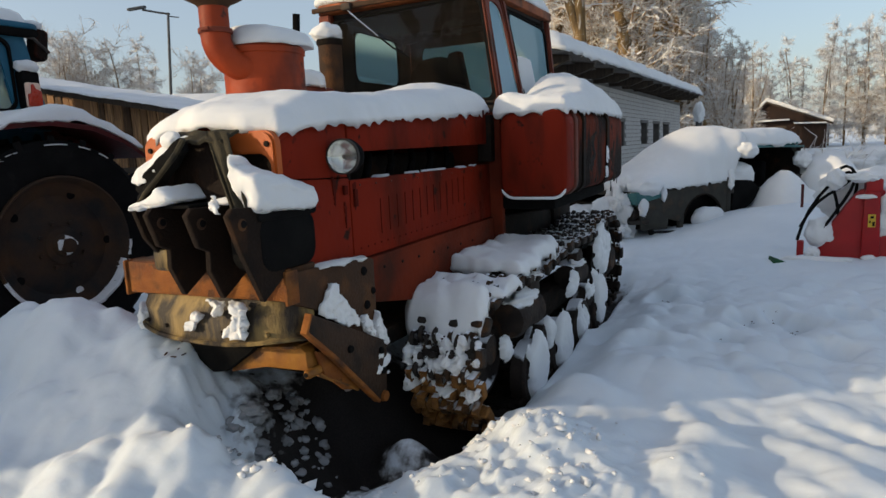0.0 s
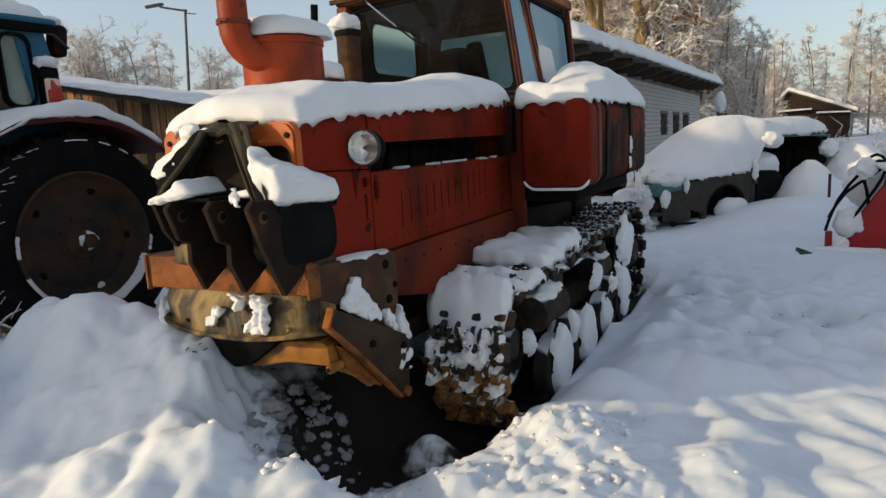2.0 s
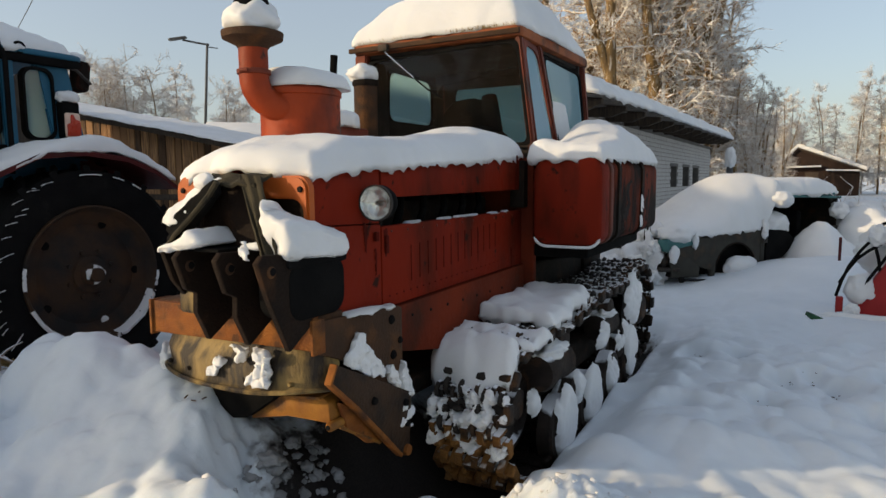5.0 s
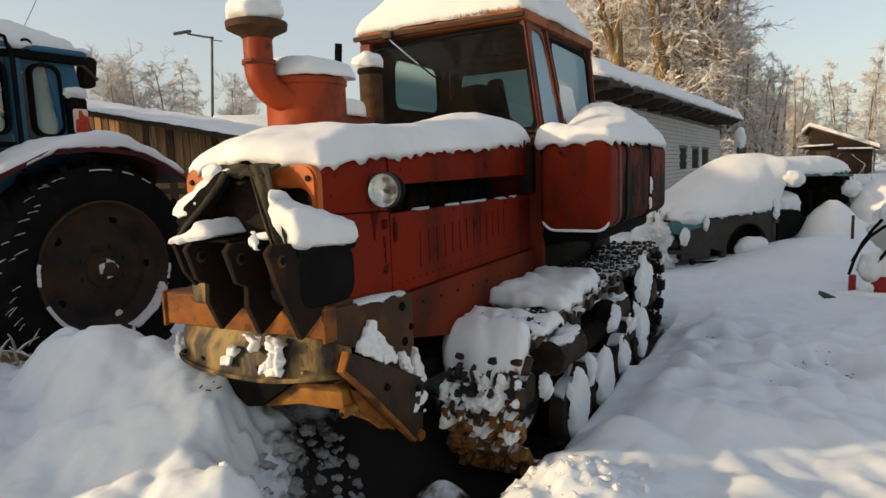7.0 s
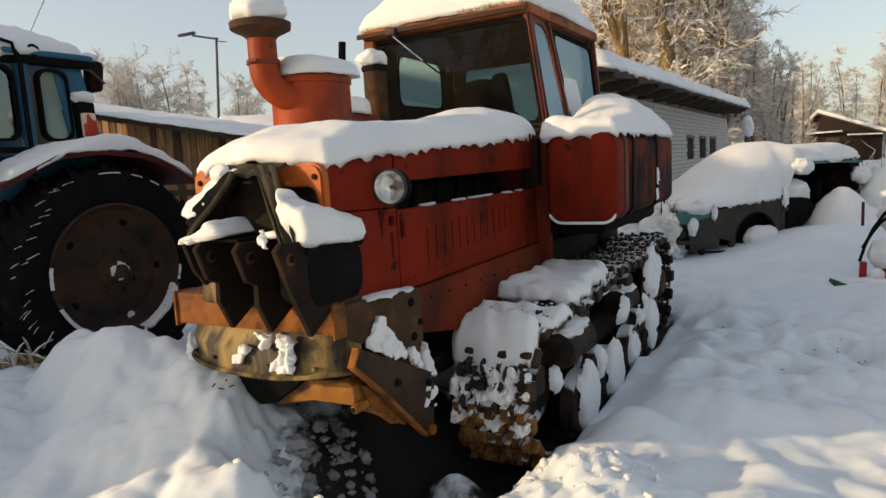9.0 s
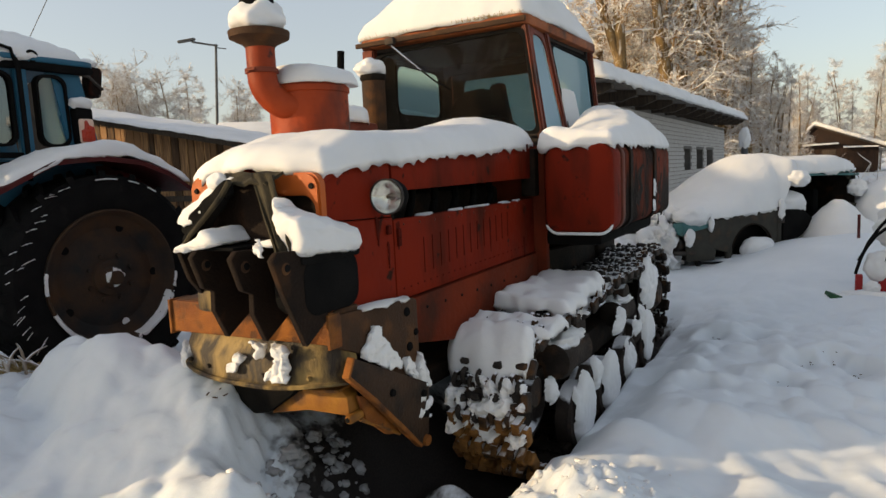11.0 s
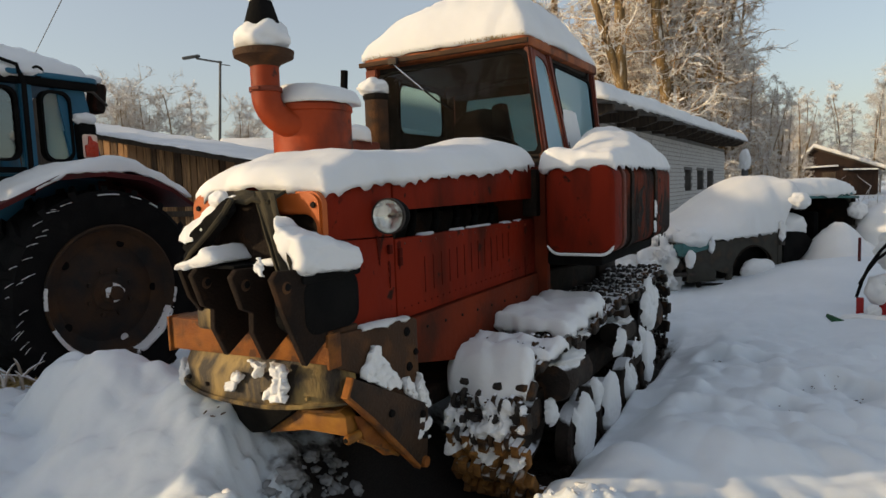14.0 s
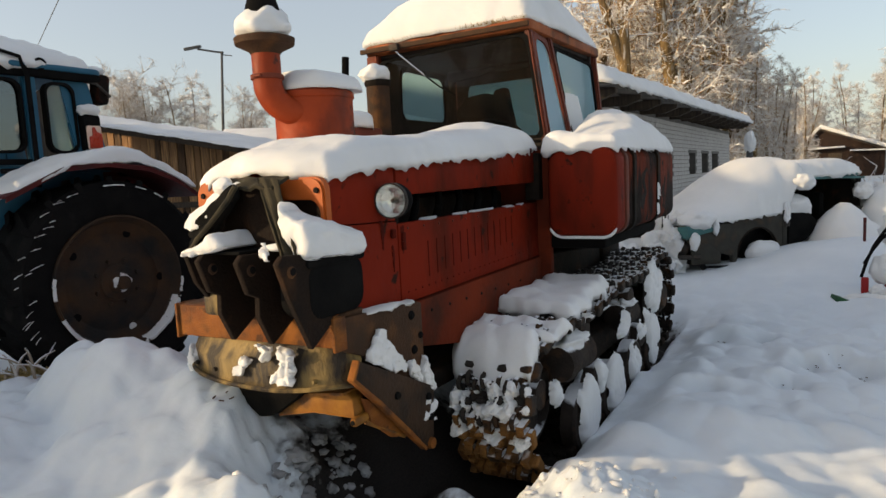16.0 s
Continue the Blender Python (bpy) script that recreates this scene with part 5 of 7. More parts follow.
moss = bmesh.new()
rm = random.Random(41)
for _ in range(200):
    x = rm.choice((rm.gauss(-0.35, 0.14), rm.gauss(0.02, 0.10), rm.uniform(-1.0, 0.32)))
    if not -1.02 < x < 0.33:
        continue
    y, z = 2.262 + rm.uniform(-0.008, 0.02), 2.622
    tube([(x, y, z), (x + rm.gauss(0, 0.015), y - rm.uniform(0.0, 0.02), z + rm.uniform(0.006, 0.030))], [0.0022, 0.001], 3, moss, caps=False)
solo("dry_moss", moss, STRAW, "dry moss and needles along the cab roof edge", "moss", kind="stuff", sharp=0)
snow_thing("snow_on_air_cleaner", round_pad((-0.225, 0.76), 0.205, 2.062, 0.105, 12, 0.006), "round snow pad on the air cleaner")
snow_thing("snow_on_stack_cap", lump((-0.28, 0.482, 2.35), (0.128, 0.128, 0.095), 4, 4, 0.18), "snow collar heaped on the stack cap")
snow_thing("snow_on_cap_top", lump((-0.28, 0.482, 2.54), (0.052, 0.052, 0.022), 7, 3, 0.2), "little snow cap on the black cone")
snow_thing("snow_on_exhaust", lump((-0.565, 1.74, 2.30), (0.105, 0.10, 0.065), 6, 4, 0.18), "snow plug on the exhaust pipe")
snow_thing("snow_on_filter", round_pad((-0.52, 1.4), 0.14, 1.93, 0.10, 15), "snow heaped behind the air cleaner")
def chunk(out, axis, lo, hi, seed=0.0, amp=0.010, cuts=4, bevel=0.014, fine=0.05, freq=14, soft=0.5):
    """Lodged snow: an outline with thickness, its faces broken up and its edges rounded."""
    bm = slab(out, axis, lo, hi, bevel, seg=2)
    bmesh.ops.triangulate(bm, faces=bm.faces[:])
    for _ in range(cuts):
        long = [e for e in bm.edges if e.calc_length() > fine * 0.6]
        if not long:
            break
        bmesh.ops.subdivide_edges(bm, edges=long, cuts=1)
        bmesh.ops.triangulate(bm, faces=bm.faces[:])
    bmesh.ops.smooth_vert(bm, verts=bm.verts, factor=soft, use_axis_x=True, use_axis_y=True, use_axis_z=True)
    for v in bm.verts:
        p = v.co * freq
        v.co += amp * Vector((fbm(p.x + seed, p.y, p.z, 3), fbm(p.x + 7, p.y + seed, p.z, 3), fbm(p.x, p.y + 5, p.z + seed, 3)))
    return bm


def box_snow():
    """Snow sagging over the padded box, with a spike where it hangs on the canvas."""
    out = [(0.345, 1.545), (0.358, 1.510), (0.372, 1.490), (0.405, 1.470), (0.468, 1.452), (0.486, 1.42), (0.488, 1.34), (0.478, 1.318), (0.462, 1.326), (0.445, 1.318), (0.42, 1.326), (0.394, 1.352), (0.357, 1.402), (0.332, 1.450), (0.340, 1.49)]
    bm = chunk(out, "y", -0.14, 0.19, 3.0, 0.012)
    for v in bm.verts:
        back = max(0.0, v.co.y)
        v.co.z -= 0.30 * back * max(0.0, v.co.z - 1.30) / 0.17 + max(0.0, v.co.z - 1.47) * smooth(-0.08, 0.04, v.co.y)
    return bm


snow_thing("snow_on_battery_box", box_snow(), "white block of snow on the black box")
flap = chunk([(0.055, 1.634), (-0.01, 1.610), (-0.085, 1.568), (-0.165, 1.518), (-0.200, 1.480), (-0.208, 1.436), (-0.160, 1.428), (-0.115, 1.440), (-0.045, 1.500), (0.015, 1.548), (0.075, 1.598)], "y", -0.135, -0.115, 8.0, 0.014, 4, 0.008, 0.04, 18, 0.3)
for v in flap.verts:
    v.co.y += 0.45 * max(0.0, v.co.z - 1.44)
snow_thing("snow_on_flap", flap, "snow strip clinging to the cover flap")
shelf = chunk([(-0.115, 1.340), (-0.085, 1.360), (-0.02, 1.372), (0.04, 1.378), (0.10, 1.402), (0.150, 1.432), (0.185, 1.418), (0.235, 1.392), (0.255, 1.378), (0.20, 1.362), (0.12, 1.352), (0.02, 1.344), (-0.06, 1.336)], "y", -0.235, -0.03, 5.0, 0.010)
for v in shelf.verts:
    v.co.x = -0.115 + 0.70 * (v.co.x + 0.115)
snow_thing("snow_on_shelf", shelf, "wedge of snow on the hitch shelf")
for k, (c, s) in enumerate((((0.30, -0.10, 1.365), (0.06, 0.03, 0.016)), ((-0.02, -0.06, 1.60), (0.05, 0.03, 0.035)))):
    snow_thing("snow_clot", lump(c, s, k * 3 + 1, 4, 0.14), "small clot of snow on the front gear")
snow_thing("snow_clot", snow_sheet(lambda u, v: ((0.345 + 0.022 * u, -0.215, 1.362 + 0.034 * v), (0.3, -1, 0.2)), 18, 24, 0.018, 9, 0.1, 22, 0.8), "ragged snow on a hitch plate")
for k, (y0, y1) in enumerate(((0.74, 0.86), (1.02, 1.16), (1.20, 1.48), (1.62, 1.70), (1.80, 1.92))):
    snow_thing("snow_on_ledge", snow_pad(0.394, 0.420, y0, y1, 1.401, 0.004, 43 + k, 0.006, 0.012, 0.004, 0.007, 0.5), "thin line of snow on the ledge of the engine door")
snow_thing("snow_on_rail", snow_pad(0.41, 0.468, 0.20, 0.56, lambda x, y: 1.072 - 0.055 * y, 0.010, 41, 0.008, 0.02, 0.014, 0.010, 0.1), "thin ridge of snow on the frame rail")
for out in ([(0.168, 0.872), (0.185, 0.915), (0.205, 0.925), (0.212, 0.96), (0.235, 0.968), (0.258, 0.992), (0.285, 0.972), (0.295, 0.935), (0.335, 0.90), (0.35, 0.865), (0.40, 0.835), (0.432, 0.785), (0.43, 0.762), (0.375, 0.775), (0.30, 0.80)],
            [(0.45, 0.755), (0.465, 0.80), (0.492, 0.79), (0.545, 0.705), (0.54, 0.672), (0.50, 0.70)],
            [(0.56, 0.655), (0.555, 0.72), (0.575, 0.80), (0.60, 0.765), (0.66, 0.635), (0.65, 0.605), (0.60, 0.62)]):
    wedge = chunk(out, "x", 0.463, 0.488, out[0][0] * 30, 0.014, 4, 0.005, 0.03, 34, 0.2)
    snow_thing("snow_wedge", wedge, "pointed wedge of snow against the rail")
snow_thing("snow_on_gusset", snow_sheet(lambda u, v: ((0.492, 0.585 + 0.06 * u, 0.56 + 0.10 * v), (1, 0, 0)), 20, 28, 0.015, 29, 0.62, 16, 0.3), "ragged snow patches on the gusset plate")
pan_a = [(0.180, 0.958), (0.262, 0.956), (0.275, 0.925), (0.262, 0.90), (0.282, 0.872), (0.262, 0.845), (0.268, 0.812), (0.150, 0.805), (0.158, 0.838), (0.205, 0.862), (0.222, 0.885), (0.205, 0.915), (0.215, 0.935)]
pan_b = [(0.085, 0.958), (0.155, 0.958), (0.142, 0.925), (0.128, 0.898), (0.112, 0.905), (0.118, 0.932)]
pan_c = [(-0.075, 0.826), (-0.03, 0.862), (0.0, 0.905), (0.028, 0.898), (0.030, 0.872), (0.008, 0.852), (-0.012, 0.830), (-0.045, 0.812)]
for out, label in ((pan_a, "frozen column of snow stuck to the guard pan"), (pan_b, "small frozen snow clot under the beam"), (pan_c, "frozen snow clot stuck to the guard pan")):
    snow_thing("snow_on_pan", chunk(out, "y", -0.066, -0.030, out[0][0] * 50, 0.016, 4, 0.007, 0.022, 38, 0.25), label)
snow_thing("snow_clot", lump((-0.50, 0.10, 0.80), (0.035, 0.035, 0.06), 5, 4, 0.5), "frozen snow clot on the pan end")


def track_top(x, y):
    return 0.795 + 0.075 * min(1, max(0, (y - 1.3) / 2.3))


def idler_top(x, y):
    return 0.40 + math.sqrt(max(0.02, 0.36 ** 2 - (1.235 - y) ** 2)) + 0.018


def shoe_ripple(x, y):
    return 0.012 * math.cos(2 * math.pi * (y - 1.42) / 0.172) + 0.018 * clods(x, y, 7.0, 4)


snow_thing("snow_on_track", snow_pad(0.405, 0.872, 0.915, 1.10, idler_top, 0.095, 51, 0.012, 0.07, 0.07, 0.03, 0.20, lambda x, y: 0.025 * clods(x, y, 6.0, 3), wob=0.07), "rounded snow lump on the track front")
snow_thing("snow_on_track", snow_pad(0.415, 0.885, 1.11, 1.36, lambda x, y: idler_top(x, min(y, 1.235)) + 0.014 * math.cos((y - 1.09) * 36), 0.046, 53, 0.012, 0.03, 0.03, 0.02, 0.08, lambda x, y: 0.024 * clods(x, y, 11.0, 2) - 0.012, wob=0.06), "thin snow frozen on the track links")
snow_thing("snow_on_track", snow_pad(0.405, 0.885, 1.38, 2.24, lambda x, y: track_top(x, y) + 0.028, 0.070, 55, 0.018, 0.08, 0.06, 0.02, 0.10, shoe_ripple, wob=0.06), "ribbed snow along the upper track run")


def front_face(u, v):
    a = radians(172 - 24 * v)
    r = 0.36 + 0.012
    return (0.655 + 0.215 * u, 1.235 + r * math.cos(a), 0.40 + r * math.sin(a)), (0, math.cos(a), math.sin(a))


snow_thing("snow_in_track", snow_sheet(front_face, 120, 110, 0.058, 8, 0.47, 14, 0.05), "snow packed between the front track shoes")
for k, (x, y, z, sy, sz, cov) in enumerate(((0.89, 1.61, 0.225, 0.160, 0.225, -0.5), (0.89, 2.14, 0.215, 0.17, 0.225, -0.3), (0.885, 2.61, 0.21, 0.13, 0.195, -0.1), (0.885, 3.16, 0.28, 0.15, 0.20, -0.2), (0.87, 1.88, 0.36, 0.11, 0.12, 0.15), (0.86, 2.95, 0.44, 0.2, 0.14, 0.3), (0.855, 3.34, 0.66, 0.25, 0.22, 0.02), (0.79, 1.36, 0.40, 0.12, 0.12, 0.3), (0.86, 2.45, 0.55, 0.2, 0.12, 0.4))):
    snow_thing("frozen_snow", snow_sheet(lambda u, v: ((x + 0.02 * (1 - u * u - v * v), y + sy * u * math.sqrt(1 - v * v / 2), z + sz * v * math.sqrt(1 - u * u / 2)), (1, 0, 0.15)), 32, 36, 0.03, k * 4.7 + 2, cov, 6, 1.3), "plate of snow frozen to the running gear")


for c, s in (((0.79, 1.60, 0.645), (0.10, 0.17, 0.045)), ((0.80, 1.75, 0.745), (0.07, 0.08, 0.03)), ((0.80, 2.72, 0.645), (0.08, 0.13, 0.03))):
    snow_thing("snow_on_roller", lump(c, s, c[1] * 5, 4, 0.4), "snow lying on the tensioner barrel")


def build_litter():
    """Dark bits of bark and leaf lying in dents of the snow."""
    bm = bmesh.new()
    r = random.Random(12)
    for cx, cy in ((1.86, 2.48), (1.95, 3.03), (2.27, 3.01), (1.31, 3.56), (1.45, 2.10), (2.12, 3.16), (-0.25, -0.02), (-0.2, 0.03)):
        for _ in range(2 if cx < 0 else 4):
            x, y, a, l = cx + r.gauss(0, 0.022), cy + (0 if cx < 0 else 0.07) + r.gauss(0, 0.015), r.uniform(0, 6.3), r.uniform(0.01, 0.035)
            z = ground_height(x, y) + 0.004
            tube([(x, y, z), (x + l * math.cos(a), y + l * math.sin(a), z + 0.003)], 0.003, 4, bm)
    solo("leaf_litter", bm, RUSTDARK, "dark bits of bark in the snow", "litter", kind="stuff")


build_litter()


# ---- blue wheeled tractor beside the crawler ----
wheeled = thing("wheeled_tractor", "blue wheeled tractor with snowy cab and big rear wheel", "tractor", (-2.4, 0.96, 0.17))


def arc_bar(cy, cz, r, a0, a1, x, rad, n=14, bm=None):
    return tube([(x, cy + r * math.cos(radians(a)), cz + r * math.sin(radians(a))) for a in np.linspace(a0, a1, n)], rad, 6, bm)


def build_wheeled():
    g = wheeled
    hz = 0.776
    prof = [(-0.40, 0.50), (-0.42, 0.58), (-0.42, 0.70), (-0.38, 0.745), (-0.20, 0.755), (-0.02, 0.745), (0.02, 0.70), (0.02, 0.58), (0.0, 0.505), (-0.03, 0.49), (-0.37, 0.49)]
    w = part("rear_wheel", lathe(prof, (0, 0, hz), "x", 64), TYRE, g, "large black tractor tyre")
    lug = bmesh.new()
    q = [(-0.01, -0.04, 0.742), (-0.20, 0.10, 0.752), (-0.20, 0.14, 0.752), (-0.01, 0.012, 0.742)]
    lo = [lug.verts.new((x, y, z)) for x, y, z in q]
    hi = [lug.verts.new((x, y * 0.9, z + 0.035)) for x, y, z in q]
    side = [lug.verts.new((0.028, -0.03, 0.66)), lug.verts.new((0.028, 0.005, 0.66))]
    lug.faces.new(hi)
    for k in range(4):
        lug.faces.new((lo[k], lo[(k + 1) % 4], hi[(k + 1) % 4], hi[k]))
    lug.faces.new((side[0], hi[0], hi[3], side[1]))
    lug.faces.new((side[0], lo[0], hi[0]))
    lug.faces.new((side[1], hi[3], lo[3]))
    me = finish("tread_lug", lug, TYRE)
    for k in range(20):
        ob = new("tread_lug", me)
        ob.parent = w
        ob.matrix_basis = Matrix.Translation((0, 0, hz)) @ Matrix.Rotation(2 * math.pi * k / 20, 4, "X")
        ob = new("tread_lug", me)
        ob.parent = w
        ob.matrix_basis = Matrix.Translation((-0.40, 0, hz)) @ Matrix.Rotation(2 * math.pi * (k + 0.5) / 20, 4, "X") @ Matrix.Rotation(math.pi, 4, "Z")
    disc = lathe([(-0.16, 0.30), (-0.14, 0.44), (-0.03, 0.50), (0.0, 0.50), (0.012, 0.497), (0.012, 0.485), (-0.06, 0.45), (-0.075, 0.40), (-0.10, 0.36), (-0.085, 0.30), (-0.07, 0.22), (-0.06, 0.12), (-0.055, 0.02)], (0, 0, hz), "x", 64)
    d = part("rim", disc, RIM, w, "dirty brown wheel disc")
    for k in range(5):
        a = radians(70 + 72 * k)
        hole = lathe([(0, 0.030), (0.006, 0.029), (0.007, 0.002)], (-0.090, 0.372 * math.cos(a), hz + 0.372 * math.sin(a)), "x", 14)
        part("disc_hole", hole, SNOW if k == 3 else BLACK, d, "round hole in the wheel disc")
    for k in range(8):
        a = radians(20 + 45 * k)
        part("wheel_nut", lathe([(0, 0.018), (0.025, 0.016)], (-0.065, 0.17 * math.cos(a), hz + 0.17 * math.sin(a)), "x", 6), RIM, d)
    part("hub", lathe([(-0.07, 0.14), (-0.045, 0.13), (-0.04, 0.085), (-0.01, 0.075), (0.0, 0.055), (0.035, 0.05), (0.04, 0.01)], (0, 0, hz), "x", 24), RIM, d)
    # fender: flat top with folded edge
    fy = [(-0.74, 1.44), (-0.36, 1.625), (-0.05, 1.655), (0.27, 1.62), (0.50, 1.53), (0.72, 1.385)]
    fen = bmesh.new()
    rows = [[fen.verts.new((x, y, z + dz)) for y, z in fy] for x, dz in ((0.055, -0.035), (0.06, 0.0), (-0.42, 0.0), (-0.42, -0.45))]
    for a, b in zip(rows, rows[1:]):
        for k in range(len(fy) - 1):
            fen.faces.new((a[k], a[k + 1], b[k + 1], b[k]))
    bmesh.ops.recalc_face_normals(fen, faces=fen.faces)
    bmesh.ops.solidify(fen, geom=fen.faces[:], thickness=0.012)
    part("fender", fen, MAROON, g, "dark maroon rear fender")
    # cab shell with real window openings
    cab = part("cab_base", box((-1.60, -1.25, 0.75), (-0.40, 0.20, 1.66), 0.03), BLUE, g, "blue cab lower body")
    xs = (-0.40, -1.60)
    for x in xs:
        for a, b, r in (((x, 0.13, 1.6), (x + (0.05 if x < -1 else -0.03), 0.01, 2.34), 0.12), ((x, -0.30, 1.6), (x, -0.30, 2.30), 0.045), ((x, -1.2, 1.6), (x, -1.15, 2.30), 0.05)):
            bm = bmesh.new()
            v = [[bm.verts.new(Vector(p) + Vector((sx * 0.03, sy * r, 0))) for sx, sy in ((-1, -1), (1, -1), (1, 1), (-1, 1))] for p in (a, b)]
            bm.faces.new(v[0]), bm.faces.new(v[1][::-1])
            for k in range(4):
                bm.faces.new((v[0][k], v[0][(k + 1) % 4], v[1][(k + 1) % 4], v[1][k]))
            bmesh.ops.recalc_face_normals(bm, faces=bm.faces)
            bmesh.ops.bevel(bm, geom=bm.edges[:], offset=0.012, segments=2, affect="EDGES")
            part("cab_post", bm, BLUE, cab)
        for y0, y1 in ((-0.19, -0.005), (-1.12, -0.375)):
            o = round_rect(y0 - 0.016, y1 + 0.016, 1.742, 2.255, 0.075)
            i = round_rect(y0, y1, 1.76, 2.235, 0.07)
            fr = part("window_seal", ringplate(o, i, "x", x - 0.03, x + 0.034), BLACK, cab)
            pn = part("pane", slab(round_rect(y0, y1, 1.76, 2.235, 0.07), "x", x - 0.003, x + 0.003), HAZY if y0 > -0.5 else CABGLASS, fr)
            pn.visible_shadow = False
    part("rear_post", box((-1.60, 0.05, 1.6), (-1.54, 0.20, 2.3), 0.02), BLUE, cab)
    part("roof_rail", slab(round_rect(-1.22, 0.22, 2.275, 2.335, 0.03), "x", -0.42, -0.35, 0.008), BLACK, cab)
    part("roof", slab(round_rect(-1.66, -0.34, -1.28, 0.25, 0.10), "z", 2.33, 2.375, 0.015), BLUE, cab, "blue cab roof")
    part("door_trim", box((-0.385, -1.15, 1.66), (-0.36, -0.34, 1.70), 0.006), BLACK, cab)
    part("door_handle", box((-0.37, -0.56, 1.60), (-0.33, -0.42, 1.635), 0.01), BLACK, cab)
    part("grab_rail", tube([(-0.345, -0.33, 1.5), (-0.33, -0.33, 1.7), (-0.33, -0.33, 2.28), (-0.345, -0.34, 2.34)], 0.018, 8), BLACK, cab)
    part("roof_eye", tube([(-0.35, -0.22 + 0.035 * math.cos(a), 2.37 + 0.035 * math.sin(a)) for a in np.linspace(0, 2 * math.pi, 15)], 0.009, 6), BLACK, cab)
    part("roof_hook", tube([(-0.35, -0.48, 2.43), (-0.34, -0.36, 2.40), (-0.34, -0.35, 2.34)], 0.014, 6), BLACK, cab)
    part("seat_back", box((-1.1, -0.5, 1.5), (-0.75, -0.38, 1.82), 0.05), LAMPRED, cab, "red seat back behind the glass")
    # rear lamp cluster on the mudguard and a work lamp on the roof corner
    lamp = part("tail_lamp", slab(round_rect(0.025, 0.155, 1.755, 2.03, 0.025), "x", -0.40, -0.31, 0.012), BLACK, g, "red and clear tail lamp in a black box")
    part("lamp_plate", slab(round_rect(0.035, 0.148, 1.765, 1.945, 0.02), "x", -0.312, -0.300, 0.004), LAMPCLEAR, lamp, "pale lens edge")
    part("red_lens", slab([(0.045, 1.775), (0.045, 1.86), (0.07, 1.87), (0.075, 1.93), (0.09, 1.935), (0.105, 1.90), (0.143, 1.885), (0.143, 1.775)], "x", -0.301, -0.285, 0.005), LAMPRED, lamp)
    wl = slab(round_rect(0.235, 0.335, 2.13, 2.36, 0.035), "x", -0.56, -0.43, 0.02)
    bmesh.ops.transform(wl, matrix=Matrix.Translation((-0.5, 0.285, 2.245)) @ Matrix.Rotation(radians(-8), 4, "X") @ Matrix.Translation((0.5, -0.285, -2.245)), verts=wl.verts)
    part("work_lamp", wl, BURNT, g, "dark red boxy work lamp on a bracket")
    part("lamp_bracket", tube([(-0.42, 0.03, 2.30), (-0.36, 0.18, 2.27), (-0.42, 0.32, 2.19)], 0.012, 6), STEEL, g)
    part("axle", tube([(-1.6, 0, hz), (-0.1, 0, hz)], 0.12, 14), GRIME, g)
    part("tank", tube([(-0.55, 0.36, 1.62), (-0.35, 0.36, 1.62)], 0.06, 12), BLACK, g)
    # engine end, ahead of the cab: out of view, lengthened to shade the snowbank
    part("hood", slab(round_rect(-1.34, -0.66, 0.42, 1.50, 0.10), "y", -4.0, -1.25, 0.03), BLUE, g, "blue engine hood")
    part("hood_snow", snow_pad(-1.36, -0.64, -4.02, -1.25, 1.49, 0.16, 97, 0.06, 0.15, 0.03), SNOW, g, "snow on the blue hood", sharp=0)
    for x in (-0.45, -1.75):
        fw = part("front_wheel", lathe([(-0.10, 0.30), (-0.11, 0.42), (-0.06, 0.47), (0.06, 0.47), (0.11, 0.42), (0.10, 0.30)], (x, -2.75, 0.46), "x", 36), TYRE, g, "ribbed black front tyre")
        part("rim", lathe([(-0.06, 0.30), (0.05, 0.30), (0.04, 0.1), (0.06, 0.05)], (x, -2.75, 0.46), "x", 24), RIM, fw)
    part("front_axle", tube([(-1.75, -2.75, 0.46), (-0.45, -2.75, 0.46)], 0.06, 10), GRIME, g)
    part("gearbox", box((-1.25, -1.5, 0.5), (-0.75, 0.3, 0.9), 0.05), GRIME, g)


build_wheeled()
WX, WY, WZ = -2.4, 0.96, 0.17


def fender_line(x, y):
    k = y - WY
    return WZ + (1.655 - 0.06 * max(0, -k) ** 1.2 - 0.50 * max(0, k - 0.15) ** 1.4 - 0.45 * max(0, -k - 0.3))


snow_thing("snow_on_fender", snow_pad(WX - 0.40, WX + 0.07, WY - 0.72, WY + 0.70, fender_line, 0.06, 61, 0.03, 0.10, 0.015, 0.03, 0.1, lambda x, y: 0.05 * math.exp(-((y - WY - 0.1) / 0.3) ** 2)), "smooth snow on the maroon fender")
snow_thing("snow_on_blue_cab", snow_pad(WX - 1.68, WX - 0.33, WY - 1.3, WY + 0.27, WZ + 2.36, 0.10, 63, 0.05, 0.30, 0.06, 0.05, 0.2, lambda x, y: 0.16 * math.exp(-((x - WX + 0.95) / 0.5) ** 2)), "deep snow on the blue cab roof")
snow_thing("snow_on_tail_lamp", lump((WX - 0.35, WY + 0.09, WZ + 2.06), (0.06, 0.085, 0.05), 3, 3, 0.2), "snow cap on the tail lamp")
snow_thing("snow_on_work_lamp", lump((WX - 0.50, WY + 0.255, WZ + 2.385), (0.08, 0.07, 0.04), 8, 3, 0.2), "snow cap on the work lamp")
snow_thing("snow_on_hub", snow_sheet(lambda u, v: ((WX + 0.022 - 0.02 * (u * u + v * v), WY + 0.075 * u, WZ + 0.776 + 0.075 * v), (1, 0, 0)), 26, 26, 0.016, 2, 0.42, 18, 0.8), "scrap of snow on the wheel hub")
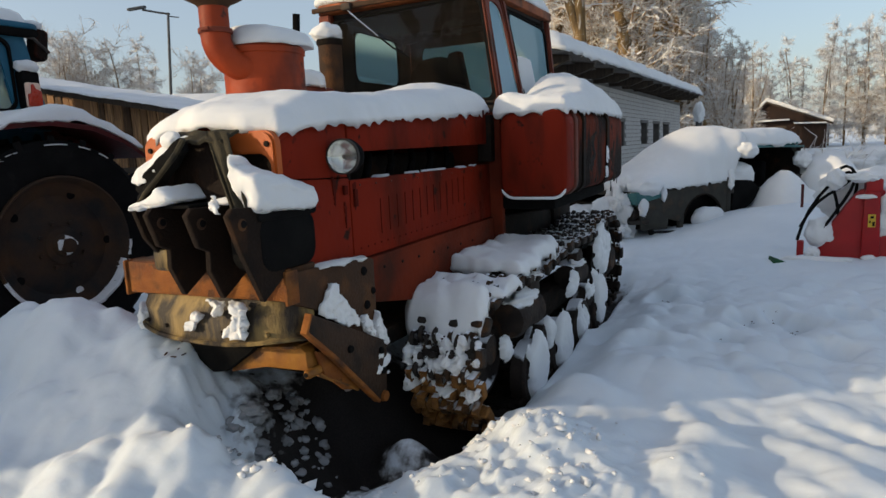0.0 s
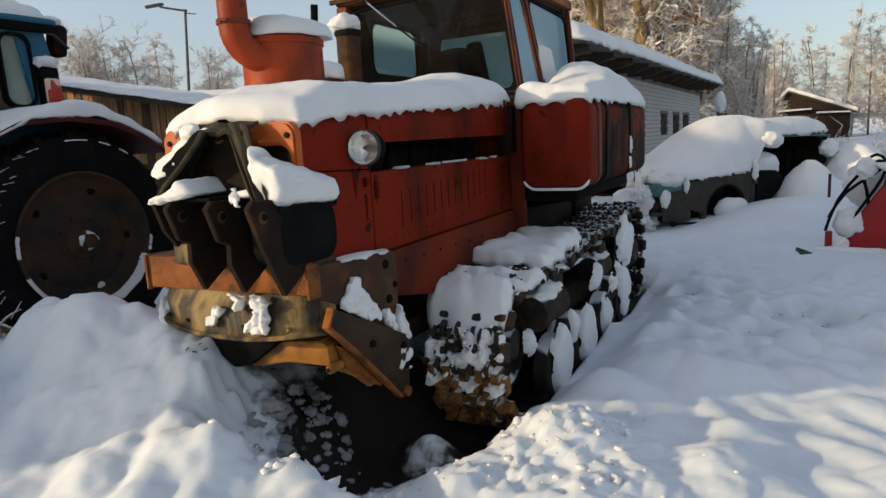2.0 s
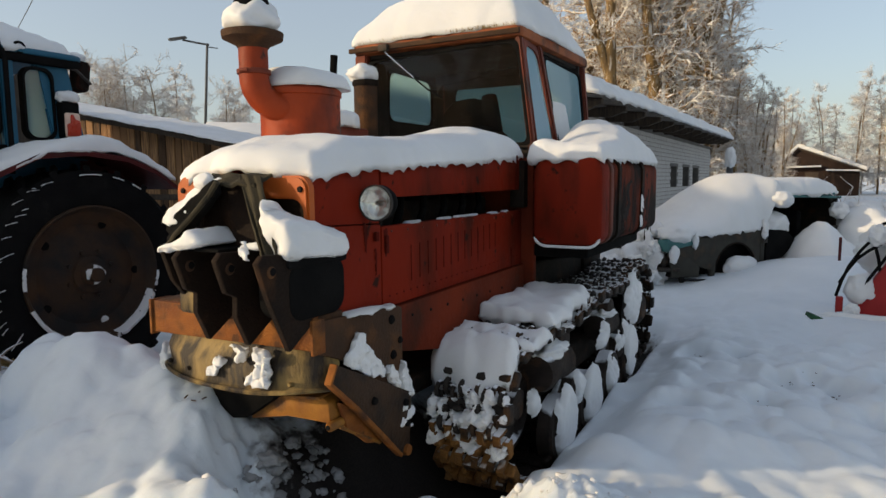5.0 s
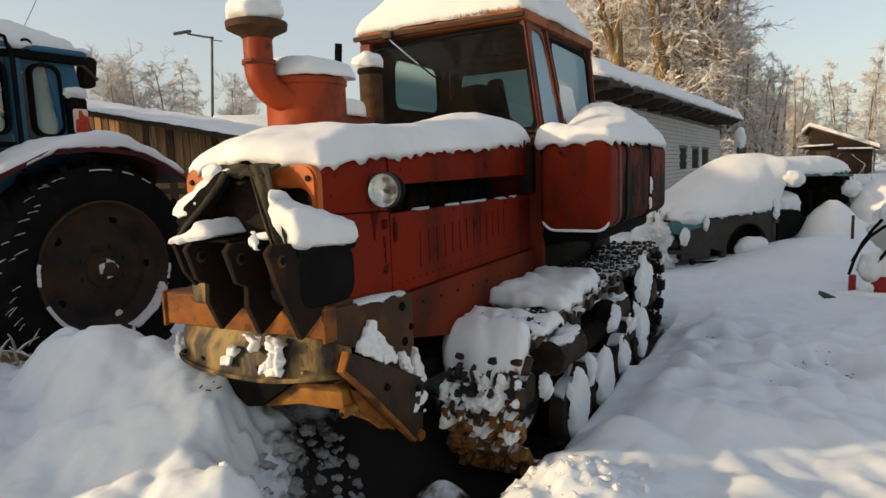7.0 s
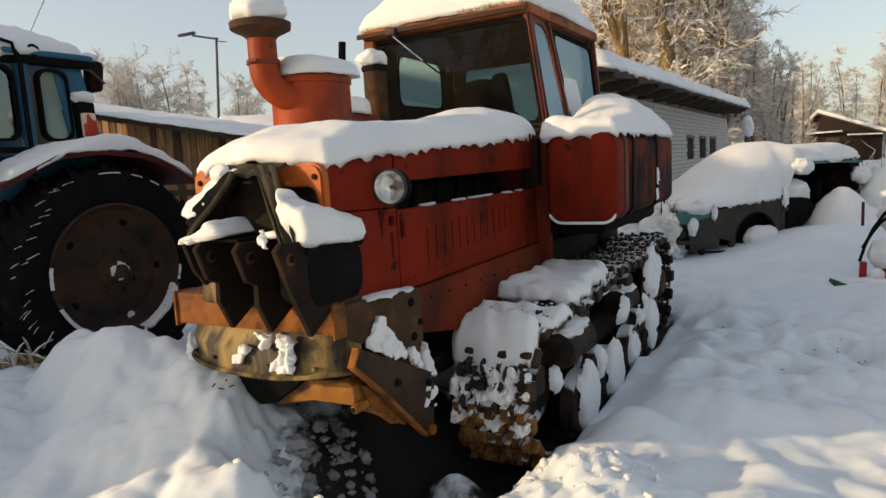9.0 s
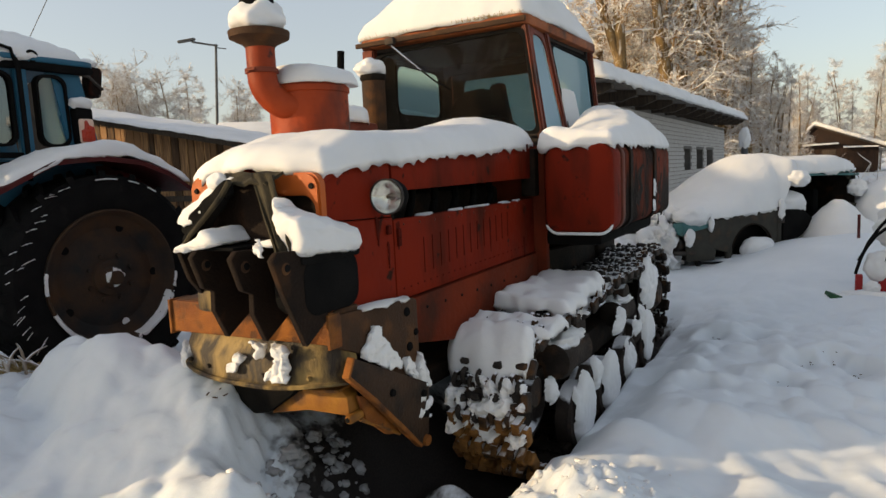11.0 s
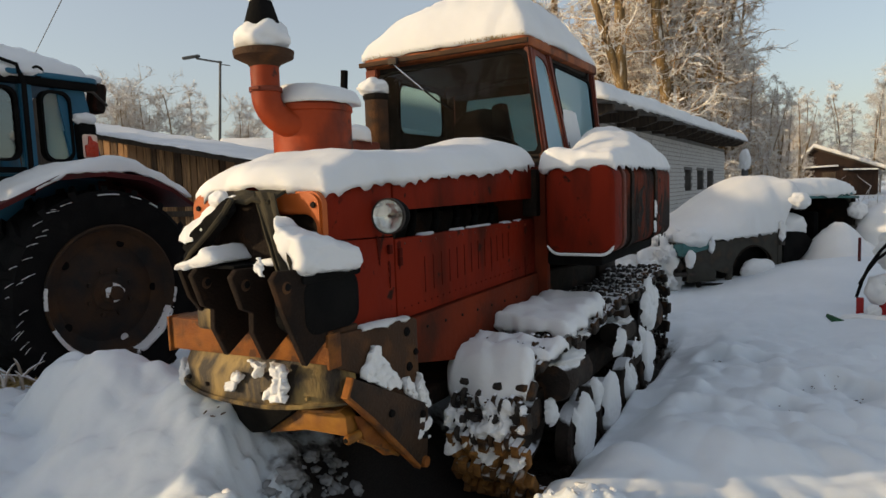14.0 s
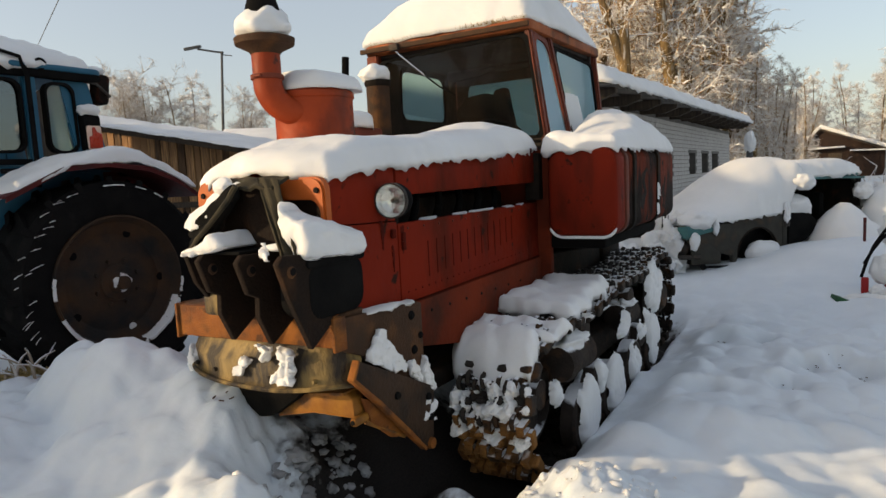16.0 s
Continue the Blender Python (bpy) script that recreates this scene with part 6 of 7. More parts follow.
def rim_band(mid, half, r0, r1):
    """A stretch of the dished rim, from radius r0 to r1."""
    def place(u, v):
        a, r = radians(mid + half * u), r0 + (r1 - r0) * (0.5 + 0.5 * v)
        x = 0.014 if r > 0.485 else 0.014 - (0.485 - r) * 2.0
        return (WX + x, WY + r * math.cos(a), WZ + 0.776 + r * math.sin(a)), (1, 0, 0)
    return place


for k, (mid, half, r0, r1, cover) in enumerate(((224, 22, 0.470, 0.508, -0.15), (312, 27, 0.458, 0.510, 0.12), (177, 9, 0.480, 0.506, 0.1), (350, 7, 0.484, 0.506, 0.1))):
    snow_thing("snow_arc", snow_sheet(rim_band(mid, half, r0, r1), 60, 10, 0.010, 3 + 5 * k, cover, 16, 0.2), "ragged snow arc along the wheel rim")
marks = bmesh.new()
r5 = random.Random(5)
for k in range(22):
    a, r0, ln = radians(118 + 4.9 * k + r5.uniform(-3, 3)), r5.uniform(0.66, 0.755), r5.uniform(0.03, 0.10)
    way = radians(18 + 0.35 * (4.9 * k) + r5.uniform(-8, 8))
    y, z = WY + r0 * math.cos(a), WZ + 0.776 + r0 * math.sin(a)
    pts = [(WX + 0.03, y + ln * t * math.cos(way), z + ln * t * math.sin(way) - 0.012 * t * t) for t in np.linspace(0, 1, 5)]
    tube(pts, [r5.uniform(0.0008, 0.0035) for _ in pts], 6, marks)
for a0, a1 in ((84, 97), (70, 77), (58, 64)):
    arc_bar(WY, WZ + 0.776, 0.715, a0, a1, WX + 0.03, 0.005, 6, marks)
solo("snow_in_tread", marks, SNOW, "streaks of snow caught in the tyre tread", "snow", kind="stuff", sharp=0)
straw = bmesh.new()
for k in range(1000):
    x, y = r5.gauss(-2.55, 0.20), r5.gauss(0.31, 0.07)
    a, l = r5.uniform(0, 6.3), r5.uniform(0.05, 0.14)
    z = ground_height(x, y) + r5.uniform(0.004, 0.03)
    tube([(x, y, z), (x + l * math.cos(a), y + l * math.sin(a), z + r5.uniform(-0.01, 0.02))], 0.003, 3, straw, caps=False)
solo("straw", straw, STRAW, "loose yellow straw strewn beside the wheel", "straw", kind="stuff", sharp=0)


stalks = bmesh.new()
for k in range(11):
    x, y = -2.30 + r5.gauss(0, 0.10), 0.22 + r5.gauss(0, 0.07)
    z, lean, rise = ground_height(x, y), r5.uniform(-0.22, 0.16), r5.uniform(0.12, 0.30)
    bend = [(x + 0.4 * lean * t, y + lean * t * t, z + rise * (t - 0.35 * t * t)) for t in np.linspace(0, 1, 6)]
    tube(bend, [0.008, 0.010, 0.009, 0.008, 0.006, 0.003], 5, stalks, caps=False)
solo("dry_stalks", stalks, DUSTED, "bent pale dry stalks poking out of the snow", "grass", kind="stuff", sharp=0)


# ---- derelict car under snow ----
CAR_AT, CAR_TURN = (0.55, 6.50, 0.10), 54.6
car = thing("derelict_car", "derelict grey green car without doors, buried in snow", "car", CAR_AT, CAR_TURN)
CAR_M = pose(*CAR_AT, 0, 0, CAR_TURN)


def build_car():
    g = car
    arch = [(1.17 + 0.37 * math.cos(a), 0.27 + 0.37 * math.sin(a)) for a in np.linspace(math.pi, 0, 15)]
    side = [(0.30, 0.44), (0.10, 0.46), (0.0, 0.54), (0.0, 0.66), (0.12, 0.72), (0.60, 0.74), (1.20, 0.80), (1.60, 0.84), (1.66, 0.80), (1.66, 0.16)] + arch[::-1] + [(0.76, 0.30), (0.55, 0.36)]
    part("front_fender", slab(side, "y", -0.02, 0.02, 0.006, seg=1), CARPAINT, g, "dull primer grey front fender")
    part("front_fender", slab(side, "y", 1.56, 1.60, 0.006, seg=1), CARPAINT, g)
    lip = [(1.17 + 0.375 * math.cos(a), -0.022, 0.27 + 0.375 * math.sin(a)) for a in np.linspace(math.pi, 0, 19)]
    part("arch_lip", tube(lip, 0.012, 6), GRIME, g)
    part("wheel_house", box((0.76, 0.12, 0.2), (1.60, 0.55, 0.74), 0.05), BLACK, g)
    part("door_post", box((1.62, -0.03, 0.12), (1.70, 0.03, 0.84), 0.01), CARPAINT, g, "pale edge of the door post")
    for z in (0.30, 0.62):
        part("hinge", box((1.64, -0.05, z), (1.73, -0.02, z + 0.07), 0.006), STEEL, g)
    part("inner_panel", slab([(1.72, 0.36), (1.72, 0.80), (2.10, 0.78), (2.32, 0.62), (2.10, 0.44), (1.90, 0.34)], "y", -0.04, 0.0, 0.008), BLACK, g, "black bare door panel")
    part("nose_panel", slab([(0.0, 0.25), (1.58, 0.25), (1.56, 0.56), (0.02, 0.56)], "x", 0.10, 0.15, 0.02), GRIME, g)
    p = part("lamp_surround", slab([(-0.03, 0.58), (0.14, 0.60), (0.14, 0.73), (-0.03, 0.75)], "x", -0.04, 0.10, 0.012), TEAL, g, "teal headlamp surround")
    part("lamp_side", slab([(-0.04, 0.60), (0.40, 0.66), (0.36, 0.73), (-0.04, 0.75)], "y", -0.035, -0.022, 0.005), TEAL, p)
    part("lamp_bowl", lathe([(-0.05, 0.09), (0.0, 0.10), (0.10, 0.06)], (0.02, 0.12, 0.47), "x", 16), STEEL, p)
    part("apron_panel", slab([(0.05, 0.26), (0.02, 0.50), (0.30, 0.52), (0.52, 0.36), (0.50, 0.24)], "y", -0.03, 0.0, 0.006), CARPAINT, g, "bent olive apron panel")
    part("bumper", tube([(-0.05, 1.5, 0.36), (-0.12, 0.8, 0.36), (-0.05, 0.05, 0.36), (0.15, -0.05, 0.36)], 0.03, 8), STEEL, g)
    part("tie_rod", tube([(0.12, -0.10, 0.235), (0.62, -0.08, 0.20), (0.80, -0.06, 0.22)], 0.016, 6), BLACK, g)
    part("rod_end", lathe([(-0.03, 0.02), (-0.02, 0.035), (0.02, 0.035), (0.03, 0.02)], (0.14, -0.10, 0.235), "x", 10), BLACK, g)
    part("spring_strut", tube([(0.72, -0.02, 0.16), (0.86, 0.06, 0.62)], 0.045, 10), CARPAINT, g)
    part("bonnet", box((0.05, 0.05, 0.68), (1.60, 1.55, 0.74), 0.02), CARPAINT, g)
    w = part("front_wheel", lathe([(-0.02, 0.12), (-0.02, 0.26), (0.02, 0.28), (0.15, 0.28), (0.17, 0.24)], (1.20, -0.02, 0.14), "y", 26), TYRE, g, "black front tyre, half sunk")
    part("hub_disc", lathe([(-0.015, 0.18), (-0.005, 0.16), (0.0, 0.03)], (1.20, -0.02, 0.14), "y", 16), STEEL, w)
    # body shell behind: sill, floor, pillars, roof
    part("sill", box((1.66, 0.0, 0.14), (3.6, 0.10, 0.30), 0.02), CARPAINT, g)
    part("floor", box((1.5, 0.05, 0.16), (3.7, 1.55, 0.22)), GRIME, g)
    part("firewall", box((1.58, 0.04, 0.2), (1.64, 1.56, 0.86), 0.01), GRIME, g)
    part("far_side", box((1.66, 1.49, 0.2), (3.46, 1.53, 1.22), 0.01), GRIME, g)
    part("rear_bulkhead", box((3.24, 0.05, 0.2), (3.30, 1.55, 1.22), 0.01), GRIME, g)
    for a, b in (((1.62, 0.03, 0.84), (2.08, 0.14, 1.25)), ((3.42, 0.03, 0.85), (3.20, 0.14, 1.25)), ((1.62, 1.56, 0.84), (2.08, 1.45, 1.25)), ((3.42, 1.56, 0.85), (3.20, 1.45, 1.25))):
        part("pillar", tube([a, b], 0.035, 8), CARPAINT, g)
    part("roof", slab(round_rect(2.0, 3.34, 0.05, 1.50, 0.15), "z", 1.235, 1.275, 0.015), TEAL, g, "teal roof panel")
    part("gutter", tube([(2.2, 0.02, 1.235), (2.8, 0.02, 1.225), (3.32, 0.03, 1.20)], 0.018, 6), TEAL, g)
    part("seat", box((2.3, 0.25, 0.3), (2.75, 0.75, 0.55), 0.06), BLACK, g)
    part("seat_back", box((2.7, 0.25, 0.5), (2.82, 0.75, 1.02), 0.05), BLACK, g)
    part("rear_fender", slab([(3.15, 0.16), (3.12, 0.80), (3.95, 0.78), (4.0, 0.3), (3.9, 0.16)], "y", -0.02, 0.03, 0.01), CARPAINT, g)
    part("boot", box((3.3, 0.04, 0.3), (3.98, 1.55, 0.80), 0.05), CARPAINT, g)


build_car()


def car_snow(bm, name, label):
    ob = snow_thing(name, bm, label)
    ob.matrix_basis = CAR_M
    return ob


def bonnet_base(u, v):
    lift = 0.47 * smooth(1.58, 2.08, u)
    return 0.755 + 0.05 * smooth(0.2, 1.5, u) + lift


def bonnet_top(u, v):
    """Height of the snow over its base: one long slope from the lamps to the roof, falling away to both sides."""
    crown = 0.90 + 0.66 * smooth(0.0, 1.85, u) * (0.35 + 0.65 * smooth(-0.2, 0.6, u))
    crown -= 0.22 * (1 - smooth(-0.05, 0.45, v)) * smooth(0.1, 0.9, u) * smooth(2.15, 1.7, u) + 0.34 * smooth(0.75, 1.6, v)
    return max(0.12, crown - bonnet_base(u, v)) - 0.10


def side_drift(u, v):
    low = 0.34 * math.exp(-((u - 2.95) / 0.50) ** 2 - ((v + 0.05) / 0.40) ** 2)
    low += 0.22 * math.exp(-((u - 2.50) / 0.40) ** 2 - ((v + 0.10) / 0.45) ** 2)
    return low + 0.26 * math.exp(-((u - 2.45) / 0.35) ** 2 - ((v + 0.30) / 0.35) ** 2) + 0.12 * math.exp(-((v + 0.5) / 0.5) ** 2)


car_snow(snow_pad(0.10, 2.16, -0.05, 1.66, bonnet_base, 0.10, 71, 0.035, 0.22, 0.05, 0.012, 0.16, bonnet_top), "snow_on_bonnet", "great sloping snow cover on bonnet and windscreen")
car_snow(snow_pad(1.95, 3.42, -0.02, 1.58, 1.26, 0.20, 73, 0.04, 0.22, 0.05, 0.012, 0.25, lambda u, v: 0.03 - 0.07 * smooth(2.9, 3.4, u)), "snow_on_car_roof", "thick even snow on the car roof")
car_snow(lump((1.20, -0.07, 0.34), (0.28, 0.13, 0.14), 5, 4, 0.12), "snow_on_front_wheel", "arched snow lump on the car wheel")
car_snow(snow_pad(1.95, 3.75, -1.15, 0.45, 0.02, 0.20, 6, 0.035, 0.30, 0.02, 0.04, 0.45, side_drift), "snow_on_sill", "rounded snow heap in the door opening")
car_snow(lump((2.0, 0.16, 0.84), (0.28, 0.22, 0.20), 19, 4, 0.14), "snow_heap", "rounded snow heap on the dark door panel")
car_snow(lump((2.06, 0.05, 1.20), (0.20, 0.16, 0.12), 9, 4, 0.16), "snow_on_pillar", "snow bulge hanging by the pillar")
car_snow(lump((1.68, -0.03, 0.80), (0.05, 0.05, 0.13), 15, 4, 0.3), "snow_clot", "tongue of snow hanging down the door post")
car_snow(lump((0.20, 0.06, 0.80), (0.25, 0.18, 0.13), 12, 4, 0.15), "snow_on_lamp", "snow hood over the headlamp")
car_snow(lump((0.06, -0.05, 0.56), (0.07, 0.04, 0.11), 14, 3, 0.3), "snow_clot", "tongue of snow below the lamp")
car_snow(lump((0.42, -0.04, 0.70), (0.05, 0.03, 0.09), 16, 3, 0.3), "snow_clot", "little snow tongue on the fender edge")
car_snow(lump((3.62, -0.12, 0.52), (0.44, 0.50, 0.56), 18, 4, 0.12), "snow_drift", "snow drift over the car tail")
car_snow(lump((3.24, -0.02, 1.02), (0.13, 0.12, 0.12), 22, 4, 0.25), "snow_clot", "snow lump stuck on the rear pillar")
car_snow(lump((-0.34, 1.0, 0.22), (0.50, 0.6, 0.36), 20, 4, 0.35), "snow_drift", "lumpy snow before the car nose")
for c, s in (((-0.55, 0.45, 0.30), (0.20, 0.18, 0.20)), ((-0.22, 0.36, 0.46), (0.17, 0.16, 0.16)), ((-0.70, 0.9, 0.36), (0.26, 0.22, 0.20)), ((-0.32, 0.12, 0.26), (0.14, 0.14, 0.13)), ((-0.86, 0.62, 0.16), (0.16, 0.15, 0.14)), ((-0.06, 0.30, 0.52), (0.20, 0.20, 0.22)), ((-0.02, 0.34, 0.26), (0.20, 0.22, 0.18)), ((0.16, 0.42, 0.74), (0.15, 0.20, 0.15)), ((-0.42, 0.20, 0.40), (0.10, 0.10, 0.10)), ((-0.10, 0.16, 0.60), (0.10, 0.10, 0.09))):
    car_snow(lump(c, s, c[0] * 7, 4, 0.55, freq=1.9), "snow_clod", "snow clod by the car nose")


# ---- red implement with hoses ----
imp = thing("red_implement", "red sheet metal farm implement with black hoses, snowed in", "implement", (2.75, 5.25, 0.15))


def build_implement():
    g = imp
    out = [(-0.31, 0.06), (-0.295, 0.11), (-0.225, 0.36), (-0.15, 0.51), (-0.063, 0.65), (0.02, 0.77), (0.075, 0.82), (0.24, 0.82), (0.326, 0.72), (0.312, 0.50), (0.36, 0.37), (0.46, 0.27), (0.70, 0.20), (0.72, 0.05)]
    part("guard", slab(out, "y", 0.0, 0.10, 0.02), SIGNALRED, g, "flared red guard panel")
    part("front_strip", slab([(0.085, 0.14), (0.09, 0.80), (0.215, 0.80), (0.235, 0.18)], "y", -0.05, 0.0, 0.012), SIGNALRED, g)
    part("top_cap", box((0.10, -0.04, 0.79), (0.235, 0.14, 0.915), 0.015), SIGNALRED, g)
    lab = part("label_plate", box((0.128, -0.058, 0.47), (0.188, -0.05, 0.59), 0.002), LABEL, g, "yellow warning label")
    for a, b in (((0.145, -0.062, 0.553), (0.172, -0.0585, 0.575)), ((0.136, -0.062, 0.512), (0.150, -0.0585, 0.530)), ((0.162, -0.062, 0.482), (0.180, -0.0585, 0.522))):
        part("label_bar", box(a, b), BLACK, lab)
    part("foot", box((-0.30, -0.05, 0.0), (0.70, 0.3, 0.07), 0.03), SIGNALRED, g)
    part("side_arm", box((-0.44, 0.0, 0.0), (-0.38, 0.08, 0.32), 0.01), SIGNALRED, g)
    for k, pts in enumerate((((-0.44, 0.05, 0.32), (-0.36, 0.05, 0.62), (-0.16, 0.08, 0.90), (-0.02, 0.12, 1.00), (0.06, 0.14, 0.90), (0.02, 0.15, 0.70)),
                             ((-0.42, 0.02, 0.45), (-0.30, 0.02, 0.70), (-0.10, 0.04, 0.83), (0.0, 0.06, 0.92)),
                             ((-0.24, 0.0, 0.42), (-0.12, 0.0, 0.62), (0.0, 0.03, 0.82), (0.03, 0.06, 0.98), (-0.06, 0.08, 1.05), (-0.13, 0.08, 0.98)),
                             ((-0.16, 0.03, 0.84), (-0.12, 0.03, 0.70), (-0.10, 0.03, 0.55)))):
        fine = []
        for a, b in zip(pts, pts[1:]):
            fine += [Vector(a).lerp(Vector(b), t) for t in (0, 0.5)]
        fine = fine + [Vector(pts[-1])]
        sm = [fine[0]] + [(fine[i - 1] + fine[i] * 2 + fine[i + 1]) / 4 for i in range(1, len(fine) - 1)] + [fine[-1]]
        part("hose", tube(sm, 0.014, 8), BLACK, g, "black rubber hydraulic hose")


build_implement()
stake = thing("red_stake", "red painted stake standing in the snow", "stake", (2.40, 7.2, 0.35))
part("bar", box((-0.016, -0.01, 0.0), (0.016, 0.01, 0.53), 0.003), MAROON, stake)
for z in (0.38, 0.43, 0.48):
    part("hole", lathe([(0, 0.007), (0.002, 0.006)], (0, -0.012, z), "y", 8), BLACK, stake)
brd = thing("green_board", "green board end sticking out of snow", "board", (2.16, 5.0, 0.18), 20)
part("plank", slab([(-0.10, 0.0), (-0.05, 0.16), (0.16, 0.08), (0.16, 0.0)], "y", -0.05, 0.12, 0.006), GREEN, brd)
for k, (c, s) in enumerate((((2.83, 5.25, 1.08), (0.13, 0.12, 0.05)), ((2.62, 5.32, 1.05), (0.09, 0.10, 0.10)), ((2.50, 5.3, 0.55), (0.12, 0.10, 0.14)), ((3.05, 5.35, 0.72), (0.16, 0.15, 0.26)), ((2.90, 5.18, 0.33), (0.06, 0.04, 0.03)), ((2.44, 5.15, 0.36), (0.06, 0.05, 0.07)), ((2.85, 5.19, 0.905), (0.08, 0.03, 0.02)), ((2.95, 5.6, 0.85), (0.5, 0.2, 0.28)), ((2.45, 5.05, 0.30), (0.3, 0.06, 0.06)))):
    snow_thing("snow_on_implement", lump(c, s, k * 5 + 1, 4, 0.25), "snow lodged on the red implement")


# ---- white brick building ----
def build_brick_house():
    g = thing("brick_building", "long low white brick building with snowy slate roof", "building", (0, 0, 0))
    x0, y0, y1, top = -1.24, 7.0, 24.528, 2.752
    holes = [(13.818, 14.378), (16.618, 17.528), (18.578, 19.628), (20.468, 21.658)]
    zl, zh = 1.352, 1.926
    # wall core, split round the openings
    cuts = [y0] + [v for h in holes for v in h] + [y1]
    core = bmesh.new()
    box((x0 - 0.38, y0, 0), (x0 - 0.012, y1, zl), 0, core)
    box((x0 - 0.38, y0, zh), (x0 - 0.012, y1, top), 0, core)
    for a, b in zip(cuts[::2], cuts[1::2]):
        box((x0 - 0.38, a, zl), (x0 - 0.012, b, zh), 0, core)
    wall = part("wall", core, MORTAR, g, "white silicate brick wall")
    part("back_wall", box((-4.0, y0, 0), (-3.8, y1, 3.1)), MORTAR, g)
    part("end_wall", slab([(-3.8, 0), (-3.8, 3.1), (x0 - 0.38, top), (x0 - 0.38, 0)], "y", y1 - 0.3, y1), MORTAR, g)
    part("end_wall", slab([(-3.8, 0), (-3.8, 3.1), (x0 - 0.38, top), (x0 - 0.38, 0)], "y", y0, y0 + 0.3), MORTAR, g)
    one = finish("brick", box((-0.012, 0, 0), (0.0, 0.238, 0.088), 0.0), BRICK)
    half = finish("half_brick", box((-0.012, 0, 0), (0.0, 0.116, 0.088), 0.0), BRICK)
    rest, made, r = bmesh.new(), 0, random.Random(3)
    for row in range(26):
        z = 0.06 + 0.10 * row
        y = y0 + (0.125 if row % 2 else 0)
        while y < y1 - 0.25:
            inside = any(a - 0.24 < y < b for a, b in holes) and zl - 0.05 < z < zh - 0.02
            if not inside:
                if made < 300 and 13.5 < y < 18.9 and z > 0.8:
                    ob = new("brick", one)
                    ob.parent = wall
                    ob.location = (x0 + r.uniform(-0.003, 0.003), y, z)
                    made += 1
                else:
                    dx = r.uniform(-0.003, 0.003)
                    v = [rest.verts.new((x0 + dx, y + a, z + b)) for a, b in ((0, 0), (0.238, 0), (0.238, 0.088), (0, 0.088))]
                    w = [rest.verts.new((x0 - 0.012, y + a, z + b)) for a, b in ((0, 0), (0.238, 0), (0.238, 0.088), (0, 0.088))]
                    rest.faces.new(v)
                    for k in range(4):
                        rest.faces.new((v[k], w[k], w[(k + 1) % 4], v[(k + 1) % 4]))
            elif 13 < y:
                for h in holes:
                    if h[0] - 0.24 < y < h[0] - 0.12:
                        ob = new("brick", half)
                        ob.parent = wall
                        ob.location = (x0, y, z)
            y += 0.25
    tagged(part("brickwork", rest, BRICK, wall), "white brick courses", kind="stuff")
    for a, b in holes:
        part("lintel", box((x0 - 0.2, a - 0.15, zh), (x0 + 0.006, b + 0.15, zh + 0.085), 0.004), MORTAR, wall)
        part("opening_back", box((x0 - 0.36, a, zl), (x0 - 0.34, b, zh)), BLACK, wall)
    # stepped bricks between the rafters, rafters, slate sheets, snow
    for k in range(13):
        y = y0 + 0.3 + 1.38 * k
        tail = slab([(x0 - 0.9, top + 0.02), (x0 - 0.9, top + 0.26), (x0 + 0.70, top + 0.085), (x0 + 0.70, top + 0.01), (x0 + 0.45, top - 0.075), (x0, top - 0.05)], "y", y, y + 0.13, 0.006)
        part("rafter", tail, TIMBER, g)
        part("infill_brick", box((x0 - 0.2, y + 0.16, top), (x0 + 0.004, y + 1.2, top + 0.075 + 0.05 * (k % 2)), 0.004), BRICK, g)
        part("soffit_board", box((x0 + 0.10, y + 0.15, top + 0.085), (x0 + 0.40, y + 1.36, top + 0.10), 0.003), SLATE, g)
    sheet = bmesh.new()
    ys = np.arange(y0 - 0.2, y1 + 0.25, 0.05)
    rows = [[sheet.verts.new((x, y, z + 0.02 * math.sin(y * 2 * math.pi / 0.3))) for y in ys] for x, z in ((x0 + 0.75, top + 0.10), (x0 - 0.8, top + 0.28), (-4.2, top + 0.60))]
    for a, b in zip(rows, rows[1:]):
        for k in range(len(ys) - 1):
            sheet.faces.new((a[k], a[k + 1], b[k + 1], b[k]))
    bmesh.ops.recalc_face_normals(sheet, faces=sheet.faces)
    bmesh.ops.solidify(sheet, geom=sheet.faces[:], thickness=0.012)
    part("roof", sheet, SLATE, g, "grey wavy slate roof", sharp=0)
    snow_thing("snow_on_brick_roof", snow_pad(-4.2, x0 + 0.79, y0 - 0.2, y1 + 0.25, lambda x, y: top + 0.13 + 0.125 * (x0 + 0.75 - x), 0.24, 81, 0.12, 0.22, 0.05, 0.05, 0.02, wob=0.08), "thick snow blanket on the slate roof")


build_brick_house()
for ob in list(bpy.data.objects):
    if ob.name.split(".")[0] == "snow_on_brick_roof" or (ob.parent and ob.parent.name == "brick_building" and ob.name.split(".")[0] in ("rafter", "infill_brick", "soffit_board", "roof")):
        for v in ob.data.vertices:
            v.co.z += 0.0148 * (v.co.y - 6.65) - 0.12

# ---- snow-capped post ----
post = thing("capped_post", "grey post wearing a tall snow cap", "post", (0.19, 17.0, 0.1))
part("shaft", tube([(0, 0, 0), (0, 0, 1.80)], 0.08, 10), POLE, post)
snow_thing("snow_on_post", lump((0.19, 17.0, 2.12), (0.14, 0.14, 0.30), 3, 4, 0.15), "tall snow cap on a post")


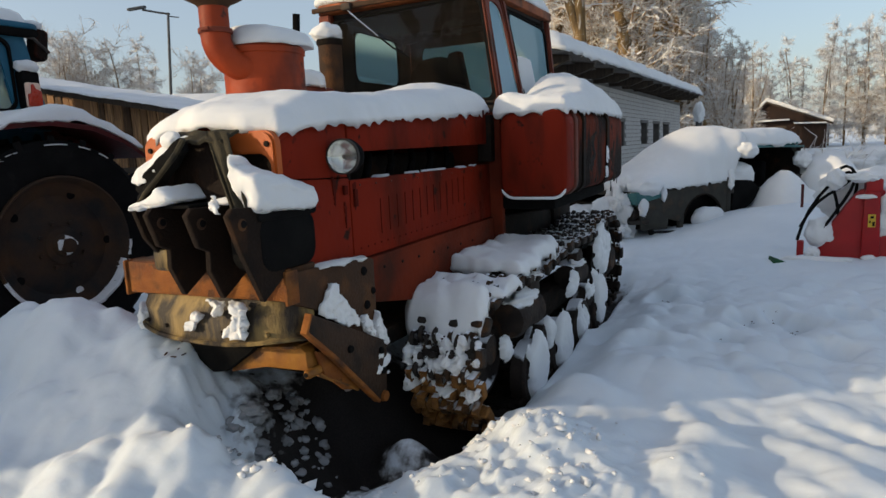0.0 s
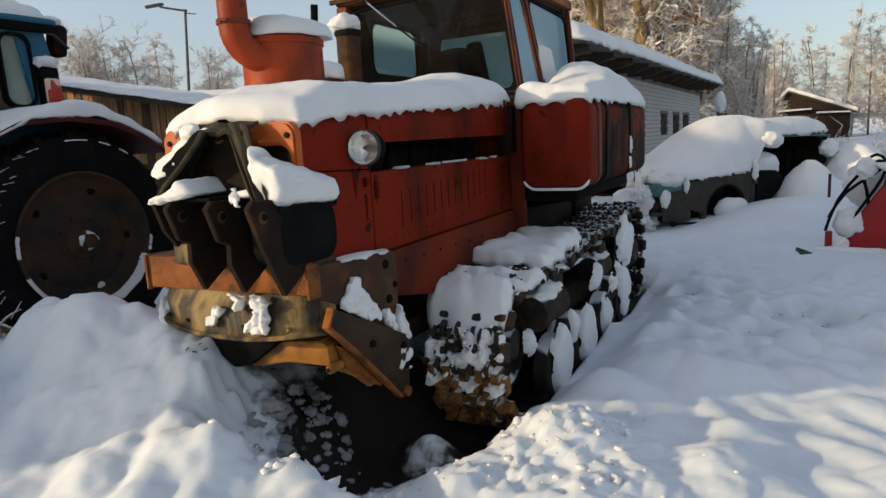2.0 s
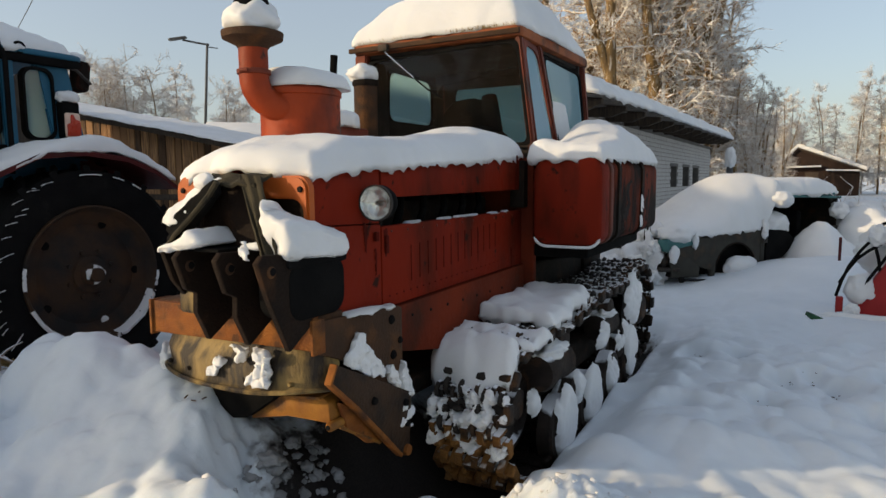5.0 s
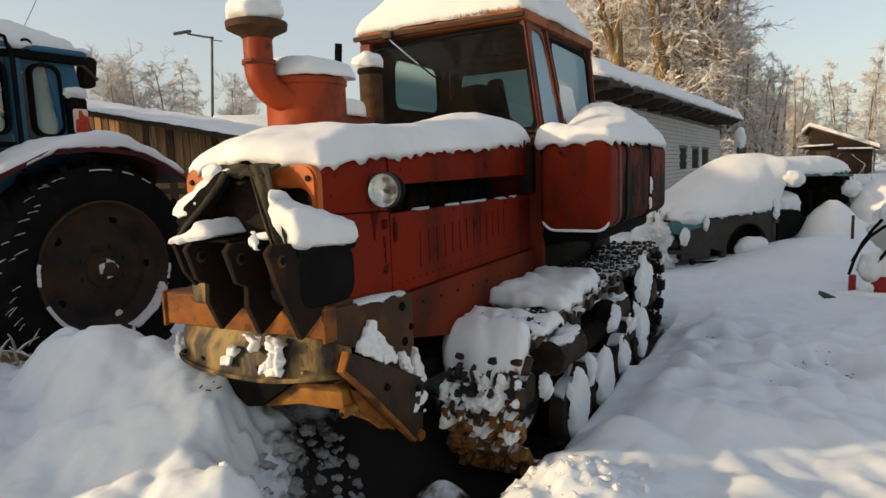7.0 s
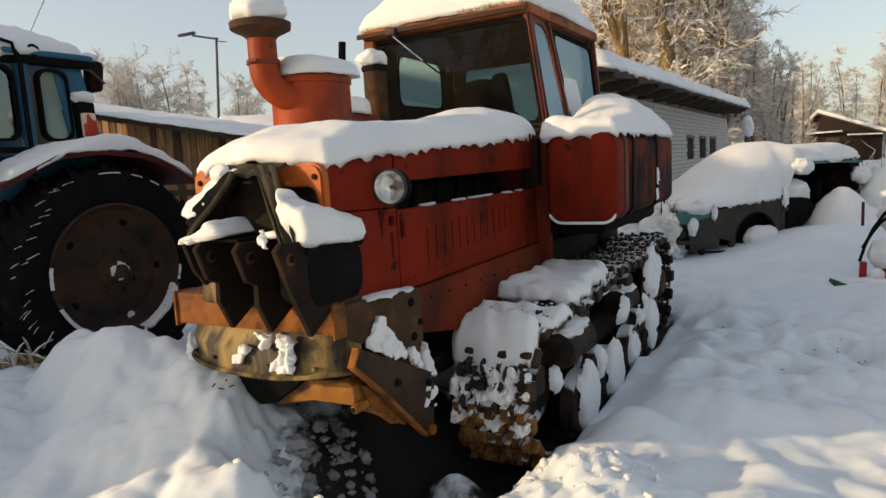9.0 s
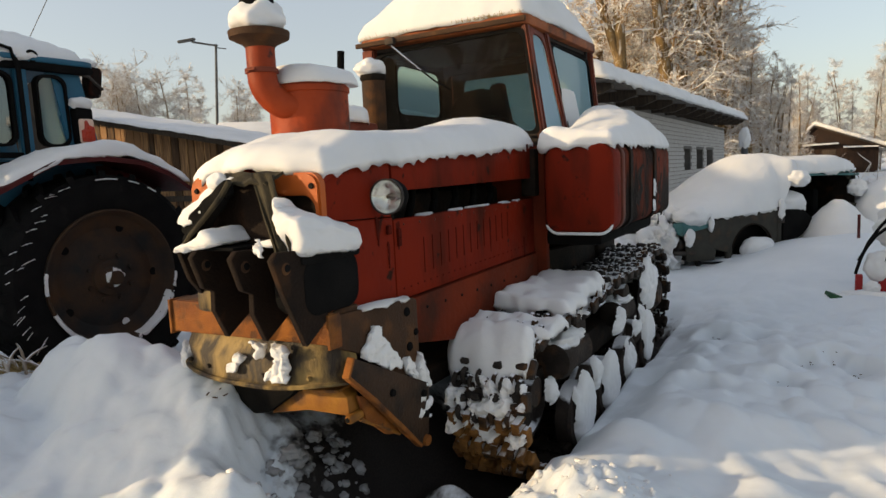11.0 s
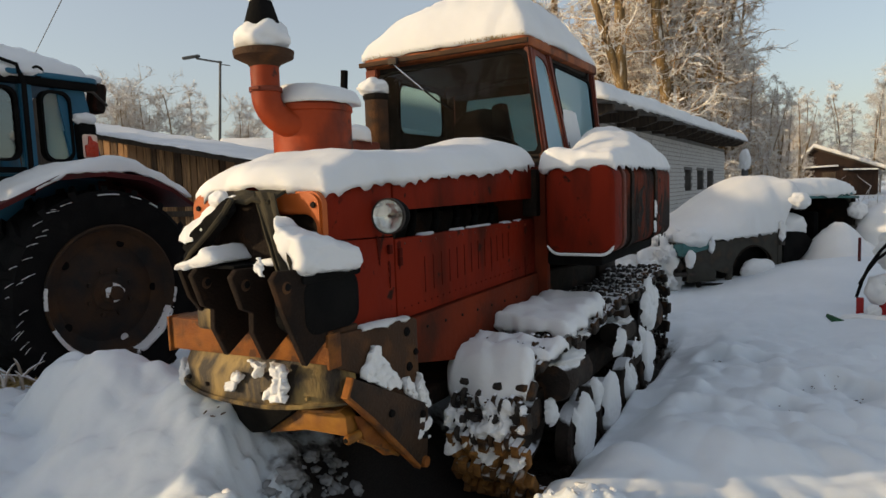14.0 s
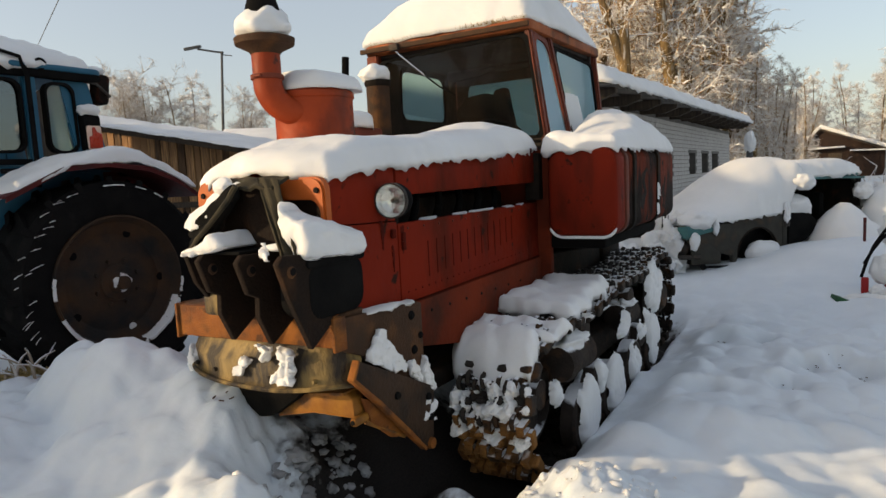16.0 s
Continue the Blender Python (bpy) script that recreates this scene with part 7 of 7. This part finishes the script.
# ---- plank shed ----
def build_shed():
    g = thing("plank_shed", "low shed of weathered brown planks with snowy roof", "shed", (0, 0, 0))
    y0, xl, xr = 5.6, -13.0, -5.6
    r = random.Random(2)

    def topz(x):
        return 2.05 + (-5.3 - x) * 0.172

    part("frame", slab([(xl, 0), (xl, topz(xl) - 0.02), (xr, topz(xr) - 0.02), (xr, 0)], "y", y0 + 0.05, y0 + 0.12), TIMBER, g)
    x = xl
    while x < xr:
        w = r.uniform(0.15, 0.24)
        t = topz(x) - 0.02
        dy = r.uniform(-0.012, 0.0)
        if not (-9.4 < x < -8.6):
            part("plank", slab([(x, 0.05), (x + r.uniform(-0.01, 0.01), t), (x + w - 0.028, t), (x + w - 0.032, 0.05)], "y", y0 + dy, y0 + 0.03 + dy), r.choice((PLANK, PLANK, PLANKDARK)), g)
        else:
            part("plank", slab([(x, 1.95), (x, t), (x + w - 0.018, t), (x + w - 0.02, 1.95)], "y", y0 + dy, y0 + 0.03 + dy), PLANK, g)
        x += w
    d = part("door", box((-9.40, y0 + 0.01, 0.1), (-8.45, y0 + 0.04, 1.90), 0.005), PLANK, g, "plank door in the shed")
    for z in (0.4, 1.2, 1.86):
        part("batten", box((-9.4, y0 - 0.03, z), (-8.45, y0 + 0.0, z + 0.09), 0.004), TIMBER, d)
    part("rail", box((xl, y0 - 0.05, 1.30), (xr, y0 - 0.015, 1.40), 0.005), TIMBER, g)
    part("roof", slab([(xl - 0.3, topz(xl - 0.3)), (xl - 0.3, topz(xl - 0.3) + 0.10), (xr + 0.3, topz(xr + 0.3) + 0.10), (xr + 0.3, topz(xr + 0.3))], "y", y0 - 0.4, y0 + 1.6), TIMBER, g, "dark tarred roof edge")
    part("side_wall", box((xr - 0.1, y0 + 0.12, 0), (xr, y0 + 1.5, topz(xr))), TIMBER, g)
    snow_thing("snow_on_shed", snow_pad(xl - 0.4, xr + 0.4, y0 - 0.5, y0 + 1.7, lambda x, y: topz(x) + 0.10, 0.04, 91, 0.12, 0.2, 0.02, 0.04, 0.02, wob=0.06), "even snow layer on the shed roof")


build_shed()


# ---- unseen board wall beyond the blue tractor, added to cast shade ----
def build_shade_wall():
    g = thing("wall_west", "unseen board wall added to shade car, shed and blue cab", "wall", (0, 0, 0), 0, "", "structure")
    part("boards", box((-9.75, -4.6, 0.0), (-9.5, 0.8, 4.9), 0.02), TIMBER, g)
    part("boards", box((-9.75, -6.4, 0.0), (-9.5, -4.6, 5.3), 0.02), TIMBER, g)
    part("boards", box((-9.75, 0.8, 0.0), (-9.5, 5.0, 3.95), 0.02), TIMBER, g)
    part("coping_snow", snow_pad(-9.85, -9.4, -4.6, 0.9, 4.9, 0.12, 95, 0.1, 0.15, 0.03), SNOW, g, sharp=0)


build_shade_wall()

# ---- snowed-in outbuilding behind the shed ----
def build_outbuilding():
    g = thing("far_outbuilding", "low far outbuilding with a deep snowy roof", "shed", (-17.1, 15.7, 0), 47.5)
    part("wall", box((-0.7, 0.2, 0), (4.0, 2.6, 3.2), 0.02), BARN, g)
    part("roof_snow", slab([(0.0, 3.18), (0.0, 3.40), (1.4, 3.98), (2.8, 3.45), (2.8, 3.18)], "x", -0.85, 4.2, 0.08), SNOW, g, "deep snow on the roof")


build_outbuilding()


# ---- far red barn and green fence ----
def build_barn():
    cx, y0 = 1.75, 55.0
    g = thing("red_barn", "far low red brown barn with snowy gable roof", "barn", (cx, y0, 0))
    part("wall", slab([(-1.75, 0), (-1.75, 2.35), (-0.53, 3.78), (3.55, 2.14), (3.55, 0)], "y", 0, 0.3), BARN, g, "red brown boarded gable")
    for a, b in (((-2.25, 2.18), (-0.53, 3.92)), ((-0.53, 3.92), (3.95, 2.12))):
        part("verge", tube([(a[0], -0.2, a[1]), (b[0], -0.2, b[1])], 0.075, 6), SNOW, g, "snow line along the verge")
        part("verge_board", tube([(a[0], -0.22, a[1] - 0.16), (b[0], -0.22, b[1] - 0.16)], 0.07, 5), TIMBER, g)
        part("roof_slope", slab([(a[0], a[1]), (a[0], a[1] + 0.2), (b[0], b[1] + 0.2), (b[0], b[1])], "y", -0.3, 8), SNOW, g)
    part("canopy", slab([(-1.9, 2.28), (-1.9, 2.40), (1.05, 2.46), (1.05, 2.34)], "y", -0.8, 0, 0.02), SNOW, g, "snowy canopy")
    part("canopy", slab([(1.35, 2.05), (1.35, 2.17), (3.5, 2.10), (3.5, 2.0)], "y", -0.8, 0, 0.02), SNOW, g)
    part("door", box((0.0, -0.06, 0), (0.9, 0.0, 1.95), 0.01), TIMBER, g)
    part("window", box((-1.3, -0.05, 0.9), (-0.5, 0.0, 1.7), 0.01), BLACK, g)
    for k in range(17):
        part("board", box((-1.72 + 0.31 * k, -0.03, 0.0), (-1.44 + 0.31 * k, 0.01, 1.95 if k > 9 else 2.2)), BARN, g)
    f = thing("green_fence", "far dark green sheet fence topped with snow", "fence", (8.6, 46, 0))
    for k in range(14):
        part("panel", box((0.62 * k, 0, 0), (0.62 * k + 0.6, 0.04, 1.75), 0.01), GREEN, f)
    part("snow_strip", box((0, -0.05, 1.75), (8.6, 0.1, 1.9), 0.03), SNOW, f)


build_barn()


# ---- street lamp ----
lampx, lampy = 2.05 - 0.762 * 36, -1.82 + 0.648 * 36
pole = thing("street_lamp", "tall grey street lamp pole against the sky", "lamp", (lampx, lampy, 0))
part("pole", tube([(-0.10, -0.09, 0), (0.35, 0.27, 8.65)], [0.09, 0.06], 10), POLE, pole)
part("arm", tube([(0.42, 0.32, 8.58), (0.0, 0.0, 8.66), (-0.60, -0.45, 8.80)], 0.05, 8), POLE, pole)
part("lamp_head", slab(round_rect(-0.16, 0.16, -0.45, 0.45, 0.12), "z", -0.05, 0.06, 0.03), POLE, pole).matrix_basis = pose(-0.80, -0.60, 8.86, -9, 0, 127)
part("insulator", tube([(0.35, 0.27, 8.48), (0.75, 0.57, 8.42)], 0.025, 6), POLE, pole)
wire = thing("overhead_wire", "thin dark overhead wire against the sky", "wire", (0, 0, 0))
part("strand", tube([(-62, 28.4, 8.8), (-40, 19.4, 8.75), (-19.5, 10.9, 8.75), (30, -9.6, 8.8)], 0.016, 5), POLE, wire)
part("far_pole", tube([(-62, 28.4, 0), (-62, 28.4, 9.2)], [0.14, 0.10], 8), POLE, wire)


# ---- trees ----
def bough(V, F, p, d, length, r0, r1, seg, k, rnd, droop=0.0, wild=0.25):
    """One tapering limb as rings of k corners; returns its points."""
    pts, rows = [p.copy()], []
    for s in range(seg + 1):
        if s:
            d = (d + Vector((rnd.gauss(0, wild), rnd.gauss(0, wild), rnd.gauss(0, wild) - droop))).normalized()
            p = p + d * (length / seg)
            pts.append(p.copy())
        side = d.orthogonal().normalized()
        up = d.cross(side)
        r = r0 + (r1 - r0) * s / seg
        rows.append(len(V))
        for c in range(k):
            a = 2 * math.pi * c / k
            V.append(p + r * (math.cos(a) * side + math.sin(a) * up))
    for a, b in zip(rows, rows[1:]):
        for c in range(k):
            F.append((a + c, a + (c + 1) % k, b + (c + 1) % k, b + c))
    return pts


def grow_tree(seed, height, reach, first, limbs, subs, twigs, girth, twig_r=0.011, laden=0.0):
    rnd = random.Random(seed)
    TV, TF, CV, CF, SV, SF = [], [], [], [], [], []

    def lie(pts, chance):
        """Snow lying in short rolls along the upper side of a bough."""
        for a, b in zip(pts, pts[1:]):
            if rnd.random() < chance and abs((b - a).normalized().z) < 0.75:
                r = rnd.uniform(0.035, 0.075)
                bough(SV, SF, a + Vector((0, 0, r * 0.7)), (b - a).normalized(), (b - a).length * rnd.uniform(0.5, 1.0), r * 0.6, r * 0.5, 2, 5, rnd, 0.0, 0.08)

    trunk = bough(TV, TF, Vector((0, 0, -0.2)), Vector((0, 0, 1)), height, girth, 0.03, 14, 9, rnd, -0.12, 0.045)
    if seed % 2:
        trunk += bough(TV, TF, trunk[4], Vector((rnd.uniform(-0.4, 0.4), rnd.uniform(-0.4, 0.4), 1)).normalized(), height * 0.62, girth * 0.55, 0.03, 10, 7, rnd, -0.12, 0.06)
    for _ in range(limbs):
        t = rnd.choice([p for p in trunk if p.z > first])
        a, e = rnd.uniform(0, 2 * math.pi), rnd.uniform(-0.1, 1.3)
        d = Vector((math.cos(a), math.sin(a), e)).normalized()
        ln = reach * rnd.uniform(0.5, 1.1) * (1.1 - 0.6 * t.z / height)
        pts = bough(CV, CF, t + Vector((0, 0, rnd.uniform(-0.6, 0.6))), d, ln, girth * 0.20, 0.018, 6, 5, rnd, 0.02, 0.22)
        lie(pts, laden)
        for _ in range(subs):
            q = rnd.choice(pts[1:])
            d2 = (d + Vector((rnd.gauss(0, 0.8), rnd.gauss(0, 0.8), rnd.gauss(0.1, 0.6)))).normalized()
            sp = bough(CV, CF, q, d2, ln * rnd.uniform(0.25, 0.5), 0.026, 0.012, 4, 4, rnd, 0.04, 0.3)
            lie(sp, laden * 0.6)
            for _ in range(twigs):
                s = rnd.choice(sp[1:])
                d3 = (d2 + Vector((rnd.gauss(0, 0.9), rnd.gauss(0, 0.9), rnd.gauss(-0.1, 0.7)))).normalized()
                bough(CV, CF, s, d3, rnd.uniform(0.35, 0.9) * reach / 4, twig_r, twig_r * 0.5, 2, 3, rnd, 0.08, 0.3)
    out = []
    for nm, V, F in (("trunk", TV, TF), ("crown", CV, CF), ("bough_snow", SV, SF)):
        me = bpy.data.meshes.new(nm)
        me.from_pydata(V, [], F)
        me.polygons.foreach_set("use_smooth", [True] * len(me.polygons))
        out.append(me)
    return out


def tree_kind(seed, label, crown_mat, group, *shape):
    tm, cm, sm = grow_tree(seed, *shape)
    tm.materials.append(BARK)
    cm.materials.append(crown_mat)
    sm.materials.append(SNOW)
    t = thing("tree", label, "tree", (0, -400, 0), 0, group)
    for nm, me in (("trunk", tm), ("crown", cm), ("bough_snow", sm)):
        if not me.polygons:
            continue
        ob = new(nm, me)
        ob.parent = t
        if nm == "bough_snow":
            tagged(ob, kind="stuff")
    return t


def spot(az, dist):
    """A place by its bearing to the left of +y and its distance from the yard's corner."""
    a = radians(az)
    return 2.05 - math.sin(a) * dist, -1.82 + math.cos(a) * dist


tall = [tree_kind(s, "tall bare tree, brown bark and snow-laden boughs", TWIG, "tall trees behind the building", 21, 3.0, 1.0, 54, 8, 9, 0.36, 0.014, 0.32) for s in (1, 2, 3)]
for k, (az, dist, sc, tn, kind) in enumerate(((15.2, 29, 1.0, 0, 0), (12.0, 31, 1.05, 80, 1), (10.9, 30, 0.95, 200, 2), (8.9, 33, 1.0, 140, 0), (7.4, 35, 0.92, 300, 1), (17.8, 33, 1.0, 30, 2), (13.5, 37, 1.1, 260, 1), (6.0, 40, 0.78, 170, 2), (20.5, 36, 1.0, 310, 0), (10.0, 39, 1.1, 20, 1), (9.6, 31, 0.9, 220, 1), (14.2, 33, 0.95, 120, 2), (8.1, 37, 1.0, 60, 2), (16.4, 38, 1.0, 210, 1), (11.6, 36, 1.0, 330, 0))):
    x, y = spot(az, dist)
    copy_thing(tall[kind], pose(x, y, 0, 0, 0, tn)).scale = (sc, sc, sc)
slim = [tree_kind(s, "slender birch furred with hoarfrost, seen far off", FROST, "frosted trees in the distance", 9.5, 1.7, 0.9, 80, 6, 6, 0.09, 0.013) for s in (14, 15)]
bare = [tree_kind(s, "round bare bush, grey brown and dusted with frost", DUSTED, "frosted trees in the distance", 8.4, 3.0, 0.6, 46, 6, 6, 0.08, 0.010) for s in (21, 22)]
shrub = [tree_kind(s, "slender young tree thick with hoarfrost", TWIG, "frosted trees in the distance", 9, 3.0, 0.8, 60, 7, 6, 0.11, 0.016) for s in (11, 12)]
for k, (az, dist, sc) in enumerate(((6.6, 38, 0.95), (5.6, 40, 0.85), (4.6, 44, 0.72), (3.6, 47, 0.66), (2.8, 52, 0.6), (1.9, 60, 0.55), (-5.6, 60, 0.7), (-7.4, 62, 0.8), (-9.4, 60, 1.2))):
    x, y = spot(az, dist)
    copy_thing(shrub[k % 2], pose(x, y, 0, 0, 0, 47 * k)).scale = (sc, sc, sc)
for k, (az, dist, sc) in enumerate(((1.4, 60, 0.84), (0.6, 62, 0.66), (2.3, 61, 0.78), (3.3, 58, 0.70), (4.3, 56, 0.82), (-1.0, 60, 0.87), (-1.5, 64, 0.75), (-2.9, 60, 0.95), (-3.4, 63, 0.86), (-4.4, 60, 0.90), (-5.6, 62, 1.0), (-7.0, 60, 0.95), (51.6, 60, 1.15), (50.9, 62, 1.0), (47.4, 60, 1.05), (46.6, 64, 1.0))):
    x, y = spot(az, dist)
    copy_thing(slim[k % 2], pose(x, y, 0, 0, 0, 67 * k)).scale = (sc, sc, sc)
for k, (az, dist, sc) in enumerate(((57.4, 46, 1.0), (56.0, 48, 1.05), (54.8, 46, 0.98), (53.4, 46, 1.0), (55.4, 54, 1.2), (59.0, 50, 1.1), (61, 48, 1.0), (63, 50, 1.1), (47.6, 52, 1.0))):
    x, y = spot(az, dist)
    copy_thing(bare[k % 2], pose(x, y, 0, 0, 0, 53 * k)).scale = (sc, sc, sc)
for k, (az, dist, sc) in enumerate(((5.3, 36, 0.36), (4.7, 38, 0.34), (4.0, 40, 0.33), (3.3, 43, 0.34), (2.6, 46, 0.32), (6.0, 35, 0.36), (1.8, 50, 0.34))):
    x, y = spot(az, dist)
    copy_thing(tall[k % 3], pose(x, y, 0, 0, 0, 31 * k)).scale = (sc, sc, sc)
for t in tall + shrub + slim + bare:
    for o in list(t.children):
        bpy.data.objects.remove(o)
    bpy.data.objects.remove(t)


# ---- snowy brush pile and far wood ----
def build_brush():
    V, F = [], []
    rnd = random.Random(31)
    for k in range(150):
        x, y = rnd.gauss(0, 0.9), rnd.gauss(0, 0.7)
        pts = bough(V, F, Vector((x, y, 0)), Vector((rnd.gauss(0, 0.7), rnd.gauss(0, 0.7), 1)).normalized(), rnd.uniform(0.7, 1.5), 0.014, 0.006, 4, 4, rnd, 0.08, 0.3)
        for _ in range(5):
            bough(V, F, rnd.choice(pts[1:]), Vector((rnd.gauss(0, 1), rnd.gauss(0, 1), rnd.gauss(0.2, 0.6))).normalized(), rnd.uniform(0.2, 0.5), 0.007, 0.003, 2, 3, rnd)
    me = bpy.data.meshes.new("brush")
    me.from_pydata(V, [], F)
    me.materials.append(FROST)
    ob = tagged(new("brush", me), "tangled brushwood weighed down with snow", "bush", kind="stuff")
    ob.location = (3.6, 13.5, 0.15)
    snow_thing("snow_on_brush", lump((3.4, 13.6, 0.75), (0.9, 0.6, 0.35), 44, 4, 0.5), "snow lying over the brushwood")


build_brush()


def build_far_wood():
    V, F = [], []
    rnd = random.Random(77)
    for k in range(420):
        az, dist = rnd.uniform(-14, 74), rnd.uniform(95, 150)
        x, y = spot(az, dist)
        p = bough(V, F, Vector((x, y, 0)), Vector((0, 0, 1)), rnd.uniform(2.2, 4.6), 0.12, 0.04, 4, 4, rnd, -0.1, 0.05)
        for _ in range(26):
            bough(V, F, rnd.choice(p[1:]), Vector((rnd.gauss(0, 1), rnd.gauss(0, 1), rnd.uniform(0, 1.2))).normalized(), rnd.uniform(0.7, 1.6), 0.05, 0.02, 2, 3, rnd)
    me = bpy.data.meshes.new("far_wood")
    me.from_pydata(V, [], F)
    me.materials.append(FROST)
    tagged(new("far_wood", me), "far line of frosted woodland along the horizon", "woodland", kind="stuff")


build_far_wood()
